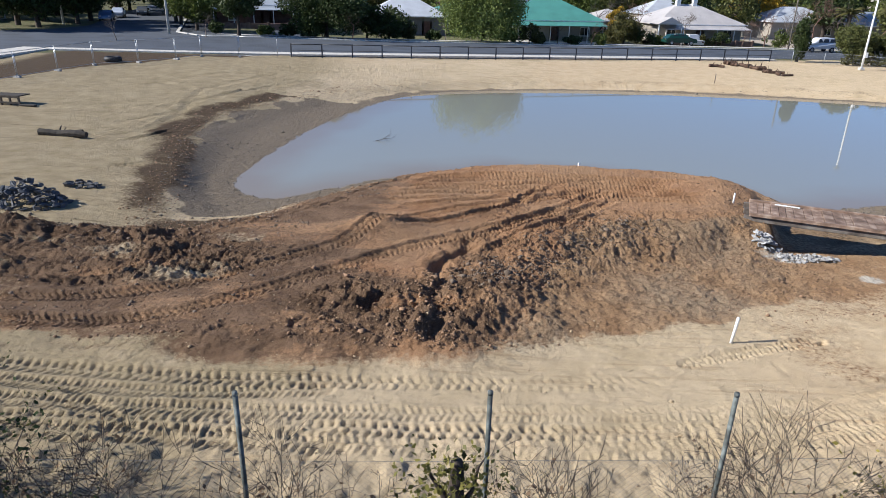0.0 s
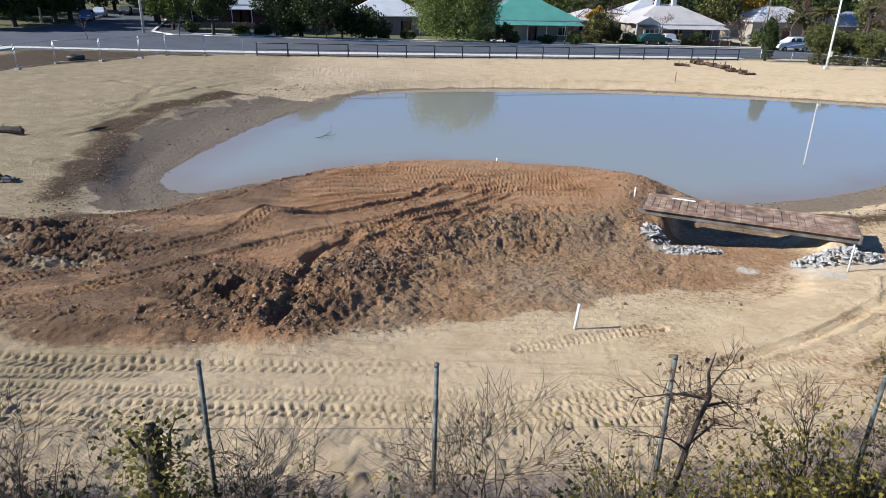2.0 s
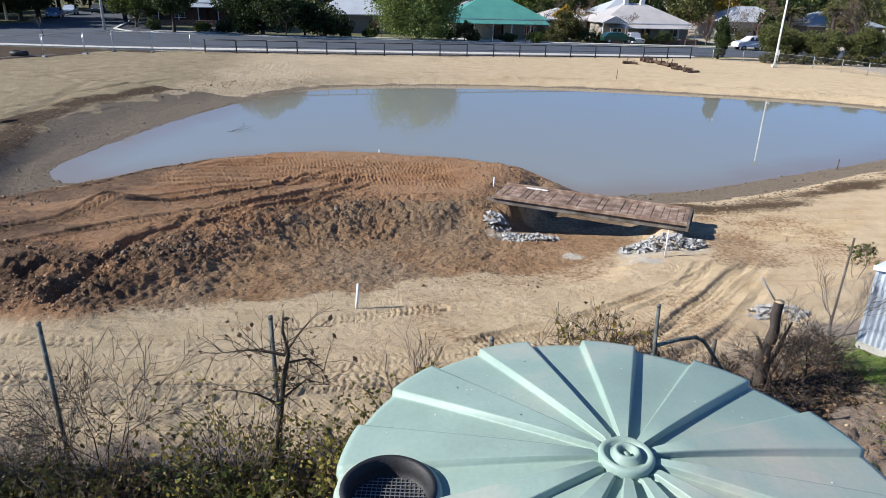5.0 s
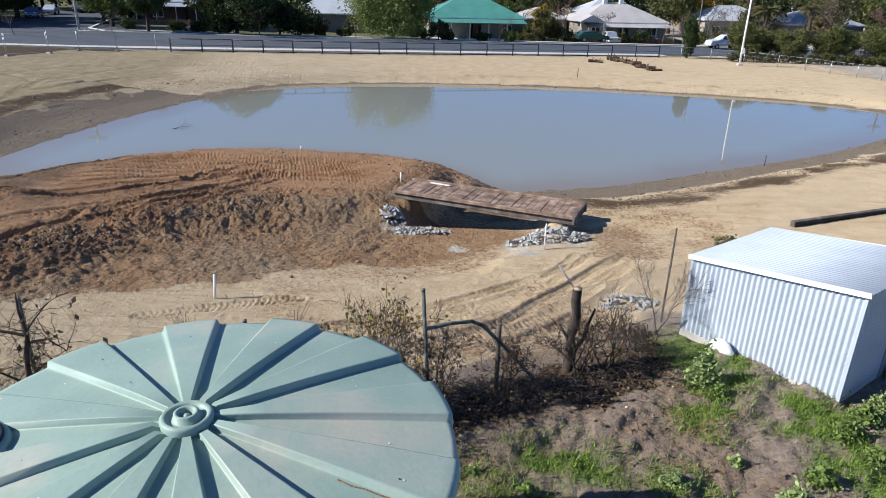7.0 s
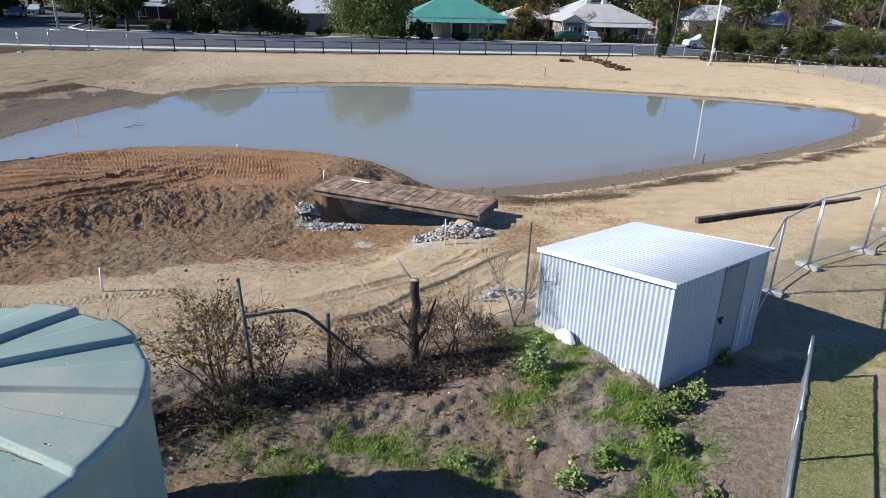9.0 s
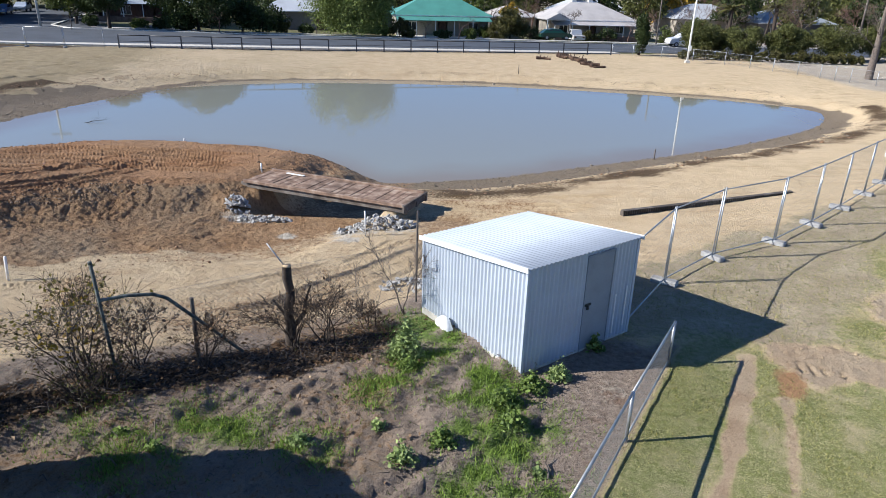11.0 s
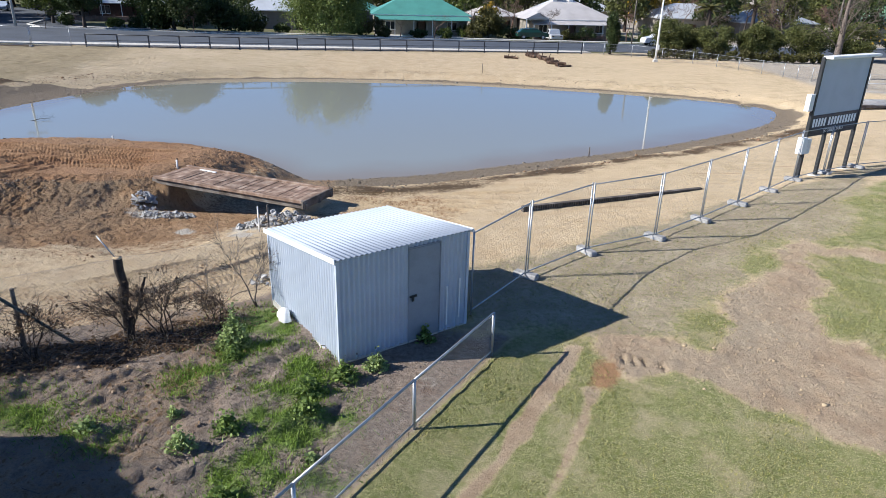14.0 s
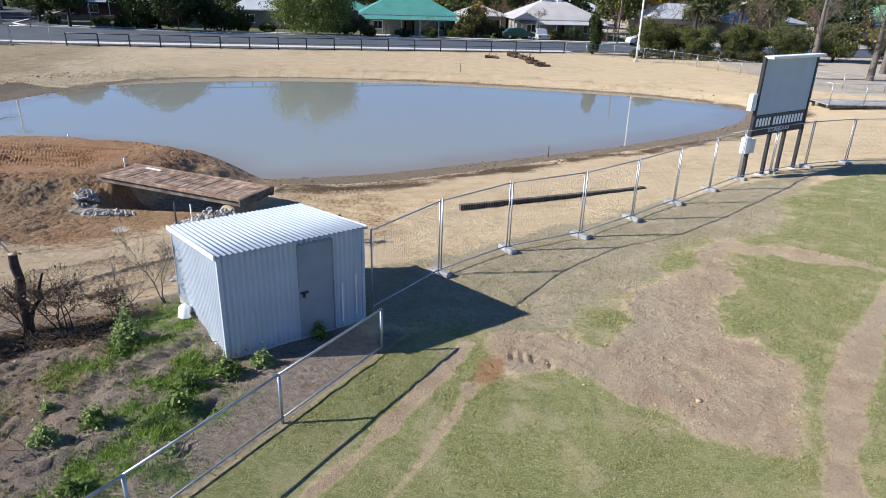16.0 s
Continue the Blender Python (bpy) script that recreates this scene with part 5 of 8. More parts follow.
def wire_bay(name, a, b, z0, z1, parent=None, pitch=0.07, r=0.0016, sag=0.0):
    """Chain wire between two places."""
    a, b = Vector(a), Vector(b)
    L = (b - a).length
    rz = math.atan2(b.y - a.y, b.x - a.x)
    me = mesh_of(name, *tubes(diagonal_wires(L, z0, z1, pitch, r)), WIRE)
    ob = put(name, me, parent)
    ob.matrix_basis = Matrix.LocRotScale(a, Euler((0, 0, rz)), None)
    return ob


NEAR_POSTS = [(-4.7, 5.30, 2.3, 0, -2), (-1.95, 5.42, 2.37, 1, -2), (0.76, 5.58, 2.37, 0, 0), (3.44, 5.76, 2.34, 1, 0), (6.24, 5.97, 2.42, -1, 2), (9.0, 6.4, 2.0, 0, 0), (11.5, 7.25, 2.15, -12, 0)]
fence = thing("wire_fence", "old sagging chain wire fence on thin steel posts", "fence")
for x, y, top, lx, ly in NEAR_POSTS:
    z = ground_z(x, y)
    rodpart("post", (x, y, z - 0.2), (x + 0.01 * lx, y + 0.01 * ly, top), 0.028, POST_STEEL, fence, "thin weathered steel post", 8)
    rodpart("cap", (x + 0.01 * lx, y + 0.01 * ly, top - 0.03), (x + 0.01 * lx, y + 0.01 * ly, top + 0.012), 0.031, POST_STEEL, fence)
line = [(-8.2, 5.2)] + [(p[0], p[1]) for p in NEAR_POSTS] + [(14.0, 8.95), (16.35, 10.35)]
for (x0, y0), (x1, y1) in zip(line[:-1], line[1:]):
    wire_bay("chain_wire", (x0, y0, 0), (x1, y1, 0), 0.02, 1.45, fence, 0.075, 0.0018)
    segs = [(x0, y0, z, x1, y1, z - 0.01, 0.003, 0.003) for z in (1.46, 0.75)]
    put("strand", mesh_of("strand", *tubes(segs), WIRE), fence)
def loft(rows, sides):
    """One skin through rings: rows of x y z radius."""
    V, F = [], []
    for k, (x, y, z, r) in enumerate(rows):
        p, q = Vector(rows[max(0, k - 1)][:3]), Vector(rows[min(len(rows) - 1, k + 1)][:3])
        d = (q - p).normalized()
        u = d.cross(Vector((0.3, 0.9, 0.1))).normalized()
        w = d.cross(u)
        for j in range(sides):
            a = 2 * math.pi * j / sides
            V.append(tuple(Vector((x, y, z)) + r * (math.cos(a) * u + math.sin(a) * w)))
    for k in range(len(rows) - 1):
        for j in range(sides):
            F.append((k * sides + j, k * sides + (j + 1) % sides, (k + 1) * sides + (j + 1) % sides, (k + 1) * sides + j))
    return V, F


# bent pipe brace and the cut-off timber post
rng = np.random.RandomState(3)
pts = [(11.43, 7.25, 1.50), (11.8, 7.42, 1.52), (12.12, 7.6, 1.47), (12.3, 7.7, 1.35), (12.9, 8.05, 0.55), (13.25, 8.3, 0.02)]
brace = thing("bent_pipe", "dark bent pipe brace fixed to a fence post", "pipe")
put("tube", mesh_of("tube", *loft([(*p, 0.03) for p in pts], 8), POST_STEEL, True), brace)
stump = thing("timber_post", "cut-off grey timber fence post with wire stay", "post", (13.95, 8.97, 0))
KNOTS = [(0, 0, -0.2, 0.11), (0.02, 0.01, 0.25, 0.10), (-0.02, 0.0, 0.5, 0.085), (0.03, 0.0, 0.75, 0.10), (0.05, 0.01, 0.95, 0.08), (0.01, 0.0, 1.2, 0.088), (0.02, 0.0, 1.45, 0.08)]
put("trunk", mesh_of("post_trunk", *loft(KNOTS, 10), BARK, True), stump)
for way in ([(0.02, 0, 0.1, 0.045), (0.26, 0.12, 0.45, 0.04), (0.30, 0.12, 0.7, 0.028), (0.40, 0.15, 1.0, 0.018)], [(0.03, 0, 0.3, 0.035), (-0.25, -0.1, 0.8, 0.02)]):
    put("side_stem", mesh_of("side_stem", *loft(way, 8), BARK, True), stump)
rodpart("cut_face", (0.02, 0, 1.44), (0.02, 0, 1.462), 0.08, SANDY, stump, "pale sawn top", 10)
rodpart("stay", (0.0, 0.02, 1.40), (-0.33, 0.05, 1.86), 0.014, GALV, stump, "slanting steel arm", 6)
for k, (x, y, h) in enumerate(((12.58, 7.95, 1.24), (16.2, 11.0, 1.9))):
    st = thing("fence_stake", "slim dark timber stake in the wire fence", "post", (x, y, 0))
    part("stake", rod(bmesh.new(), (0, 0, -0.2), (0.02 * k, 0.02, h), 0.045 - 0.02 * k, 0.035 - 0.015 * k, 8), GREY_WOOD, st)

# low pipe-railed fence along the lawn
low = thing("low_fence", "low galvanised pipe fence with chain wire", "fence")
LOW = [(20.95, 8.45), (19.69, 6.21), (18.44, 3.96), (17.2, 1.7), (15.95, -0.55), (14.7, -2.8), (13.45, -5.05)]
for x, y in LOW:
    rodpart("post", (x, y, -0.15), (x, y, 0.88), 0.027, GALV, low, "", 10)
for (x0, y0), (x1, y1) in zip(LOW[:-1], LOW[1:]):
    rodpart("top_rail", (x0, y0, 0.87), (x1, y1, 0.87), 0.022, GALV, low, "", 8)
    rodpart("bottom_rail", (x0, y0, 0.09), (x1, y1, 0.09), 0.016, GALV, low, "", 8)
    wire_bay("chain_wire", (x0, y0, 0), (x1, y1, 0), 0.09, 0.87, low, 0.055, 0.0012)


# ---- hired site fence panels ----
def panel_mesh(L, h):
    segs = []
    for k in range(1, int(L / 0.075)):
        segs.append((k * 0.075, 0, 0.16, k * 0.075, 0, h - 0.06, 0.0013, 0.0013))
    for k in range(1, int(h / 0.15)):
        segs.append((0, 0, 0.12 + k * 0.15, L, 0, 0.12 + k * 0.15, 0.0013, 0.0013))
    return segs


def site_panel(a, b, h=1.88, thick=0.019, group="site fence panels"):
    (x0, y0), (x1, y1) = a, b
    za, zb = ground_z(x0, y0), ground_z(x1, y1)
    L = math.hypot(x1 - x0, y1 - y0) - 0.09
    p = thing("temporary_fence", "galvanised temporary fence panel with fine wire mesh", "fence", (x0, y0, za), math.degrees(math.atan2(y1 - y0, x1 - x0)), group)
    dz = zb - za
    for x in (0.045, L + 0.045):
        z = dz * x / L
        rodpart("upright", (x, 0, z + 0.04), (x, 0, z + h), thick, GALV, p)
    for z in (0.14, h - 0.05):
        rodpart("cross_rail", (0.045, 0, z), (L + 0.045, 0, z + dz), thick * 0.9, GALV, p)
    S = np.array(panel_mesh(L, h))
    S[:, 0] += 0.045
    S[:, 3] += 0.045
    S[:, 2] += dz * S[:, 0] / L
    S[:, 5] += dz * S[:, 3] / L
    put("mesh_infill", mesh_of("mesh_infill", *tubes(S), WIRE), p)
    return p


FOOT_GREY = mat("foot_concrete", (0.33, 0.33, 0.33), 0.9, 0.0, 0.35, 5, 40, 0.4)


def fence_foot(x, y, rz):
    ob = thing("concrete_block", "grey concrete block holding temporary fence uprights", "concrete block", (x, y, ground_z(x, y, True)), rz, "fence blocks")
    bm = bmesh.new()
    box(bm, (-0.30, -0.11, -0.02), (0.30, 0.11, 0.13), None, 0.03)
    part("block", bm, FOOT_GREY, ob)
    for sx in (-0.045, 0.045):
        part("socket", rod(bmesh.new(), (0, sx, 0.12), (0, sx, 0.16), 0.03, 0.03, 8), GALV, ob)
    return ob


RUN = [(20.55, 9.95), (21.88, 12.06), (23.58, 13.76), (25.65, 14.98), (27.45, 16.65), (29.2, 18.4), (30.95, 20.2), (32.6, 21.95), (34.3, 23.15), (36.1, 24.15), (38.0, 24.75), (40.35, 25.1), (42.7, 25.4), (45, 25.6)]
for k, (a, b) in enumerate(zip(RUN[:-1], RUN[1:])):
    site_panel(a, b)
    if k:
        way = math.degrees(math.atan2(RUN[k + 1][1] - RUN[k - 1][1], RUN[k + 1][0] - RUN[k - 1][0]))
        fence_foot(a[0], a[1], way + 90 + (8 if k % 2 else -6))
far_run = [(-31.5, 42.5), (-30.6, 45.5), (-29.6, 48.7), (-28.5, 51.8), (-26.0, 54.0), (-24.0, 56.6), (-22.8, 59.2), (-19.6, 59.8), (-16.4, 60.8)]
for a, b in zip(far_run[:-1], far_run[1:]):
    site_panel(a, b, 1.8, 0.022, "far site fence panels")
    fence_foot(a[0], a[1], math.degrees(math.atan2(b[1] - a[1], b[0] - a[0])) + 90)


# ---- the scoreboard ----
def build_sign():
    a, b = Vector((32.87, 22.17, 0)), Vector((35.62, 24.08, 0))
    L = (b - a).length
    rz = math.degrees(math.atan2(b.y - a.y, b.x - a.x))
    z0 = ground_z(a.x, a.y)
    s = thing("scoreboard", "tall blank scoreboard with a navy title strip on black posts", "scoreboard", (a.x, a.y, z0), rz)
    B = 1.60
    board_mat = mat("board_face", (0.40, 0.46, 0.54), 0.5, 0.0, 0.06, 1.5, 20, 0.02)
    navy = mat("navy_strip", (0.012, 0.016, 0.04), 0.45, 0.0, 0.15, 3, 30, 0.02)
    letter = mat("letter_white", (0.88, 0.88, 0.9), 0.5, 0.0, 0.05, 3, 30, 0.0)
    for k, x in enumerate((0.0, L * 0.37, L * 0.66, L)):
        top = 4.42 if k in (0, 3) else B + 0.1
        boxpart("post", (x - 0.055, -0.03, -0.2), (x + 0.055, 0.09, top), BLACK_STEEL, s, "black square steel post", 0.006)
        boxpart("footing", (x - 0.2, -0.16, -0.1), (x + 0.2, 0.24, 0.03), CONCRETE, s, "small concrete footing", 0.02)
    boxpart("board", (0.04, 0.0, B + 0.765), (L - 0.04, 0.05, 4.36), board_mat, s, "blank pale grey board", 0.004)
    strip = boxpart("title_strip", (0.04, -0.012, B), (L - 0.04, 0.05, B + 0.76), navy, s, "navy title strip with white letters", 0.004)
    # the name above is drawn as plain bars, one for each letter
    x = 0.14
    for w, n in ((0.178, 5), (0.19, 10)):
        for k in range(n):
            boxpart("letter_bar", (x, -0.018, B + 0.34), (x + w * 0.68, -0.0125, B + 0.64), letter, strip)
            x += w + 0.01
        x += 0.12
    t = bpy.data.curves.new("scoreboard_word", "FONT")
    t.body, t.size, t.extrude, t.align_x = "SCOREBOARD", 0.21, 0.002, "CENTER"
    tob = new("word", t)
    dg = bpy.context.evaluated_depsgraph_get()
    me = bpy.data.meshes.new_from_object(tob.evaluated_get(dg))
    bpy.data.objects.remove(tob)
    me.materials.clear()
    me.materials.append(letter)
    put("lettering", me, strip, "white word scoreboard", pose(L / 2, -0.0165, B + 0.085, 90, 0, 0))
    boxpart("light_hood", (-0.02, -0.30, 4.36), (L + 0.02, 0.07, 4.46), WHITE, s, "white light hood along the top", 0.02)
    boxpart("switch_box", (-0.36, -0.02, 2.55), (-0.08, 0.16, 3.15), WHITE, s, "white steel cabinet on the post", 0.012)
    boxpart("switch_box", (-0.34, -0.1, 1.0), (-0.06, 0.14, 1.6), WHITE, s, "white steel cabinet low on the post", 0.012)
    boxpart("switch_box", (0.10, 0.0, 0.95), (0.40, 0.16, 1.5), WHITE, s, "pale cabinet between the posts", 0.012)


build_sign()

# ---- long beam, stakes, loose timber ----
bx = thing("edging_beam", "long dark ribbed plastic edging lying on sand", "beam")
a, b = Vector((22.3, 18.25, 0)), Vector((29.0, 21.15, 0))
L, rz = (b - a).length, math.atan2(b.y - a.y, b.x - a.x)
zz = min(ground_z(a.x, a.y), ground_z(b.x, b.y))
beam_m = Matrix.LocRotScale((a.x, a.y, zz - 0.02), Euler((0, 0, rz)), None)
bm = bmesh.new()
box(bm, (0, -0.08, 0), (L, 0.08, 0.2), None, 0.01)
beam_body = part("core", bm, GREY_WOOD, bx)
beam_body.matrix_basis = beam_m
bm = bmesh.new()
for k in range(int(L / 0.09)):
    box(bm, (k * 0.09 + 0.01, -0.1, 0.01), (k * 0.09 + 0.055, -0.08, 0.195))
tagged(part("ribs", bm, BLACK_STEEL, bx), kind="stuff").matrix_basis = beam_m


def stake(x, y, h, r, lean, label, material):
    z = ground_z(x, y, True)
    st = thing("survey_stake", label, "stake", (x, y, z))
    rodpart("peg", (0, 0, -0.1), (lean, 0, h), r, material, st, "", 6)


stake(6.27, 12.12, 0.62, 0.035, 0.06, "white painted survey stake standing in sand", WHITE)
stake(9.75, 21.4, 0.34, 0.03, 0.0, "white peg at the top of the fill", WHITE)
stake(5.15, 25.7, 0.12, 0.035, 0.0, "short white peg at the water's edge", WHITE)
stake(26.6, 30.1, 0.5, 0.03, 0.0, "dark peg in the shallow water", GREY_WOOD)
stake(21.9, 57.8, 0.8, 0.03, 0.0, "thin dark stick on the far shore", GREY_WOOD)
stake(14.35, 16.1, 0.8, 0.02, 0.0, "thin white rod among the rubble", WHITE)


RED_LOG = mat("reddish_log", (0.085, 0.05, 0.034), 0.9, 0.0, 0.5, 5, 40, 0.5, tint=(0.15, 0.095, 0.065))
DARK_LOG = mat("dark_old_log", (0.05, 0.042, 0.034), 0.9, 0.0, 0.5, 5, 40, 0.5)


def log(x, y, L, r, rz, lift=0.0, label="weathered grey log lying on sand"):
    z = ground_z(x, y, True)
    lg = thing("log", label, "log", (x, y, z + r * 0.75 + lift), rz, "loose timber")
    bm = bmesh.new()
    rng = random.Random(int(x * 10 + y))
    pts = [Vector((-L / 2 + L * k / 5, rng.uniform(-0.05, 0.05), rng.uniform(-0.03, 0.03))) for k in range(6)]
    for k, (p, q) in enumerate(zip(pts[:-1], pts[1:])):
        rod(bm, p, q, r * rng.uniform(0.85, 1.1), r * rng.uniform(0.8, 1.05), 9)
    wood = RED_LOG if y > 50 else DARK_LOG
    part("bole", bm, wood, lg)
    if y > 50:
        rodpart("cut_end", pts[-1], pts[-1] + Vector((0.03, 0, 0)), r * 0.7, SANDY, lg, "pale sawn end", 9)
    bm = bmesh.new()
    rod(bm, pts[2], pts[2] + Vector((0.15, 0.1, r * 2.2)), r * 0.3, r * 0.15, 6)
    part("snag", bm, wood, lg)


log(-18.4, 29.8, 2.3, 0.17, -4)
log(-18.6, 30.4, 1.5, 0.10, 14, 0, "thin broken branch lying beside a log")
for x, y, L, r, rz in ((24.7, 66.4, 0.9, 0.17, 10), (25.3, 66.2, 0.7, 0.14, -30), (26.9, 69.3, 0.8, 0.2, 60), (27.3, 68.7, 1.0, 0.22, 15), (27.2, 67.8, 0.7, 0.18, -50), (27.9, 67.4, 1.1, 0.2, 100), (28.1, 66.5, 0.7, 0.22, 30),
                       (28.3, 65.6, 1.0, 0.18, -70), (28.6, 64.8, 0.8, 0.24, 0), (28.9, 63.9, 1.1, 0.16, 45), (28.5, 63.2, 0.7, 0.2, 120), (29.3, 62.9, 1.3, 0.15, -15), (29.0, 62.0, 0.8, 0.18, 80), (29.7, 61.6, 1.2, 0.12, 20), (27.6, 68.2, 0.9, 0.16, -20)):
    log(x, y, L, r, rz, 0.0, "chunky sawn reddish log in a scattered pile")
crate = thing("timber_crate", "low dark timber frame lying on sand", "crate", (-25.6, 37.0, ground_z(-25.6, 37)), -6)
for x in (-0.8, -0.25, 0.3, 0.85):
    boxpart("upright", (x - 0.05, -0.4, 0), (x + 0.05, -0.3, 0.5), DARK_LOG, crate, bevel=0.01)
for z in (0.08, 0.42):
    boxpart("rail", (-0.9, -0.42, z), (0.95, -0.36, z + 0.12), DARK_LOG, crate, bevel=0.01)
boxpart("top", (-0.9, -0.4, 0.5), (0.95, 0.5, 0.56), DARK_LOG, crate, bevel=0.01)
boxpart("skid", (0.9, -0.5, 0), (1.9, -0.3, 0.1), DARK_LOG, crate, bevel=0.02)
tyre = thing("old_tyre", "black machine tyre lying by the site fence", "tyre", (-28.1, 54.0, ground_z(-28.1, 54)))
bm = bmesh.new()
n, mtor = 24, 10
ring = [[bm.verts.new(((0.5 + 0.19 * math.cos(2 * math.pi * j / mtor)) * math.cos(2 * math.pi * k / n), (0.5 + 0.19 * math.cos(2 * math.pi * j / mtor)) * math.sin(2 * math.pi * k / n), 0.22 + 0.22 * math.sin(2 * math.pi * j / mtor))) for j in range(mtor)] for k in range(n)]
for k in range(n):
    for j in range(mtor):
        bm.faces.new((ring[k][j], ring[(k + 1) % n][j], ring[(k + 1) % n][(j + 1) % mtor], ring[k][(j + 1) % mtor]))
part("casing", bm, DARK, tyre, smooth=True)


# ---- the street beyond ----
O, U, N = Vector((-15.36, 61.4, 0)), Vector((0.970, 0.2425, 0)), Vector((-0.2425, 0.970, 0))
STREET_TURN = 14.0


def street(s, d, z=None):
    p = O + U * s + N * d
    return Vector((p.x, p.y, ground_z(p.x, p.y) if z is None else z))


def draped(name, outline, lift, material, label, category, thick=0.0):
    """A sheet with the given outline laid over the ground."""
    bm = bmesh.new()
    bm.faces.new([bm.verts.new((x, y, 0)) for x, y in outline])
    bmesh.ops.triangulate(bm, faces=bm.faces[:])
    for axis, lo, hi in ((0, -130, 150), (1, 40, 240)):
        for k in range(lo, hi, 8):
            co, no = [0, 0, 0], [0, 0, 0]
            co[axis], no[axis] = k, 1
            bmesh.ops.bisect_plane(bm, geom=bm.verts[:] + bm.edges[:] + bm.faces[:], plane_co=co, plane_no=no)
    xs, ys = np.array([v.co.x for v in bm.verts]), np.array([v.co.y for v in bm.verts])
    zs = far_level(xs) - far_drop(xs, ys) + lift
    for v, z in zip(bm.verts, zs):
        v.co.z = z
    bm.normal_update()
    if sum(f.normal.z for f in bm.faces) < 0:
        bmesh.ops.reverse_faces(bm, faces=bm.faces[:])
    if thick:
        geom = bmesh.ops.extrude_face_region(bm, geom=bm.faces[:])
        for g in geom["geom"]:
            if isinstance(g, bmesh.types.BMVert):
                g.co.z -= thick
        bmesh.ops.recalc_face_normals(bm, faces=bm.faces[:])
    ob = part(name, bm, material)
    return tagged(ob, label, category, kind="structure")


draped("road", [(-150, 20), (-41.5, 20), (-40.2, 60.6), (-24, 62.6), (-16, 64.4), (34, 76.4), (62, 82), (150, 100), (150, 118), (62, 92.5), (30, 87.0), (-7, 81.4), (-31, 80.2), (-35, 84), (-48, 120), (-85, 235), (-98, 235), (-60, 120), (-49.5, 90), (-50, 82), (-54, 76.5), (-150, 60)],
       0.03, ASPHALT, "grey asphalt street with a side road", "road")
draped("footpath", [(-40.6, 20), (-38.6, 20), (-36.9, 59.6), (-24.4, 61.0), (-16.2, 62.4), (34.4, 74.7), (33.9, 76.4), (-16.5, 64.3), (-24.2, 62.5), (-39.8, 60.8)], 0.10, CONCRETE, "pale concrete footpath along the street", "footpath", 0.2)
draped("kerb", [(-31, 80.2), (-7, 81.4), (30, 87.0), (62, 92.5), (150, 118), (150, 118.35), (62, 92.85), (30, 87.35), (-7, 81.75), (-31, 80.55)], 0.14, KERB, "pale concrete kerb of the far verge", "kerb", 0.3)
draped("kerb", [(-31.3, 80.3), (-35.3, 84), (-48.3, 120), (-85.3, 235), (-84.7, 235), (-47.9, 120), (-34.9, 84), (-31.1, 80.6)], 0.14, KERB, "pale concrete kerb of the side road", "kerb", 0.3)
draped("footpath", [(-30, 83.2), (-7, 84.4), (30, 90.0), (62, 95.5), (62, 96.7), (30, 91.2), (-7, 85.6), (-30, 84.4)], 0.06, CONCRETE, "concrete footpath before the houses", "footpath", 0.15)

# post and rail fence along the footpath
RAIL_GREY = mat("dark_grey_rail", (0.055, 0.06, 0.07), 0.6, 0.0, 0.3, 4, 40, 0.1)
rail_fence = thing("post_and_rail_fence", "long dark timber post and rail fence", "fence")
count = 19
for k in range(count):
    p = street(50.0 * k / (count - 1), 0)
    boxpart("post", (p.x - 0.055, p.y - 0.055, p.z - 0.2), (p.x + 0.055, p.y + 0.055, p.z + 1.22), RAIL_GREY, rail_fence, bevel=0.01)
for k in range(count - 1):
    a, b = street(50.0 * k / (count - 1), 0), street(50.0 * (k + 1) / (count - 1), 0)
    for z, r in ((1.16, 0.05), (0.62, 0.022), (0.10, 0.05)):
        rodpart("rail", a + Vector((0, 0, z)), b + Vector((0, 0, z)), r, RAIL_GREY, rail_fence, "", 6)

# low wire fence round the right-hand shore
shore_fence = thing("shore_wire_fence", "low galvanised wire fence on slim posts", "fence")
SF = rounded([(33.4, 74.2), (38.4, 72.6), (43.4, 67.6), (46.3, 63.1), (48.7, 59.0), (50.0, 56.5), (52.5, 52.5), (57, 50)], 2, False)
for x, y in SF:
    z = ground_z(x, y)
    rodpart("post", (x, y, z - 0.1), (x, y, z + 1.2), 0.03, GALV, shore_fence, "", 6)
for (x0, y0), (x1, y1) in zip(SF[:-1], SF[1:]):
    za, zb = ground_z(x0, y0), ground_z(x1, y1)
    segs = [(x0, y0, za + h, x1, y1, zb + h, 0.012 if h > 1.1 else 0.004, 0.012 if h > 1.1 else 0.004) for h in (0.1, 0.45, 0.8, 1.17)]
    put("strand", mesh_of("strand", *tubes(segs), GALV), shore_fence)
    L = math.hypot(x1 - x0, y1 - y0)
    bay = put("chain_wire", mesh_of("bay", *tubes(diagonal_wires(L, 0.08, 1.15, 0.12, 0.0022)), WIRE), shore_fence)
    bay.matrix_basis = Matrix.LocRotScale((x0, y0, za), Euler((0, 0, math.atan2(y1 - y0, x1 - x0))), None)

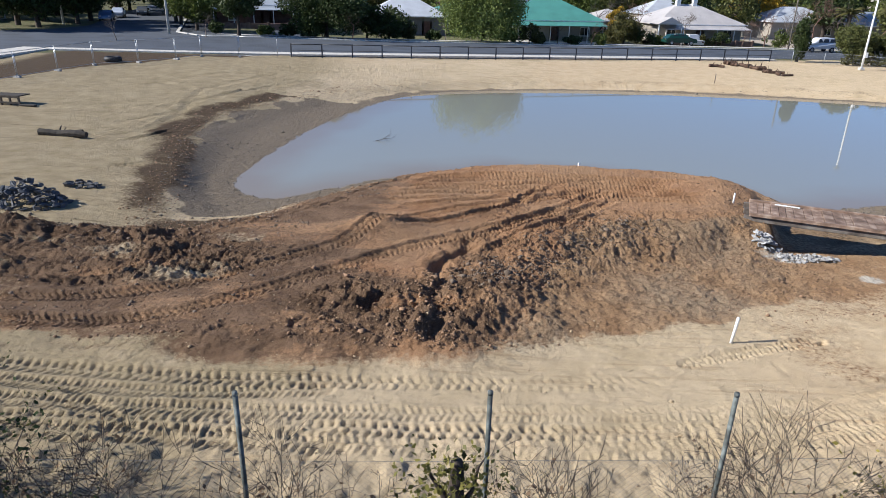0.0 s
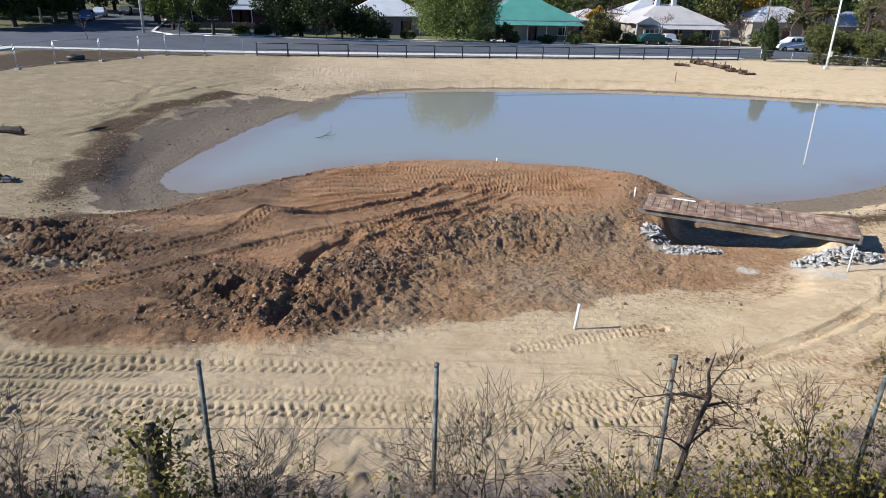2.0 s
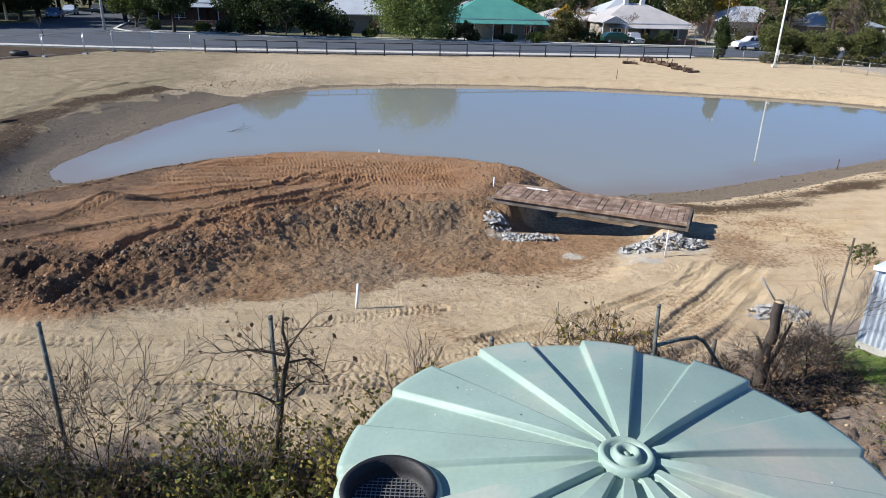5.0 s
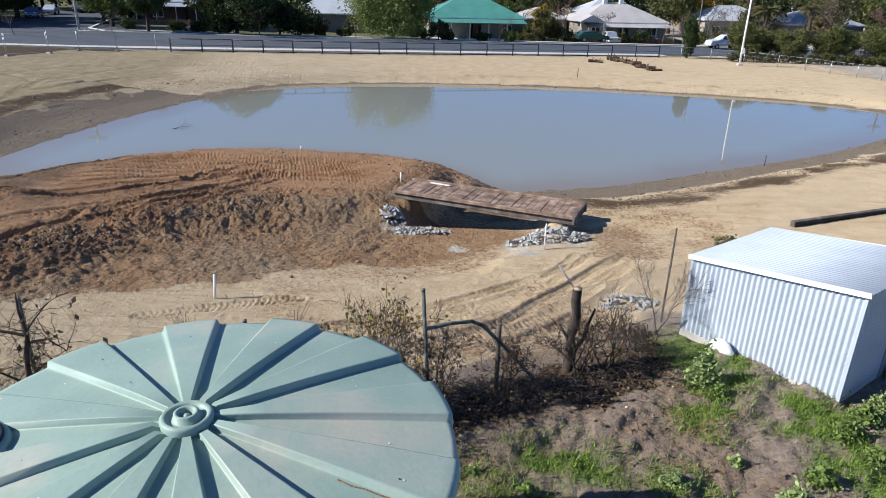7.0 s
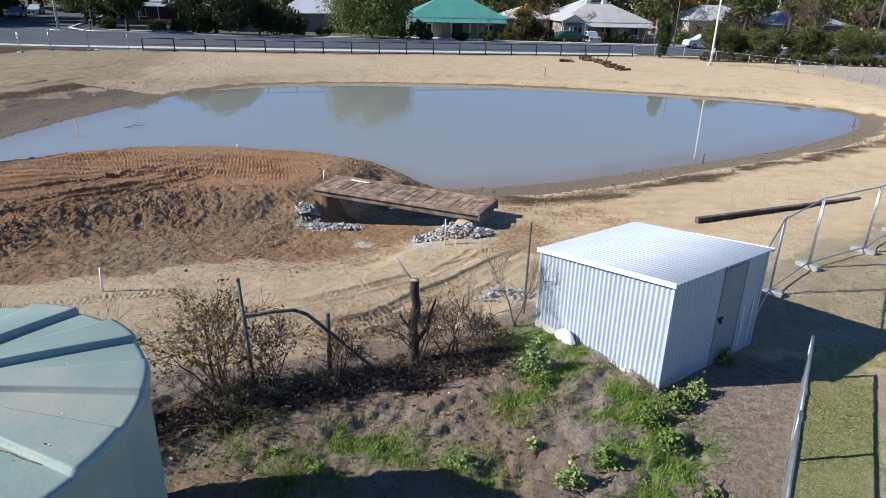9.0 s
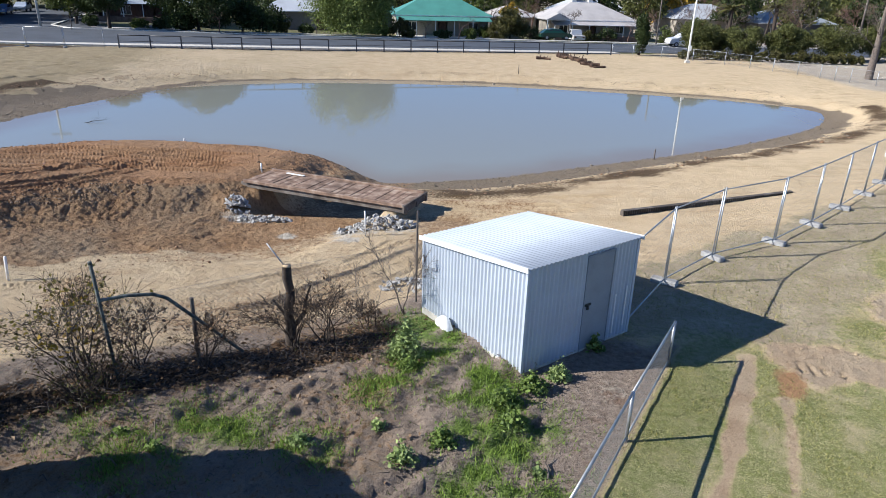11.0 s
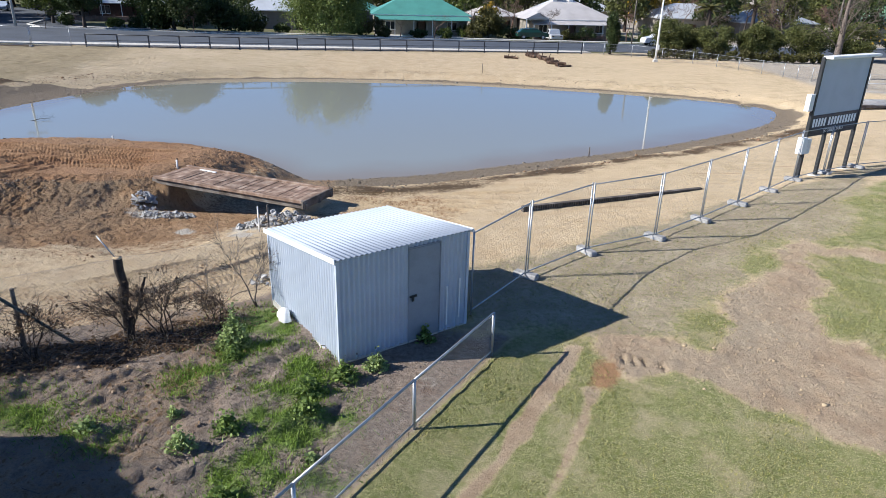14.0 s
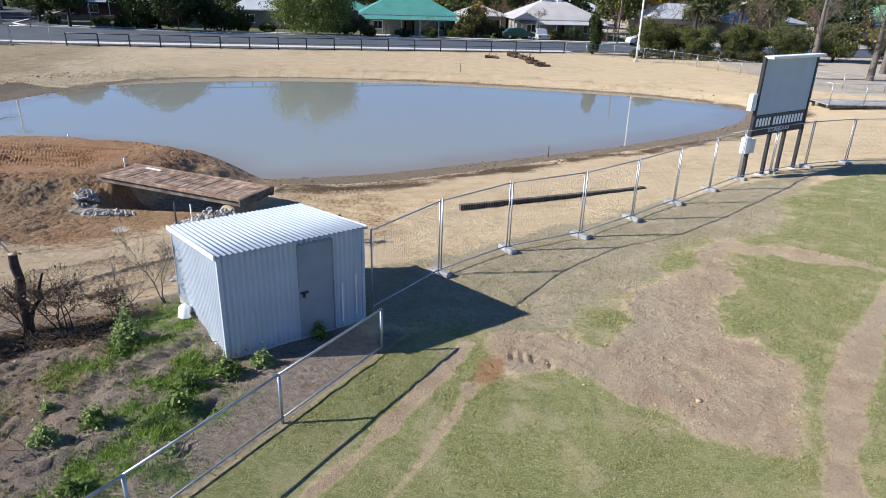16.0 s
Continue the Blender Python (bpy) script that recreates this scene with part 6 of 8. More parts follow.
# viewing deck on the right
deck = thing("viewing_deck", "low grey timber deck with wire site rails", "deck", (45.9, 41.7, ground_z(47.5, 44.5) - 0.05), 4)
PALE_DECK = mat("silvered_decking", (0.34, 0.33, 0.315), 0.85, 0.0, 0.3, 3, 40, 0.3, island=0.2)
for k in range(16):
    boxpart("board", (0, k * 0.15, 0.36), (9.0, k * 0.15 + 0.14, 0.40), PALE_DECK, deck)
for y in (0.05, 1.1, 2.2):
    boxpart("bearer", (0, y, 0.2), (9.0, y + 0.12, 0.355), GREY_WOOD, deck)
for x in (0.3, 2.6, 4.9, 7.2):
    for y in (0.05, 2.2):
        boxpart("stump", (x, y, -0.3), (x + 0.14, y + 0.14, 0.2), GREY_WOOD, deck)
for x in (0.1, 2.4, 4.7, 7.0, 8.9):
    rodpart("rail_post", (x, 0.1, 0.4), (x, 0.1, 1.75), 0.03, GALV, deck)
for z in (0.65, 1.2, 1.72):
    rodpart("rail", (0.1, 0.1, z), (8.9, 0.1, z), 0.022, GALV, deck)
for y in (2.3,):
    rodpart("rail_post", (0.1, y, 0.4), (0.1, y, 1.75), 0.03, GALV, deck)
rodpart("rail", (0.1, 0.1, 1.72), (0.1, 2.3, 1.72), 0.022, GALV, deck)

# poles
pole = thing("light_pole", "tall white steel light pole beside the pond", "light pole", (39.7, 67.83, ground_z(39.7, 67.83)))
rodpart("mast", (0, 0, -0.2), (0, 0, 8.0), 0.11, WHITE, pole, "", 12, 0.07)
boxpart("base_box", (-0.22, -0.22, 0), (0.22, 0.22, 0.25), CONCRETE, pole, bevel=0.03)
boxpart("meter_box", (-0.14, -0.34, 1.2), (0.14, -0.13, 1.7), WHITE, pole, bevel=0.01)
boxpart("lamp_head", (-0.3, -0.2, 7.95), (0.3, 0.2, 8.15), GALV, pole, "wide floodlight head", 0.03)
for x, y, h in ((-35.1, 81.5, 10.5), (72, 96, 10), (-54, 92, 10)):
    pp = thing("power_pole", "grey timber power pole with cross-arm", "power pole", (x, y, ground_z(x, y)), STREET_TURN, "power poles")
    rodpart("shaft", (0, 0, -0.2), (0, 0, h), 0.16, CONCRETE if x < -30 else GREY_WOOD, pp, "", 10, 0.11)
    boxpart("cross_arm", (-1.2, -0.06, h - 0.8), (1.2, 0.06, h - 0.65), GREY_WOOD, pp)
    for s in (-1.0, -0.4, 0.4, 1.0):
        rodpart("insulator", (s, 0, h - 0.65), (s, 0, h - 0.45), 0.05, WHITE, pp, "", 8)

slim = thing("street_lamp", "slim grey timber street lamp post", "street lamp", (42.3, 89.5, ground_z(42.3, 89.5)))
rodpart("shaft", (0, 0, -0.2), (0, 0, 8.0), 0.10, GREY_WOOD, slim, "", 8, 0.08)
rodpart("arm", (0, 0, 7.2), (1.6, -0.4, 7.6), 0.03, GALV, slim, "", 6)


# ---- houses ----
def hip(bm, w, d, z, rise, over):
    """A hipped roof with thickness over a w by d plan."""
    x0, x1, y0, y1 = -w / 2 - over, w / 2 + over, -over, d + over
    run = (y1 - y0) / 2
    a, b = (x0 + run * 0.95, (y0 + y1) / 2), (x1 - run * 0.95, (y0 + y1) / 2)
    if a[0] > b[0]:
        a = b = ((x0 + x1) / 2, (y0 + y1) / 2)
        b = (a[0] + 0.05, a[1])
    for dz in (0.0,):
        c = [bm.verts.new((x, y, z)) for x, y in ((x0, y0), (x1, y0), (x1, y1), (x0, y1))]
        e = [bm.verts.new((x, y, z - 0.14)) for x, y in ((x0, y0), (x1, y0), (x1, y1), (x0, y1))]
        r = [bm.verts.new((a[0], a[1], z + rise)), bm.verts.new((b[0], b[1], z + rise))]
        for f in ((c[0], c[1], r[1], r[0]), (c[1], c[2], r[1]), (c[2], c[3], r[0], r[1]), (c[3], c[0], r[0])):
            bm.faces.new(f)
        for k in range(4):
            bm.faces.new((e[k], e[(k + 1) % 4], c[(k + 1) % 4], c[k]))
        bm.faces.new(e[::-1])
    return bm


def roof_mat(name, base):
    m = mat(name, base, 0.45, 0.1, 0.12, 0.5, 6, 0.0)
    n, l = m.node_tree.nodes, m.node_tree.links
    wv, b, co = n.new("ShaderNodeTexWave"), n.new("ShaderNodeBump"), n.new("ShaderNodeTexCoord")
    wv.inputs["Scale"].default_value = 3.0
    l.new(co.outputs["Object"], wv.inputs["Vector"])
    l.new(wv.outputs["Fac"], b.inputs["Height"])
    b.inputs["Strength"].default_value, b.inputs["Distance"].default_value = 0.3, 0.03
    l.new(b.outputs["Normal"], n["Principled BSDF"].inputs["Normal"])
    return m


TEAL_ROOF = roof_mat("teal_roof", (0.09, 0.30, 0.25))
CREAM_ROOF = roof_mat("cream_roof", (0.52, 0.49, 0.47))
WHITE_ROOF = roof_mat("white_roof", (0.50, 0.53, 0.57))
GREY_ROOF = roof_mat("grey_roof", (0.36, 0.40, 0.44))
GREEN_ROOF = roof_mat("green_roof", (0.16, 0.34, 0.20))
BRICK = mat("brown_brick", (0.12, 0.065, 0.05), 0.9, 0.0, 0.3, 3, 20, 0.3)
CREAM_WALL = mat("cream_weatherboard", (0.30, 0.27, 0.23), 0.8, 0.0, 0.12, 2, 20, 0.1)
GREY_WALL = mat("grey_render", (0.16, 0.15, 0.145), 0.8, 0.0, 0.12, 2, 20, 0.1)
HEDGE_FENCE = mat("front_wall_brick", (0.20, 0.13, 0.10), 0.9, 0.0, 0.3, 2, 20, 0.2)


def house(x, y, w, d, eave, rise, wall, roof, label, verandah=True, chimneys=0, fence_col=None, rz=STREET_TURN - 5, porch=False):
    x, y, k = set_back(x, y)
    w, d, eave, rise = w * k, d * k, eave * k, rise * k
    z0 = ground_z(x, y)
    h = thing("house", label, "house", (x, y, z0), rz, "houses along the street")
    t = 0.2
    # front wall with its openings between piers
    opens = []
    n = max(2, int(w / 4))
    for k in range(n):
        cx = -w / 2 + w * (k + 0.5) / n
        opens.append((cx - 0.75, cx + 0.75, 0.85 if k != n // 2 else 0.05, 2.05))
    edge = -w / 2
    for x0, x1, s, top in opens:
        boxpart("wall_pier", (edge, 0, 0), (x0, t, eave), wall, h)
        boxpart("lintel_wall", (x0, 0, top), (x1, t, eave), wall, h)
        if s > 0.1:
            boxpart("sill_wall", (x0, 0, 0), (x1, t, s), wall, h)
        edge = x1
    boxpart("wall_pier", (edge, 0, 0), (w / 2, t, eave), wall, h)
    for lo, hi in (((-w / 2, t, 0), (-w / 2 + t, d, eave)), ((w / 2 - t, t, 0), (w / 2, d, eave)), ((-w / 2 + t, d - t, 0), (w / 2 - t, d, eave))):
        boxpart("wall", lo, hi, wall, h)
    for x0, x1, s, top in opens:
        if s > 0.1:
            win = boxpart("window", (x0 + 0.06, 0.08, s + 0.06), (x1 - 0.06, 0.10, top - 0.06), GLASS, h, "dark window pane")
            for lo, hi in (((x0, 0.04, s), (x0 + 0.07, 0.14, top)), ((x1 - 0.07, 0.04, s), (x1, 0.14, top)), ((x0, 0.04, top - 0.07), (x1, 0.14, top)), ((x0 - 0.05, -0.05, s - 0.05), (x1 + 0.05, 0.14, s + 0.05)), (((x0 + x1) / 2 - 0.03, 0.05, s), ((x0 + x1) / 2 + 0.03, 0.13, top))):
                boxpart("window_frame", lo, hi, WHITE, win)
        else:
            boxpart("door", (x0 + 0.25, 0.06, s), (x1 - 0.25, 0.12, top), BRICK, h, "dark front door")
    part("roof", hip(bmesh.new(), w, d, eave, rise, 0.5), roof, h)
    boxpart("gutter", (-w / 2 - 0.56, -0.60, eave - 0.15), (w / 2 + 0.56, -0.50, eave - 0.02), WHITE, h)
    if verandah:
        bm = bmesh.new()
        v = [bm.verts.new(p) for p in ((-w / 2, -0.45, eave - 0.18), (w / 2, -0.45, eave - 0.18), (w / 2, -3.0, eave - 0.62), (-w / 2, -3.0, eave - 0.62), (-w / 2, -0.45, eave - 0.24), (w / 2, -0.45, eave - 0.24), (w / 2, -3.0, eave - 0.68), (-w / 2, -3.0, eave - 0.68))]
        for f in ((0, 3, 2, 1), (4, 5, 6, 7), (3, 7, 6, 2), (0, 4, 7, 3), (1, 2, 6, 5)):
            bm.faces.new([v[k] for k in f])
        part("verandah_roof", bm, roof, h)
        m = max(3, int(w / 2.4))
        for k in range(m + 1):
            px = -w / 2 + 0.1 + (w - 0.2) * k / m
            boxpart("verandah_post", (px - 0.05, -2.95, 0), (px + 0.05, -2.85, eave - 0.66), WHITE, h)
        boxpart("verandah_floor", (-w / 2, -3.0, 0), (w / 2, 0, 0.12), CONCRETE, h)
    for k in range(chimneys):
        cx = -w * 0.12 + k * w * 0.2
        ch = boxpart("chimney", (cx - 0.35, d * 0.45, eave + rise * 0.6), (cx + 0.35, d * 0.45 + 0.6, eave + rise + 0.9), WHITE, h, "white rendered chimney", 0.02)
        boxpart("chimney_cap", (cx - 0.42, d * 0.45 - 0.07, eave + rise + 0.78), (cx + 0.42, d * 0.45 + 0.67, eave + rise + 0.95), WHITE, ch)
    if porch:
        bm = bmesh.new()
        px, py, ph = -w / 2 + 0.6, -3.2, eave + 0.1
        v = [bm.verts.new(p) for p in ((px - 2, py, ph), (px + 2, py, ph), (px, py, ph + 1.0), (px - 2, 2, ph), (px + 2, 2, ph), (px, 2, ph + 1.0))]
        for f in ((0, 1, 2), (0, 2, 5, 3), (1, 4, 5, 2), (3, 5, 4), (0, 3, 4, 1)):
            bm.faces.new([v[k] for k in f])
        part("porch_gable", bm, CREAM_ROOF, h)
        for sx in (-1.8, 1.8):
            boxpart("porch_post", (px + sx - 0.07, py, 0), (px + sx + 0.07, py + 0.14, ph), WHITE, h)
    if fence_col:
        f = thing("front_fence", "low front garden wall before a house", "fence", (x + 0.02 * w, y - 5.0, ground_z(x, y - 5)), rz, "front fences")
        boxpart("panel", (-w * 0.48, 0, -0.1), (w * 0.48, 0.12, 0.75), fence_col, f, bevel=0.02)
        for k in range(6):
            px = -w * 0.48 + w * 0.96 * k / 5
            boxpart("pier", (px - 0.14, -0.06, -0.1), (px + 0.14, 0.18, 0.85), fence_col, f, bevel=0.02)
    return h


house(-24.5, 90, 12.5, 9, 2.75, 2.0, BRICK, GREY_ROOF, "brown brick house with a pale grey roof", True, 0, HEDGE_FENCE)
house(-6.2, 93.5, 10.5, 9, 2.5, 2.5, GREY_WALL, WHITE_ROOF, "low house with a white hipped roof", False, 0, None)
house(13.4, 91.5, 12.6, 9, 2.7, 2.4, CREAM_WALL, TEAL_ROOF, "house with a bright teal hipped roof and verandah", True, 0, None)
house(1.5, 101, 10, 8, 2.6, 1.9, GREY_WALL, TEAL_ROOF, "second teal-roofed house behind trees", False, 0, None)
house(34.5, 97.5, 12.5, 10, 2.55, 2.5, CREAM_WALL, CREAM_ROOF, "house with a cream hipped roof and white chimneys", True, 2, HEDGE_FENCE, porch=True)
house(23.6, 102, 7, 8, 2.5, 1.5, CREAM_WALL, CREAM_ROOF, "small beige-roofed cottage between larger houses", False, 0, None)
house(57, 114, 12, 9, 2.8, 2.2, CREAM_WALL, WHITE_ROOF, "pale-roofed house behind shrubs", False, 0, None)
house(70, 112, 13, 9, 2.6, 2.0, GREY_WALL, GREY_ROOF, "grey-roofed house behind trees", False, 0, None)
house(92, 112, 12, 9, 3.0, 2.8, CREAM_WALL, GREEN_ROOF, "green-roofed house far down the street", False, 0, None)
house(-68, 92, 12, 9, 2.7, 2.0, BRICK, GREY_ROOF, "shaded brick house on the street corner", True, 0, None, 100)
house(-40, 122, 12, 9, 2.7, 2.2, CREAM_WALL, GREY_ROOF, "grey-roofed house down the side road", False, 0, None)
house(-14, 118, 12, 9, 2.8, 2.2, BRICK, WHITE_ROOF, "white-roofed house in the second row", False, 0, None)
house(14, 122, 13, 9, 3.0, 2.2, GREY_WALL, GREY_ROOF, "grey-roofed house in the second row", False, 1, None)
house(40, 126, 13, 9, 3.0, 2.4, CREAM_WALL, WHITE_ROOF, "pale house in the second row", False, 0, None)


# ---- vehicles ----
def car(x, y, rz, colour, label, ute=False, tall=False):
    paint = mat("car_paint_" + label.split()[0], colour, 0.25, 0.2, 0.04, 2, 20, 0.0, spec=0.6)
    c = thing("car", label, "car", (x, y, ground_z(x, y) + 0.06), rz, "parked cars")
    L, W = 4.4, 1.75
    prof = [(-2.2, 0.35), (-2.2, 0.85), (-1.95, 0.95), (-1.5, 1.35), (-0.4, 1.45), (0.5, 1.42), (1.15, 1.0), (2.05, 0.82), (2.2, 0.6), (2.2, 0.35)]
    if ute:
        prof = [(-2.2, 0.4), (-2.2, 1.0), (-0.7, 1.0), (-0.6, 1.7), (0.6, 1.72), (1.2, 1.1), (2.1, 0.95), (2.2, 0.6), (2.2, 0.4)]
    if tall:
        prof = [(-2.25, 0.4), (-2.28, 0.95), (-2.15, 1.1), (-1.95, 1.68), (-1.2, 1.76), (0.3, 1.72), (1.15, 1.15), (2.1, 1.0), (2.25, 0.7), (2.25, 0.4)]
    bm = bmesh.new()
    left, rightv = [], []
    for px, pz in prof:
        inset = 0.16 if pz > (1.2 if tall else 1.05) else 0.0
        left.append(bm.verts.new((px, -W / 2 + inset, pz)))
        rightv.append(bm.verts.new((px, W / 2 - inset, pz)))
    k = len(prof)
    for j in range(k):
        bm.faces.new((left[j], left[(j + 1) % k], rightv[(j + 1) % k], rightv[j]))
    bm.faces.new(left[::-1])
    bm.faces.new(rightv)
    bmesh.ops.recalc_face_normals(bm, faces=bm.faces[:])
    bmesh.ops.bevel(bm, geom=bm.edges[:], offset=0.05, segments=2, affect="EDGES")
    body = part("body", bm, paint, c, smooth=False)
    if ute:
        spans = ((-0.5, 0.55),)
    else:
        spans = ((-1.35, -0.5), (-0.42, 0.45))
    if tall:
        spans = ((-1.85, -0.95), (-0.85, -0.05), (0.03, 0.6))
    top = 1.62 if ute or tall else 1.36
    for x0, x1 in spans:
        for sgn in (-1, 1):
            bm = bmesh.new()
            lowz, lowy = (1.2, 0.02) if tall else (1.02, 0.045)
            q = [(x0 + 0.05, sgn * (W / 2 - lowy), lowz), (x1 + 0.1, sgn * (W / 2 - lowy), lowz), (x1 - 0.08, sgn * (W / 2 - 0.145), top), (x0 + 0.2, sgn * (W / 2 - 0.145), top)]
            o = [(a, b + sgn * 0.02, e) for a, b, e in q]
            v = [bm.verts.new(p) for p in q + o]
            for f in ((4, 5, 6, 7), (0, 1, 5, 4), (1, 2, 6, 5), (2, 3, 7, 6), (3, 0, 4, 7)):
                bm.faces.new([v[i] for i in f])
            part("side_window", bm, GLASS, body, "dark side glass")
    for px in (-1.35, 1.35):
        for sgn in (-1, 1):
            w = part("wheel", rod(bmesh.new(), (px, sgn * (W / 2 - 0.2), 0.31), (px, sgn * (W / 2 + 0.01), 0.31), 0.31, 0.31, 16), DARK, c, "black tyre")
            part("rim", rod(bmesh.new(), (px, sgn * (W / 2 - 0.05), 0.31), (px, sgn * (W / 2 + 0.02), 0.31), 0.18, 0.18, 12), GALV, w)
    for sgn in (-0.6, 0.6):
        boxpart("headlight", (2.14, sgn - 0.17, 0.62), (2.22, sgn + 0.17, 0.76), WHITE, body, bevel=0.01)
        boxpart("tail_light", (-2.22, sgn - 0.15, 0.72), (-2.16, sgn + 0.15, 0.9), BRICK, body, bevel=0.01)
    return c


car(45.6, 88.6, 188, (0.66, 0.67, 0.69), "white sport utility wagon on the street", False, True)
car(33.3, 100.2, 98, (0.6, 0.6, 0.6), "pale utility truck parked before a house", True)
car(29.6, 94.0, 6, (0.012, 0.055, 0.042), "dark green sedan at the kerb")
car(-55.3, 110, -70, (0.55, 0.62, 0.72), "silver-blue sedan in the side road")
car(-52.6, 101, -70, (0.16, 0.28, 0.55), "blue hatchback in the side road")
car(-55.0, 118, -70, (0.10, 0.11, 0.12), "dark sedan parked under street trees")


# ---- trees and shrubs ----
def grow(rng, base, length, radius, up, levels, spread, kids=3, droop=0.0, curl=0.25):
    """Sticks of a branching plant, and the places of its outermost twigs."""
    segs, tips = [], []
    todo = [(np.array(base, float), np.array(up, float), length, radius, levels)]
    while todo:
        p, d, L, r, lev = todo.pop()
        n = 3 if lev else 2
        for k in range(n):
            d = d + rng.normal(0, curl * 0.5, 3) + np.array([0, 0, -droop * (0.3 if lev else 1)])
            d /= np.linalg.norm(d)
            q = p + d * L / n
            r1 = r * 0.82
            segs.append((*p, *q, r, r1))
            p, r = q, r1
            if lev and (k or lev < 3):
                for _ in range(kids if k == n - 1 else 1):
                    a = rng.normal(0, 1, 3)
                    a -= a.dot(d) * d
                    a /= np.linalg.norm(a) + 1e-9
                    nd = d * rng.uniform(0.5, 1.0) + a * spread * rng.uniform(0.6, 1.2)
                    nd[2] += 0.12
                    todo.append((p, nd / np.linalg.norm(nd), L * rng.uniform(0.5, 0.8), r * 0.66, lev - 1))
        if not lev:
            tips.append(p)
    return segs, np.array(tips)


def lean_tree(x, y, h, crown, material, seed, label, leaf=0.24, leaves=3800, squash=0.75, skirt=0.25, bark=BARK, name="tree", group="", hollow=0.45):
    """A broad tree: trunk, limbs, and a crown of leaf clumps with gaps. crown: its half width."""
    x, y, k = set_back(x, y)
    h, crown = h * k, crown * k
    rng = np.random.RandomState(seed)
    z0 = ground_z(x, y)
    t = thing(name, label, "tree" if name == "tree" else "shrub", (x, y, z0), 0, group)
    ch = h * (1 - skirt)
    cz = h - ch / 2
    segs = []
    fork = h * skirt * 0.9 + 0.2
    p = np.zeros(3)
    for k in range(3):
        q = p + np.array([rng.normal(0, 0.06), rng.normal(0, 0.06), (fork + 0.15 * h) / 3])
        segs.append((*p, *q, 0.055 * h * (1 - 0.15 * k) * 0.7, 0.055 * h * (0.88 - 0.15 * k) * 0.7))
        p = q
    clumps = []
    n = 60 if leaves > 2000 else 22
    for k in range(n):
        d = rng.normal(size=3)
        d /= np.linalg.norm(d)
        r = rng.uniform(hollow, 1.0) ** 0.6
        wob = 0.82 + 0.36 * rng.rand()
        c = np.array([d[0] * crown * r * wob, d[1] * crown * r * wob, cz + d[2] * ch / 2 * r * wob * 0.95])
        clumps.append((c, crown * rng.uniform(0.24, 0.42)))
        if k < 14:
            mid = (p + c) / 2 + rng.normal(0, 0.12 * crown, 3)
            segs.append((*p, *mid, 0.016 * h, 0.011 * h))
            segs.append((*mid, *c, 0.011 * h, 0.004 * h))
    put("trunk", mesh_of("trunk", *tubes(segs, 6), bark, True), t)
    pts = []
    for c, r in clumps:
        m = max(20, int(leaves * 1.5 / n))
        d = rng.normal(size=(m, 3))
        d /= np.linalg.norm(d, axis=1, keepdims=True)
        pts.append(c + d * (r * rng.uniform(0.35, 1.05, (m, 1)) ** 0.7) * np.array([1, 1, squash]))
    P = np.concatenate(pts)
    P = P[P[:, 2] > 0.05 * h]
    put("crown", mesh_of("crown", *leaf_cards(P, leaf, rng), material), t)
    return t


def bare_tree(x, y, h, seed, label, levels=4, spread=0.7, bark=PALE_BARK, r=None, leaves=0, leaf_material=None, leaf=0.05, name="bare_tree", up=(0, 0, 1), stems=1, droop=0.0, z=None):
    rng = np.random.RandomState(seed)
    x, y, k = set_back(x, y)
    h = h * k
    z0 = ground_z(x, y) if z is None else z
    t = thing(name, label, "tree" if "tree" in name else "shrub", (x, y, z0 - 0.03))
    S, T = [], []
    for k in range(stems):
        u = np.array(up) + (rng.normal(0, 0.32, 3) * np.array([1, 1, 0.1]) if stems > 1 else 0)
        s, tp = grow(rng, (rng.normal(0, 0.08 * (stems > 1)), rng.normal(0, 0.08 * (stems > 1)), 0), h * 0.42, (r if r else h * 0.022) / math.sqrt(stems), u / np.linalg.norm(u), levels, spread, 3 if levels < 4 else 2, droop)
        S += s
        T.append(tp)
    S, T = np.array(S), np.concatenate(T)
    top = max(S[:, 5].max(), 0.1)
    k = h / top
    S[:, :6] *= k
    S[:, 6:] = np.maximum(S[:, 6:], 0.0028 if h < 4 else 0.012)
    T = T * k
    put("branch_work", mesh_of("branch_work", *tubes(S, 4 if h < 4 else 5), bark, True), t)
    if leaves:
        pick = rng.randint(0, len(S), leaves)
        f = rng.rand(leaves, 1)
        P = S[pick, :3] * (1 - f) + S[pick, 3:6] * f + rng.normal(0, 0.04, (leaves, 3))
        P = P[P[:, 2] > 0.15 * h]
        put("leaves", mesh_of("leaves", *leaf_cards(P, leaf, rng), leaf_material), t)
    return t


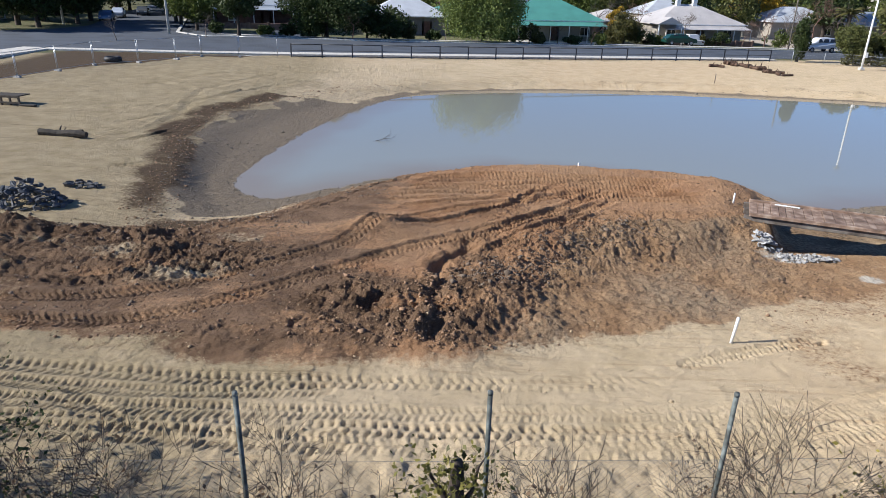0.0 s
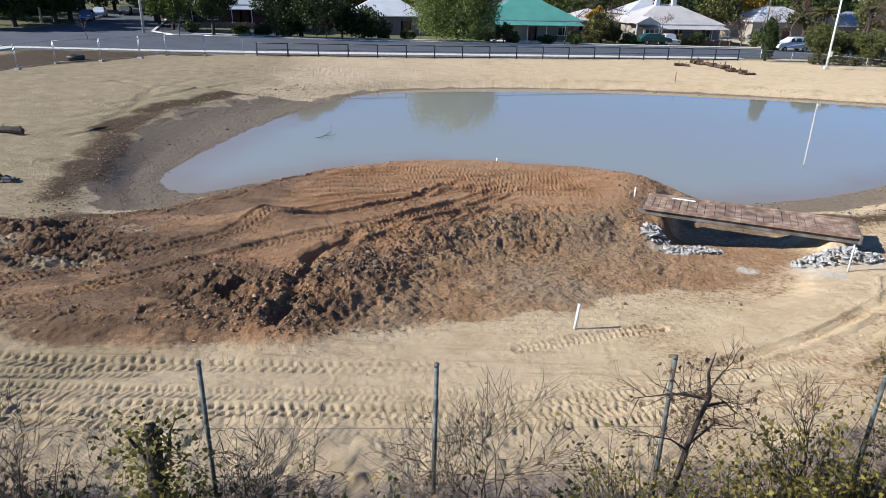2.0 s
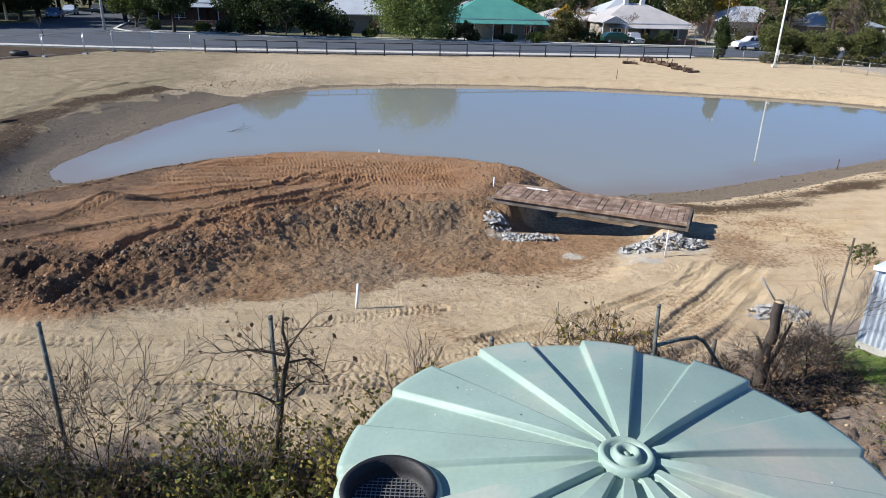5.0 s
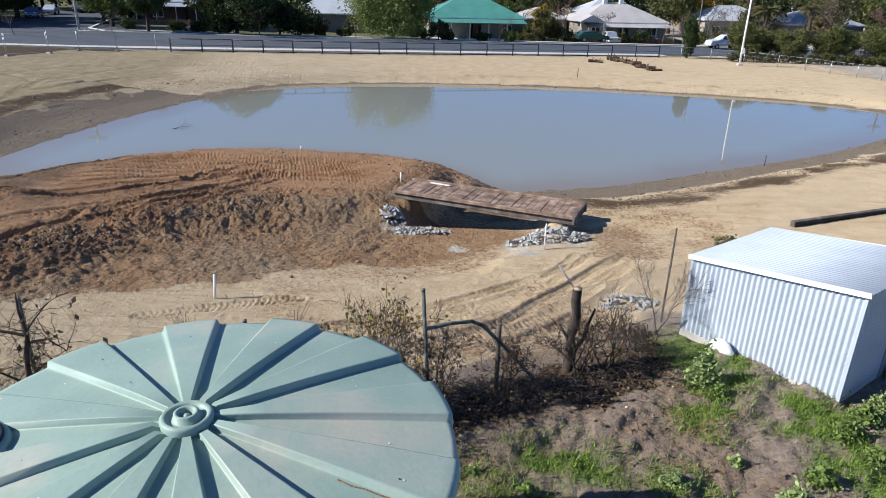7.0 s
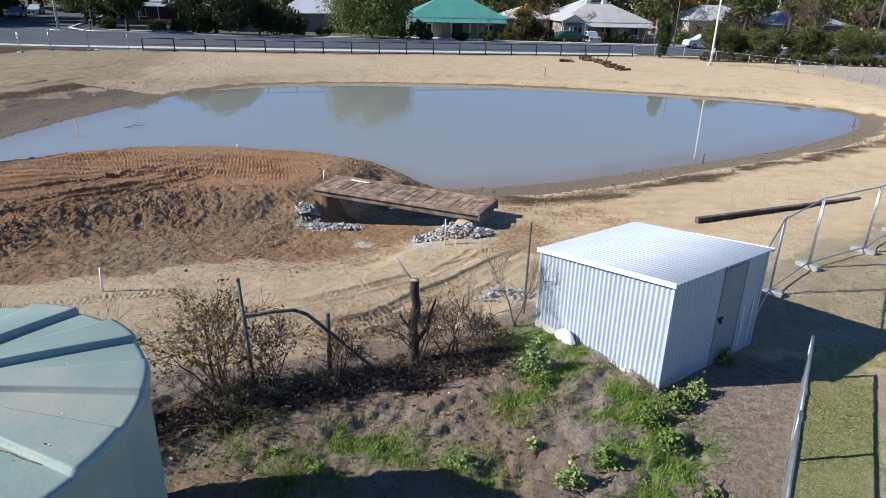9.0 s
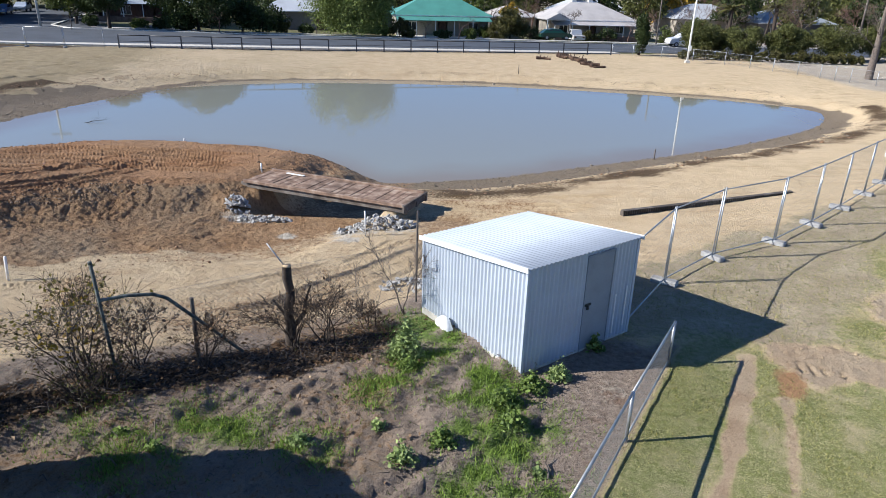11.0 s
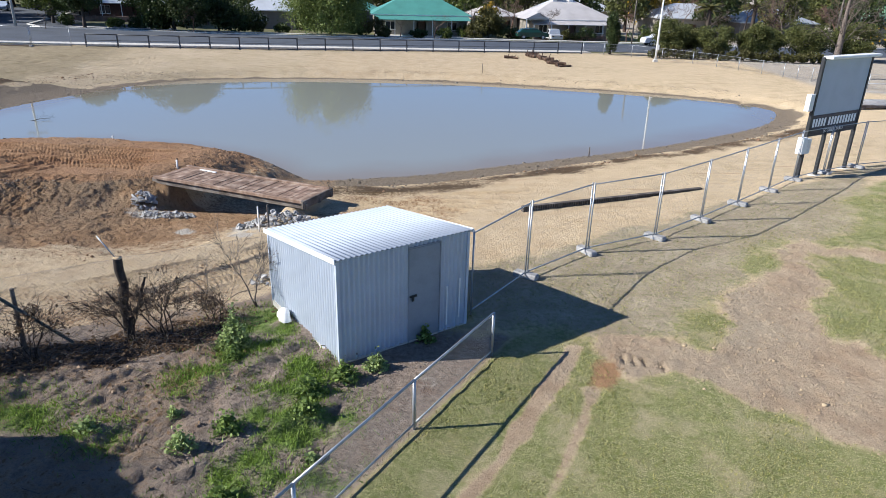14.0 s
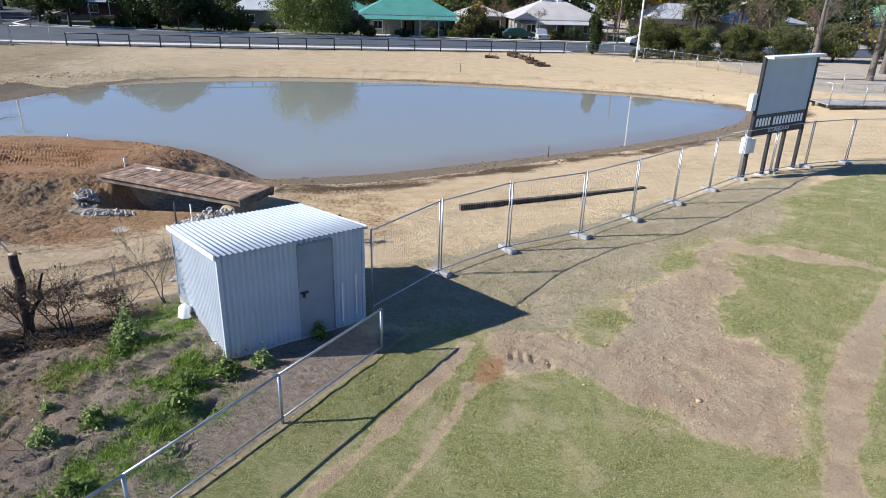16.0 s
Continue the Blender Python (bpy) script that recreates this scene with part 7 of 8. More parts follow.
def tall_bare(x, y, h, r, seed, label, leaves=0):
    """A straight stout trunk, pollarded low, with upright bare boughs."""
    rng = np.random.RandomState(seed)
    t = thing("bare_tree", label, "tree", (x, y, ground_z(x, y) - 0.05))
    put("trunk", mesh_of("trunk", *tubes([(0, 0, 0, 0.02, 0, 0.3 * h, r, r * 0.8), (0.02, 0, 0.3 * h, 0, 0.03, 0.62 * h, r * 0.8, r * 0.45), (0, 0.03, 0.62 * h, 0.05, 0, h, r * 0.45, 0.03)], 10), PALE_BARK, True), t)
    S = []
    for k in range(16):
        z = h * rng.uniform(0.25, 0.9)
        a = rng.uniform(0, 6.28)
        s, _ = grow(rng, (0, 0, z), h * rng.uniform(0.14, 0.26), 0.045, (0.7 * math.cos(a), 0.7 * math.sin(a), 0.8), 2, 0.6)
        S += s
    put("limb", mesh_of("limb", *tubes(S, 4), PALE_BARK), t)
    if leaves:
        S = np.array(S)
        pick = rng.randint(0, len(S), leaves)
        P = S[pick, 3:6] + rng.normal(0, 0.12, (leaves, 3))
        put("leaf_cover", mesh_of("leaf_cover", *leaf_cards(P, 0.15, rng), LEAF_YELLOW), t)


LEAF_BUSH = leaf_mat("grey_green_bush_leaf", (0.105, 0.12, 0.042))
LEAF_WILLOW = leaf_mat("fine_drooping_leaf", (0.15, 0.20, 0.06))
# street trees and gardens
lean_tree(2.7, 87.5, 7.2, 5.1, LEAF_WILLOW, 21, "broad green pepper tree with drooping fine leaves", 0.15, 26000, 1.7, 0.06)
lean_tree(-16.6, 84.5, 6.4, 4.7, LEAF_DARK, 22, "dense dark green street tree", 0.18, 15000, 0.8, 0.06)
lean_tree(-12.2, 88, 4.2, 2.2, LEAF_DARK, 36, "small dark tree in a front garden", 0.22, 1800, 0.8, 0.12)
lean_tree(-26.9, 82.3, 5.9, 2.7, LEAF_DARK, 23, "dark round-headed street tree on a pale trunk", 0.17, 6500, 0.8, 0.36)
lean_tree(-34.2, 88, 5.7, 3.0, LEAF_MID, 24, "green street tree at the corner", 0.17, 6500, 0.8, 0.3)
lean_tree(-39.5, 96, 6.5, 3.4, LEAF_DARK, 25, "dark tree at the side road", 0.19, 5500, 0.8, 0.25)
lean_tree(-9.2, 87.0, 3.6, 2.9, LEAF_DARK, 26, "dark spreading garden shrub", 0.2, 2600, 0.8, 0.05, BARK, "shrub")
lean_tree(8.6, 86.8, 2.3, 1.3, LEAF_OLIVE, 37, "olive garden shrub by a verandah", 0.16, 900, 0.9, 0.05, BARK, "shrub")
lean_tree(22.4, 90.5, 3.6, 2.0, LEAF_OLIVE, 27, "olive-brown garden tree before a cottage", 0.2, 2200, 0.9, 0.1, BARK, "shrub")
lean_tree(19.2, 90, 1.6, 1.0, LEAF_MID, 38, "small clipped green garden shrub", 0.15, 700, 0.9, 0.02, BARK, "shrub")
for k, (x, y, h, w) in enumerate(((-52.5, 84, 8.5, 3.6), (-52, 92, 8.5, 3.8), (-55.5, 79.5, 8, 3.4), (-57, 87, 9, 4.2), (-54.5, 100, 9, 4.2), (-58.5, 95, 7.5, 3.6), (-63.5, 97, 8, 4.2), (-69, 100, 9, 5), (-53.5, 124, 9, 5), (-49, 118, 9, 4.6), (-43.5, 104, 8, 3.6), (-76, 96, 9, 5), (-61.5, 122, 8, 4.5), (-66, 136, 9, 5), (-57, 140, 9, 5), (-48, 132, 8, 4.2), (-72, 112, 8, 4.5), (-80, 105, 8, 5), (-74, 88, 7, 4), (-90, 118, 10, 6), (-84, 128, 10, 6), (-76, 124, 10, 5.5), (-70, 132, 10, 6), (-46, 112, 8.5, 4.5), (-41, 107, 7, 3.6), (-62, 150, 11, 6), (-52, 152, 11, 6), (-75, 150, 12, 7), (-42, 140, 10, 5.5))):
    lean_tree(x, y, h, w, LEAF_DARK, 40 + k, "dark street tree shading the side road", 0.28, 3600, 0.8, 0.2, BARK, "tree", "side road trees")
for k, (x, y) in enumerate(((-65.5, 110), (-70, 113), (-74.5, 115), (-79, 117), (-84, 118), (-68, 122), (-73, 126), (-43.5, 112), (-44.5, 120), (-88, 114), (-78, 108))):
    lean_tree(x, y, 3.6 + 0.5 * (k % 3), 2.9, LEAF_DARK, 130 + k, "dark dense shrub under the side road trees", 0.26, 2000, 0.85, 0.02, BARK, "shrub", "side road shrubs")
# shrubs along the right-hand street edge
for k, (x, y, h, w, m) in enumerate(((43.6, 77.0, 3.7, 1.9, LEAF_BUSH), (48.4, 76.6, 3.2, 2.1, LEAF_BUSH), (52.9, 76.4, 3.7, 1.9, LEAF_BUSH), (59.0, 77.2, 3.7, 2.2, LEAF_BUSH), (64.6, 77.9, 4.1, 2.3, LEAF_BUSH), (71, 78, 4.2, 2.7, LEAF_BUSH), (78, 80, 4.6, 3.0, LEAF_MID), (46.3, 80.0, 3.0, 1.8, LEAF_OLIVE), (55.8, 80.5, 3.2, 2.0, LEAF_BUSH))):
    lean_tree(x, y, h, w, m, 60 + k, "large rounded evergreen shrub by the street", 0.10, 11000, 0.85, 0.16, BARK, "shrub", "street shrubs")
for k in range(16):
    x = 40.5 + k * 1.25
    y = 72.2 + 0.12 * (k % 3) + 0.02 * k
    lean_tree(x, y, 0.85 + 0.2 * (k % 3), 0.75, LEAF_OLIVE, 90 + k, "low scrubby plant along the wire fence", 0.13, 420, 0.9, 0.02, BARK, "low_shrub", "low shrubs")
# dark columnar conifer
con = lean_tree(36.4, 74.4, 4.6, 0.8, LEAF_DARK, 31, "dark columnar conifer near the fence's end", 0.12, 6000, 2.2, 0.03, BARK, "conifer", "", 0.1)
# bare and autumn trees
bare_tree(-29.6, 78.6, 3.4, 101, "small leafless street tree", 4, 0.75)
bare_tree(-13.0, 81.6, 3.6, 102, "small leafless street tree with grey twigs", 4, 0.8, STEM_RED)
bare_tree(16.3, 86.2, 3.3, 103, "leafless reddish garden tree before a verandah", 4, 0.85, STEM_RED)
bare_tree(12.0, 85.8, 2.6, 112, "low leafless shrub before a verandah", 4, 0.9, STEM_RED)
bare_tree(30.9, 91.5, 4.2, 104, "leafless garden tree before a cream house", 4, 0.8)
bare_tree(41.0, 91, 4.6, 105, "leafless spreading tree beside a cream house", 4, 0.9, STEM_RED)
bare_tree(38.5, 92, 3.4, 113, "twiggy leafless shrub beside a cream house", 4, 0.9, STEM_RED)
bare_tree(-2.0, 86.0, 2.8, 106, "pale leafless shrub under a pepper tree", 4, 0.9)
bare_tree(-36.0, 70.5, 2.6, 107, "young leafless sapling on the street corner", 3, 0.7)
tall_bare(53.1, 59.2, 9.0, 0.34, 108, "tall leafless plane tree with a stout trunk")
tall_bare(58.6, 59.5, 8.0, 0.32, 109, "tall half-bare tree with yellow leaves", 260)
tall_bare(63.5, 66, 9.5, 0.33, 110, "tall leafless tree on the pale verge")
bare_tree(55.5, 90, 7.5, 111, "large leafless tree behind shrubs", 4, 0.8, BARK, 0.2)
bare_tree(61, 92, 8.0, 114, "large leafless tree behind the street shrubs", 4, 0.8, BARK, 0.2)
for k, (x, y, h) in enumerate(((46, 96, 6.0), (50, 97, 6.8), (54, 98, 6.2), (60, 99, 7.0), (66, 100, 7.5), (72, 98, 7.0), (78, 101, 7.5), (26, 99, 5.5), (20, 100, 6), (-1, 97, 5.5), (-17, 95, 5.0), (84, 99, 7.5))):
    bare_tree(x, y, h, 120 + k, "large leafless grey tree between houses", 5 if k % 2 else 4, 0.75, (PALE_BARK, STEM_RED)[k % 2], 0.16)


def palm(x, y, h, seed):
    """A stout trunk with a head of arching fronds."""
    rng = np.random.RandomState(seed)
    t = thing("palm_tree", "stout palm tree with a head of arching fronds", "palm", (x, y, ground_z(x, y)))
    put("trunk", mesh_of("palm_trunk", *tubes([(0, 0, -0.2, 0.05, 0, h * 0.5, 0.32, 0.27), (0.05, 0, h * 0.5, 0, 0.05, h, 0.27, 0.3)], 9), BARK, True), t)
    for k in range(26):
        a, tilt, V, F = k * 2.4, rng.uniform(0.1, 1.4), [], []
        for j in range(7):
            s = j / 6.0
            r, z = 2.3 * s * math.cos(tilt * 0.6), 2.0 * s * math.sin(tilt) - 1.1 * s * s
            w = 0.15 * math.sin(math.pi * (0.12 + 0.85 * s)) + 0.03
            for sgn, dz in ((-1, -0.12), (0, 0), (1, -0.12)):
                V.append((r * math.cos(a) - sgn * w * math.sin(a), r * math.sin(a) + sgn * w * math.cos(a), h + z + dz))
        for j in range(6):
            for c in (0, 1):
                F.append((3 * j + c, 3 * j + c + 1, 3 * j + c + 4, 3 * j + c + 3))
        put("frond", mesh_of("frond", V, F, LEAF_OLIVE), t)


palm(56.5, 103, 5.2, 1)
palm(63.5, 104, 5.6, 2)
lean_tree(52.5, 124, 8.2, 4.2, LEAF_YELLOW, 33, "golden-leaved tree behind roofs", 0.36, 2800, 0.8, 0.15)
lean_tree(22.5, 96.5, 4.6, 1.3, LEAF_YELLOW, 34, "small yellow-leaved tree between houses", 0.2, 900, 0.9, 0.2)
for k, (x, y, h, w) in enumerate(((-21.5, 85.6, 1.6, 1.2), (-19, 85.9, 1.2, 1.0), (-6.5, 87.4, 1.5, 1.3), (-3.5, 87.2, 1.1, 1.0), (6.2, 87.6, 1.4, 1.1), (9.8, 87.2, 1.0, 0.9), (14.2, 87.8, 1.1, 1.0), (17.6, 88.2, 1.3, 1.0), (20.6, 88.8, 1.9, 1.3), (25.2, 90.5, 1.8, 1.4), (27.5, 91.2, 1.2, 1.0), (33.2, 92.0, 1.3, 1.1), (36, 92.6, 1.6, 1.2), (43.5, 93, 2.2, 1.6), (47, 94, 2.6, 1.8), (-30.5, 84.8, 1.4, 1.1), (-24.5, 85.2, 1.1, 1.0))):
    lean_tree(x, y, h, w, (LEAF_DARK, LEAF_MID, LEAF_OLIVE)[k % 3], 150 + k, "clipped evergreen shrub in a front garden", 0.15, 900, 0.9, 0.02, BARK, "garden_shrub", "garden shrubs")
rngb = np.random.RandomState(5)
for k in range(30):
    x = -50 + k * 5.4 + rngb.uniform(-1.5, 1.5)
    y = rngb.uniform(108, 150)
    h = rngb.uniform(6.0, 9.5)
    lean_tree(x, y, h, rngb.uniform(3.2, 5.0), (LEAF_DARK, LEAF_MID, LEAF_BUSH, LEAF_OLIVE)[k % 4], 200 + k, "dark leafy tree rising behind the houses", 0.34, 2300, 0.8, 0.2, BARK, "tree", "trees behind the houses")
for k in range(26):
    x = -90 + k * 9 + rngb.uniform(-2, 2)
    lean_tree(x, rngb.uniform(165, 200), rngb.uniform(10, 14), rngb.uniform(5.5, 7), (LEAF_DARK, LEAF_MID)[k % 2], 300 + k, "distant dark tree on the skyline", 0.7, 1300, 0.8, 0.1, BARK, "tree", "skyline trees")


# ---- growth along the wire fence ----
def leafy_bush(x, y, w, h, seed, material, label, leaf=0.055, leaves=1500, twigs=40):
    rng = np.random.RandomState(seed)
    z0 = ground_z(x, y)
    t = thing("bush", label, "shrub", (x, y, z0), 0, "bushes along the fence")
    S = []
    for k in range(twigs):
        a, q = rng.uniform(0, 6.28), rng.rand() ** 0.5
        p = np.array([w * 0.35 * q * math.cos(a), w * 0.3 * q * math.sin(a), 0.0])
        d = np.array([math.cos(a) * q * 0.5, math.sin(a) * q * 0.5, 1.0]) + rng.normal(0, 0.2, 3)
        L = h * rng.uniform(0.5, 1.15)
        r = 0.011
        for j in range(4):
            d = d + rng.normal(0, 0.22, 3)
            d /= np.linalg.norm(d)
            qn = p + d * L / 4
            S.append((*p, *qn, r, r * 0.75))
            if j > 0 and rng.rand() < 0.8:
                e = d + rng.normal(0, 0.7, 3)
                e /= np.linalg.norm(e)
                S.append((*qn, *(qn + e * L * 0.2), r * 0.6, r * 0.3))
            p, r = qn, r * 0.75
    S = np.array(S)
    tagged(put("stem_tangle", mesh_of("stem_tangle", *tubes(S, 3), PALE_BARK if seed % 3 == 0 else BARK), t), kind="stuff")
    if leaves:
        pick = rng.randint(0, len(S), leaves)
        f = rng.rand(leaves, 1)
        P = S[pick, :3] * (1 - f) + S[pick, 3:6] * f + rng.normal(0, 0.05, (leaves, 3))
        P = P[P[:, 2] > 0.03]
        put("leaves", mesh_of("leaves", *leaf_cards(P, leaf, rng), material), t)
    return t


LEAF_HEDGE = leaf_mat("yellow_green_hedge_leaf", (0.19, 0.17, 0.045), 0.55)
FENCE_BUSHES = []
FENCE_BUSHES += [
    (-7.0, 5.2, 1.8, 1.7, LEAF_DARK, 3200), (-6.2, 5.3, 1.4, 1.5, LEAF_OLIVE, 1800), (-5.4, 5.0, 1.5, 1.3, LEAF_DARK, 1800), (-4.0, 5.1, 1.2, 1.0, LEAF_DRY, 350), (-2.8, 4.9, 1.2, 0.9, LEAF_DRY, 250),
    (-1.2, 5.1, 1.3, 1.0, LEAF_DRY, 250), (0.2, 5.0, 1.0, 0.9, LEAF_OLIVE, 500), (1.3, 5.1, 1.2, 0.8, LEAF_DARK, 500), (2.3, 5.0, 1.2, 0.8, LEAF_DRY, 250),
    (3.2, 5.1, 1.1, 0.9, LEAF_YELLOW, 120), (4.1, 5.1, 1.2, 1.0, LEAF_OLIVE, 600), (4.9, 5.2, 1.0, 0.9, LEAF_DRY, 300), (5.7, 5.2, 1.1, 1.0, LEAF_OLIVE, 700),
]
FENCE_BUSHES += [
    (6.7, 5.3, 1.2, 1.0, LEAF_DRY, 300), (7.65, 5.5, 1.1, 1.6, LEAF_HEDGE, 2600), (8.3, 5.6, 1.2, 1.5, LEAF_HEDGE, 2400), (5.9, 5.3, 0.6, 1.7, LEAF_HEDGE, 800), (6.4, 5.15, 0.9, 0.8, LEAF_HEDGE, 900), (2.0, 5.1, 0.6, 0.9, LEAF_HEDGE, 400), (4.6, 5.0, 0.8, 0.8, LEAF_HEDGE, 500), (9.1, 5.7, 1.1, 1.0, LEAF_OLIVE, 900),
    (11.2, 6.9, 0.9, 1.1, LEAF_OLIVE, 500),
]
for k, (x, y, w, h, m, nl) in enumerate(FENCE_BUSHES):
    leafy_bush(x, y, w, h * (1.3 if x < -3 else 1.0), 500 + k, m, "tangled half-bare bush grown into the wire fence", 0.042, int(nl * (1.1 if x < 10 else 0.45)), 60 if x < 10 else 45)
dead = thing("dead_tree", "dead crooked fruit tree leaning by the fence", "tree", (6.2, 5.6, 0))
put("trunk", mesh_of("dead_trunk", *loft([(-0.02, 0, -0.1, 0.05), (0.05, 0, 0.5, 0.043), (0.13, 0, 0.91, 0.038), (0.2, 0.02, 1.42, 0.034), (0.26, 0, 1.82, 0.03), (0.34, 0, 2.14, 0.024), (0.28, 0.02, 2.44, 0.016), (0.31, 0, 2.72, 0.005)], 8), BARK, True), dead)
rng_d = np.random.RandomState(12)
for way in ([(0.3, 0, 2.12, 0.034), (0.04, -0.05, 2.2, 0.028), (-0.13, -0.1, 2.23, 0.02), (-0.49, -0.12, 2.18, 0.006)], [(0.32, 0, 2.02, 0.03), (0.54, 0.05, 2.05, 0.022), (0.74, 0.1, 1.85, 0.006)], [(0.27, 0, 2.1, 0.026), (0.43, 0.1, 2.33, 0.016), (0.59, 0.15, 2.52, 0.005)],
            [(0.2, 0, 1.4, 0.03), (-0.05, -0.1, 1.62, 0.018), (-0.3, -0.15, 1.7, 0.006)], [(0.22, 0, 1.5, 0.03), (0.5, 0.1, 1.72, 0.018), (0.8, 0.1, 1.66, 0.006)]):
    put("limb", mesh_of("dead_limb", *loft([(*p[:3], 0.6 * p[3]) for p in way], 6), BARK, True), dead)
    S = []
    for p, q in zip(way[:-1], way[1:]):
        for k in range(7):
            f = rng_d.rand()
            at = np.array(p[:3]) * (1 - f) + np.array(q[:3]) * f
            s, _ = grow(rng_d, at, 0.34, 0.006, (rng_d.normal(0, 0.6), rng_d.normal(0, 0.5), rng_d.normal(0.1, 0.6)), 1, 0.8)
            S += s
    tagged(put("twig_tangle", mesh_of("dead_twigs", *tubes(S, 3), BARK), dead), kind="stuff")
    P = np.array(S)[rng_d.randint(0, len(S), 26), 3:6]
    tagged(put("leaf_cover", mesh_of("dead_leaves", *leaf_cards(P, 0.05, rng_d), LEAF_DRY), dead), kind="stuff")
bare_tree(8.0, 5.9, 2.15, 611, "slim leafless sapling by the fence", 3, 0.55, BARK, 0.03)
bare_tree(9.4, 6.0, 2.3, 612, "slim leafless sapling with upright twigs", 3, 0.5, BARK, 0.03)
bare_tree(1.2, 5.2, 2.1, 613, "twiggy leafless shrub by the fence", 3, 0.8, BARK, 0.03, 60, LEAF_DRY, 0.04, "bare_shrub", stems=4)
bare_tree(4.0, 5.4, 2.3, 614, "twiggy leafless shrub with upright stems", 3, 0.7, BARK, 0.03, 60, LEAF_DRY, 0.04, "bare_shrub", stems=4)
bare_tree(-1.4, 5.1, 2.15, 615, "twiggy leafless shrub among fence wire", 3, 0.8, BARK, 0.03, 60, LEAF_DRY, 0.04, "bare_shrub", stems=4)
bare_tree(-3.6, 5.2, 2.25, 616, "twiggy leafless shrub beside a steel post", 3, 0.8, BARK, 0.03, 80, LEAF_DRY, 0.04, "bare_shrub", stems=4)
bare_tree(-6.2, 5.4, 2.4, 617, "twiggy shrub at the end of the fence", 3, 0.8, BARK, 0.03, 80, LEAF_OLIVE, 0.05, "bare_shrub", stems=5)
bare_tree(3.3, 5.3, 1.5, 618, "twiggy grey shrub by the fence", 3, 0.9, PALE_BARK, 0.03, 50, LEAF_DRY, 0.04, "bare_shrub", stems=4)
bare_tree(11.0, 7.3, 1.9, 619, "thin arching shrub with a few yellow leaves", 3, 0.7, BARK, 0.03, 120, LEAF_YELLOW, 0.05, "bare_shrub", (-0.4, 0.1, 1), stems=3)
bare_tree(10.9, 7.35, 1.9, 625, "spreading half-bare shrub with yellowing leaves", 3, 0.9, BARK, 0.05, 420, LEAF_HEDGE, 0.05, "bare_shrub", (-0.25, 0.1, 1), stems=6)
bare_tree(11.7, 7.6, 1.5, 626, "tangled dark shrub under the bent pipe", 3, 0.9, BARK, 0.04, 260, LEAF_DRY, 0.05, "bare_shrub", stems=6)
bare_tree(12.7, 7.9, 1.2, 627, "low tangled leafless shrub by a stake", 3, 0.9, BARK, 0.035, 160, LEAF_DRY, 0.045, "bare_shrub", stems=6)
bare_tree(14.65, 9.05, 1.5, 628, "dark many-stemmed leafless shrub by the timber post", 3, 0.8, BARK, 0.045, 90, LEAF_DRY, 0.04, "bare_shrub", stems=5)
bare_tree(15.35, 9.7, 0.8, 629, "low twiggy shrub between post and shed", 3, 0.9, BARK, 0.03, 120, LEAF_DRY, 0.04, "bare_shrub", stems=6)
bare_tree(14.15, 8.8, 1.5, 620, "bushy leafless shrub against the timber post", 3, 0.9, BARK, 0.04, 80, LEAF_DRY, 0.04, "bare_shrub", stems=5)
bare_tree(16.0, 10.5, 2.1, 621, "tall thin leafless shrub beside the shed", 3, 0.5, PALE_BARK, 0.03, 0, None, 0.05, "bare_shrub", stems=2)
bare_tree(15.2, 10.6, 1.5, 622, "thin pale leafless shrub behind the fence", 2, 0.5, PALE_BARK, 0.02, 0, None, 0.05, "bare_shrub", stems=2)
bare_tree(18.7, 14.6, 1.0, 623, "small green weed tree behind the shed", 3, 0.5, PALE_BARK, 0.02, 160, LEAF_MID, 0.06, "sapling", stems=2)
LEAF_IVY = leaf_mat("yellowing_ivy_leaf", (0.15, 0.145, 0.045), 0.6)
# ivy-clad stump by the fence
st = thing("ivy_stump", "dead stump wrapped in ivy by the fence", "stump", (0.42, 4.95, 0))
for way in ([(0, 0, -0.1, 0.11), (0.03, 0, 0.6, 0.09), (-0.02, 0, 1.2, 0.10), (0.01, 0.02, 1.7, 0.08), (0.0, 0.02, 1.95, 0.06), (0, 0.02, 1.97, 0.004)], [(0, 0, 1.2, 0.045), (-0.13, 0.05, 1.5, 0.03), (-0.26, 0.05, 1.72, 0.018), (-0.3, 0.05, 1.85, 0.004)], [(0, 0, 1.3, 0.035), (0.17, 0, 1.6, 0.026), (0.22, 0, 1.9, 0.014), (0.3, 0, 2.05, 0.003)]):
    put("stem", mesh_of("stem", *loft(way, 9), BARK, True), st)
rngi = np.random.RandomState(77)
P = np.stack([rngi.normal(0, 0.25, 1500), rngi.normal(0, 0.2, 1500), rngi.uniform(0.1, 2.0, 1500)], axis=1)
put("ivy", mesh_of("ivy", *leaf_cards(P, 0.045, rngi), LEAF_IVY), st)


# low dark growth before the fence
for k in range(22):
    x = -7.2 + k * 0.78
    leafy_bush(x, 5.0 + 0.22 * math.sin(k * 2.1), 1.2, 0.5 + 0.2 * (k % 3), 560 + k, (LEAF_DARK, LEAF_MID, LEAF_OLIVE, LEAF_DRY)[k % 4], "low dark tangle of weeds and ivy", 0.05, 900, 44)

# ---- weeds, grass and litter ----
LEAF_WEED_DARK = leaf_mat("dark_weed_leaf", (0.16, 0.24, 0.07))


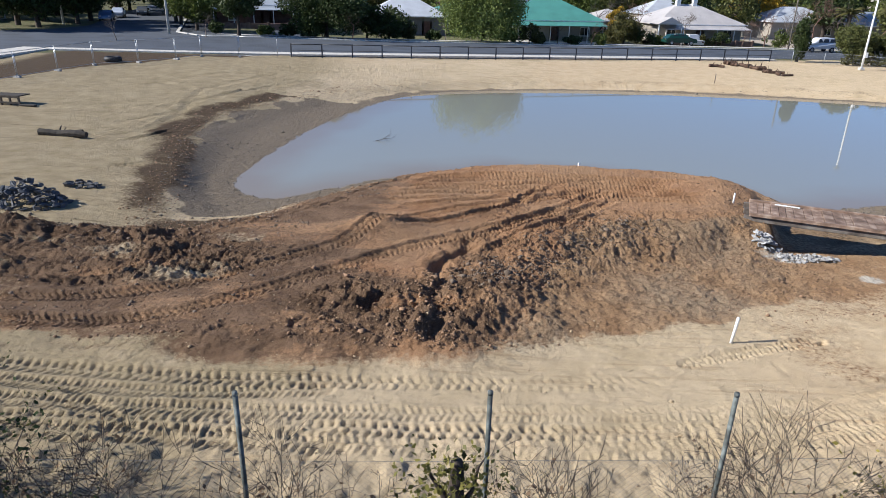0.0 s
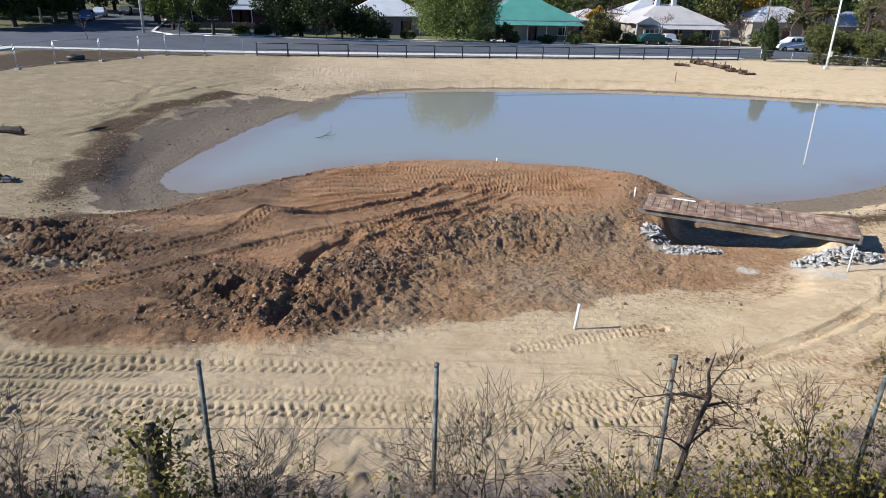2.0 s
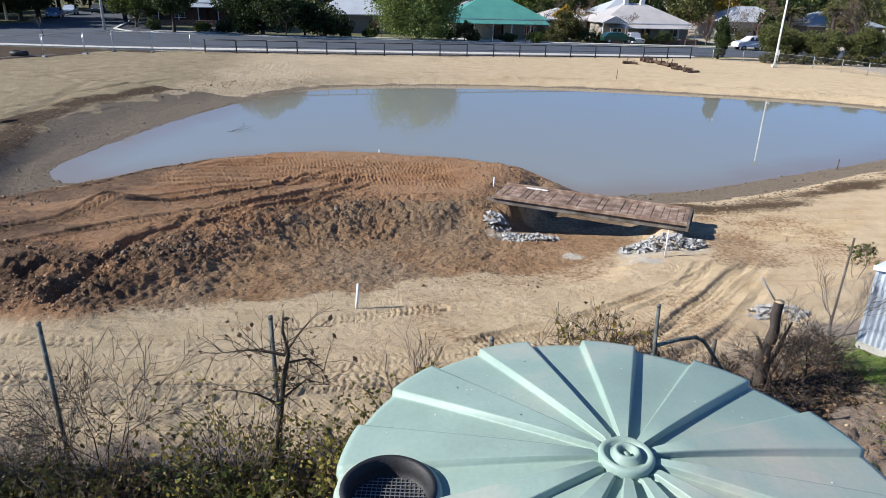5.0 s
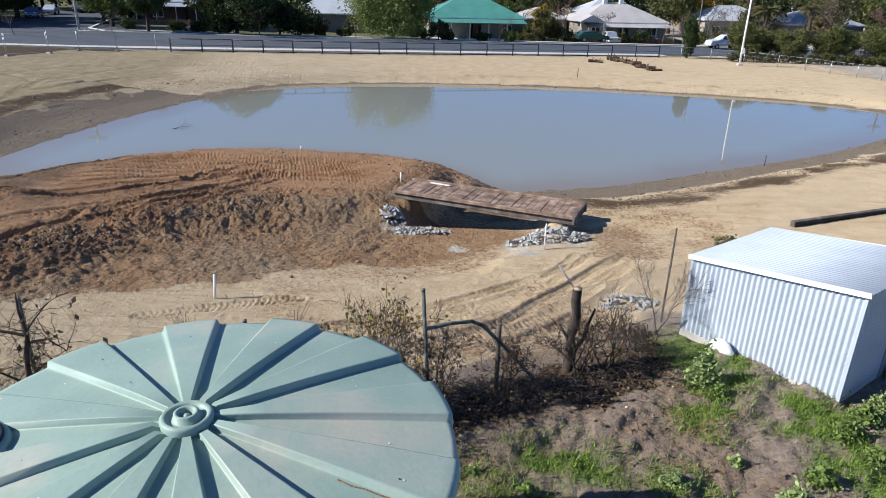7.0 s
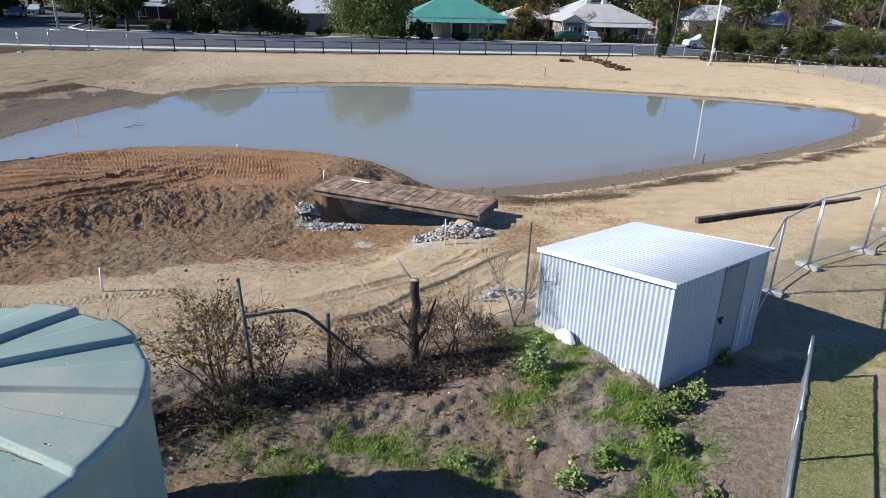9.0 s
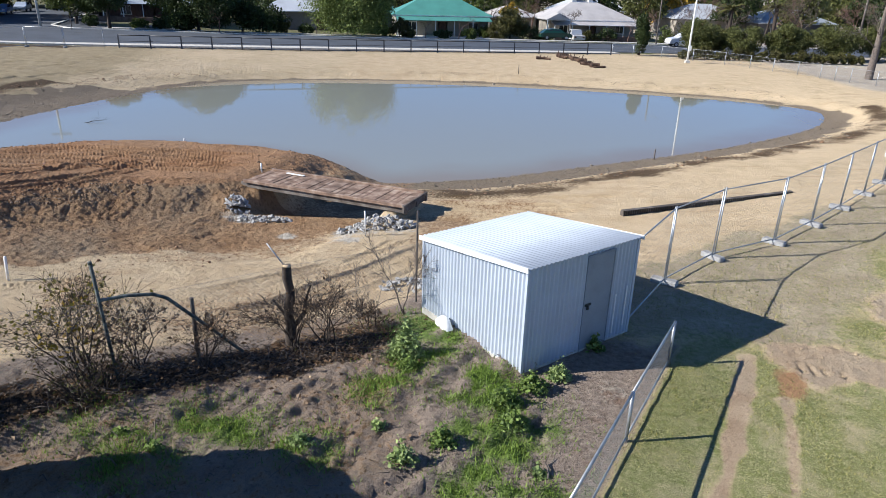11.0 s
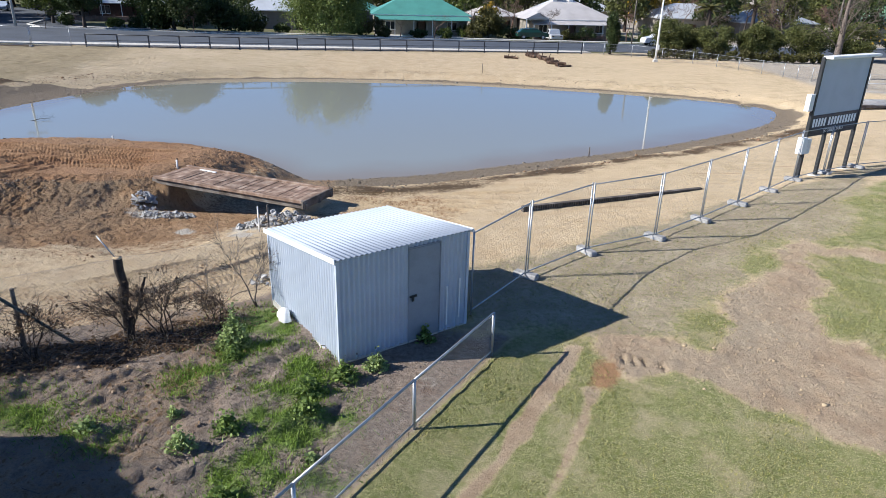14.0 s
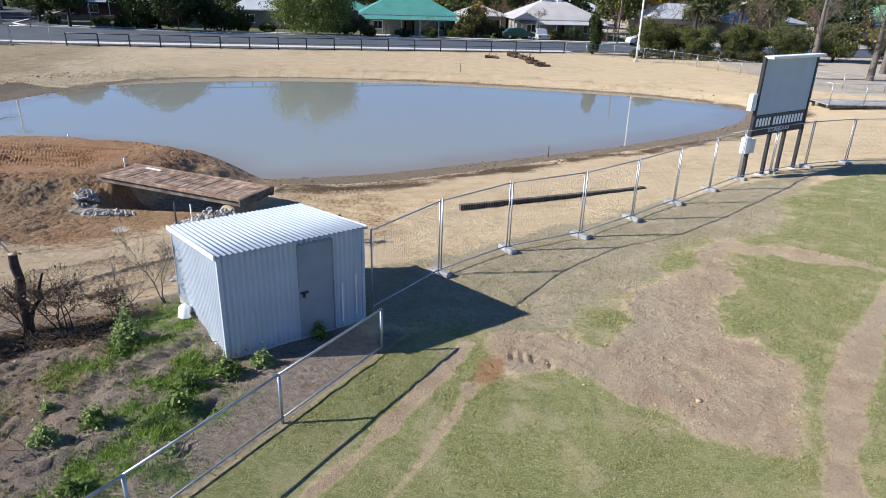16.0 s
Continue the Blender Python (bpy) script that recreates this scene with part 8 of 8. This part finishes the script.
def clump(x, y, w, h, seed, n, material, leaf, label):
    rng = np.random.RandomState(seed)
    t = thing("weed_clump", label, "weed", (x, y, ground_z(x, y, True)), 0, "weed clumps")
    a, q = rng.uniform(0, 6.28, n), w * 0.42 * rng.rand(n) ** 0.6 * (0.7 + 0.5 * np.sin(3 * rng.uniform(0, 6.28, n)))
    P = np.stack([q * np.cos(a) * 1.3, q * np.sin(a), np.abs(rng.normal(0, h * 0.45, n)) + 0.02], axis=1)
    P[:, 2] *= np.exp(-(P[:, 0] ** 2 + P[:, 1] ** 2) / (w * w * 0.3))
    put("leaves", mesh_of("leaves", *leaf_cards(P, leaf, rng, 0.5, 1.3), material), t)


for k, (x, y, w, h, n, lf) in enumerate(((16.2, 8.45, 0.55, 0.6, 2400, 0.05), (16.3, 8.0, 0.4, 0.25, 700, 0.045), (18.4, 7.45, 0.5, 0.26, 1000, 0.045), (18.9, 7.85, 0.4, 0.26, 800, 0.045), (17.9, 7.0, 0.5, 0.25, 900, 0.045),
                                         (18.0, 6.4, 0.45, 0.2, 700, 0.045), (16.4, 5.5, 0.4, 0.28, 450, 0.05), (16.95, 5.9, 0.45, 0.3, 550, 0.05), (19.7, 8.9, 0.35, 0.32, 260, 0.06), (15.95, 6.3, 0.25, 0.14, 160, 0.05),
                                         (12.9, 5.5, 0.3, 0.12, 200, 0.045), (12.2, 5.9, 0.35, 0.12, 240, 0.045), (14.9, 5.75, 0.35, 0.15, 320, 0.045), (16.5, 3.8, 0.5, 0.2, 300, 0.06), (17.3, 4.6, 0.4, 0.15, 200, 0.06), (18.3, 5.4, 0.3, 0.14, 260, 0.05))):
    clump(x, y, w, h, 700 + k, n, LEAF_WEED if k % 3 == 0 else LEAF_WEED_DARK, lf, "leafy green weed clump on bare soil")


rng_w = random.Random(21)
for k in range(34):
    x = -4.5 + 13.0 * rng_w.random()
    clump(x, 4.72 - 0.5 * rng_w.random(), rng_w.uniform(0.3, 0.6), rng_w.uniform(0.1, 0.26), 740 + k, 330, (LEAF_WEED, LEAF_WEED_DARK, LEAF_WEED_DARK)[k % 3], 0.05, "bright green weeds under the fence bushes")


def blades(name, label, count, x0, x1, y0, y1, mask_name, height, material, seed):
    """Short grass blades standing where the soil mask allows."""
    rng = np.random.RandomState(seed)
    x, y = rng.uniform(x0, x1, count), rng.uniform(y0, y1, count)
    z, mk = land(x, y)
    near = np.exp(-((y - 4) / 14.0) ** 2)
    keep = (mk[mask_name] * (0.55 + 0.9 * fbm(x * 1.1, y * 1.1, 3)) > rng.rand(count) * 0.9) & (rng.rand(count) < near + 0.15)
    x, y, z = x[keep], y[keep], z[keep]
    n = len(x)
    a = rng.uniform(0, 6.28, n)
    h = height * rng.uniform(0.5, 1.3, n)
    w = 0.006 + 0.005 * rng.rand(n)
    lx, ly = rng.normal(0, 0.5, n) * h, rng.normal(0, 0.5, n) * h
    V = np.stack([np.stack([x - w * np.cos(a), y - w * np.sin(a), z - 0.005], 1), np.stack([x + w * np.cos(a), y + w * np.sin(a), z - 0.005], 1), np.stack([x + lx, y + ly, z + h], 1)], axis=1).reshape(-1, 3)
    F = np.arange(3 * n).reshape(-1, 3)
    return tagged(put(name, mesh_of(name, V, F, material)), label, "grass", kind="stuff")


GRASS_BLADE = leaf_mat("lawn_blade", (0.29, 0.285, 0.115), 0.6)
WEED_BLADE = leaf_mat("weed_blade", (0.17, 0.27, 0.055), 0.5)
blades("grass", "short patchy green and straw-coloured lawn", 330000, 15, 36, -1, 20, "grass", 0.032, GRASS_BLADE, 801)
blades("grass", "bright green weeds and grass on the bare yard", 190000, 10.5, 19.5, 3, 11, "weeds", 0.07, WEED_BLADE, 802)
blades("grass", "thin olive grass on scuffed ground by the fence", 90000, 19, 40, 6, 26, "scrub", 0.04, GRASS_BLADE, 803)


def fallen_leaves(count, seed):
    """Dead leaves lying under the fence bushes."""
    rng = np.random.RandomState(seed)
    x, y = rng.uniform(5, 17, count), rng.uniform(4.2, 10.5, count)
    z, mk = land(x, y)
    keep = np.clip(mk["litter_and_shade"] + 0.03 * mk["yard"], 0, 1) > rng.rand(count)
    Pn = np.stack([x, y, z + 0.012 + 0.02 * rng.rand(count)], axis=1)[keep]
    return tagged(put("leaf_litter", mesh_of("leaf_litter", *leaf_cards(Pn, 0.045, rng, 0.85), LEAF_DRY)), "dead brown leaves under the fence bushes", "leaf litter", kind="stuff")


fallen_leaves(26000, 31)
rng_l = np.random.RandomState(9)
S = []
for k in range(430):
    if k < 330:
        u = rng_l.rand()
        x, y = 10.6 + 4.8 * u + rng_l.normal(0, 0.35), 6.6 + 2.7 * u + rng_l.normal(0, 0.35)
    else:
        x, y = rng_l.uniform(11, 18.5), rng_l.uniform(4.5, 9.0)
    z = ground_z(x, y, True)
    a, L = rng_l.uniform(0, 6.28), rng_l.uniform(0.08, 0.55 if k < 330 else 0.3)
    b = a + rng_l.normal(0, 0.5)
    mx, my = x + L * math.cos(a) * 0.6, y + L * math.sin(a) * 0.6
    r = 0.004 + 0.005 * rng_l.rand()
    h = rng_l.uniform(0.0, 0.10)
    S.append((x, y, z + 0.02, mx, my, z + 0.03 + h, r, r * 0.8))
    S.append((mx, my, z + 0.03 + h, mx + L * 0.4 * math.cos(b), my + L * 0.4 * math.sin(b), z + 0.03 + h * 0.6, r * 0.8, r * 0.5))
tagged(put("twig_litter", mesh_of("twig_litter", *tubes(S, 4), PALE_BARK)), "fallen dry twigs strewn over the yard", "twigs", kind="stuff")
# bent stick by the low fence
stick = thing("stick", "bent dry stick lying beside the low fence", "stick", (18.42, 5.3, ground_z(18.42, 5.3)))
put("limb", mesh_of("stick_limb", *loft([(0, 0, 0.02, 0.016), (0.03, 0.14, 0.05, 0.016), (0.0, 0.3, 0.05, 0.013), (0.06, 0.42, 0.08, 0.008)], 6), PALE_BARK, True), stick)
# drowned branch in the pond
br = thing("drowned_branch", "thin drowned branch poking out of the water", "branch", (-4.6, 34.5, WATER_Z))
s, tp = grow(np.random.RandomState(4), (0, 0, -0.05), 0.8, 0.02, (0.8, 0.2, 0.25), 2, 0.7)
put("limb", mesh_of("limb", *tubes(s, 4), BARK), br)
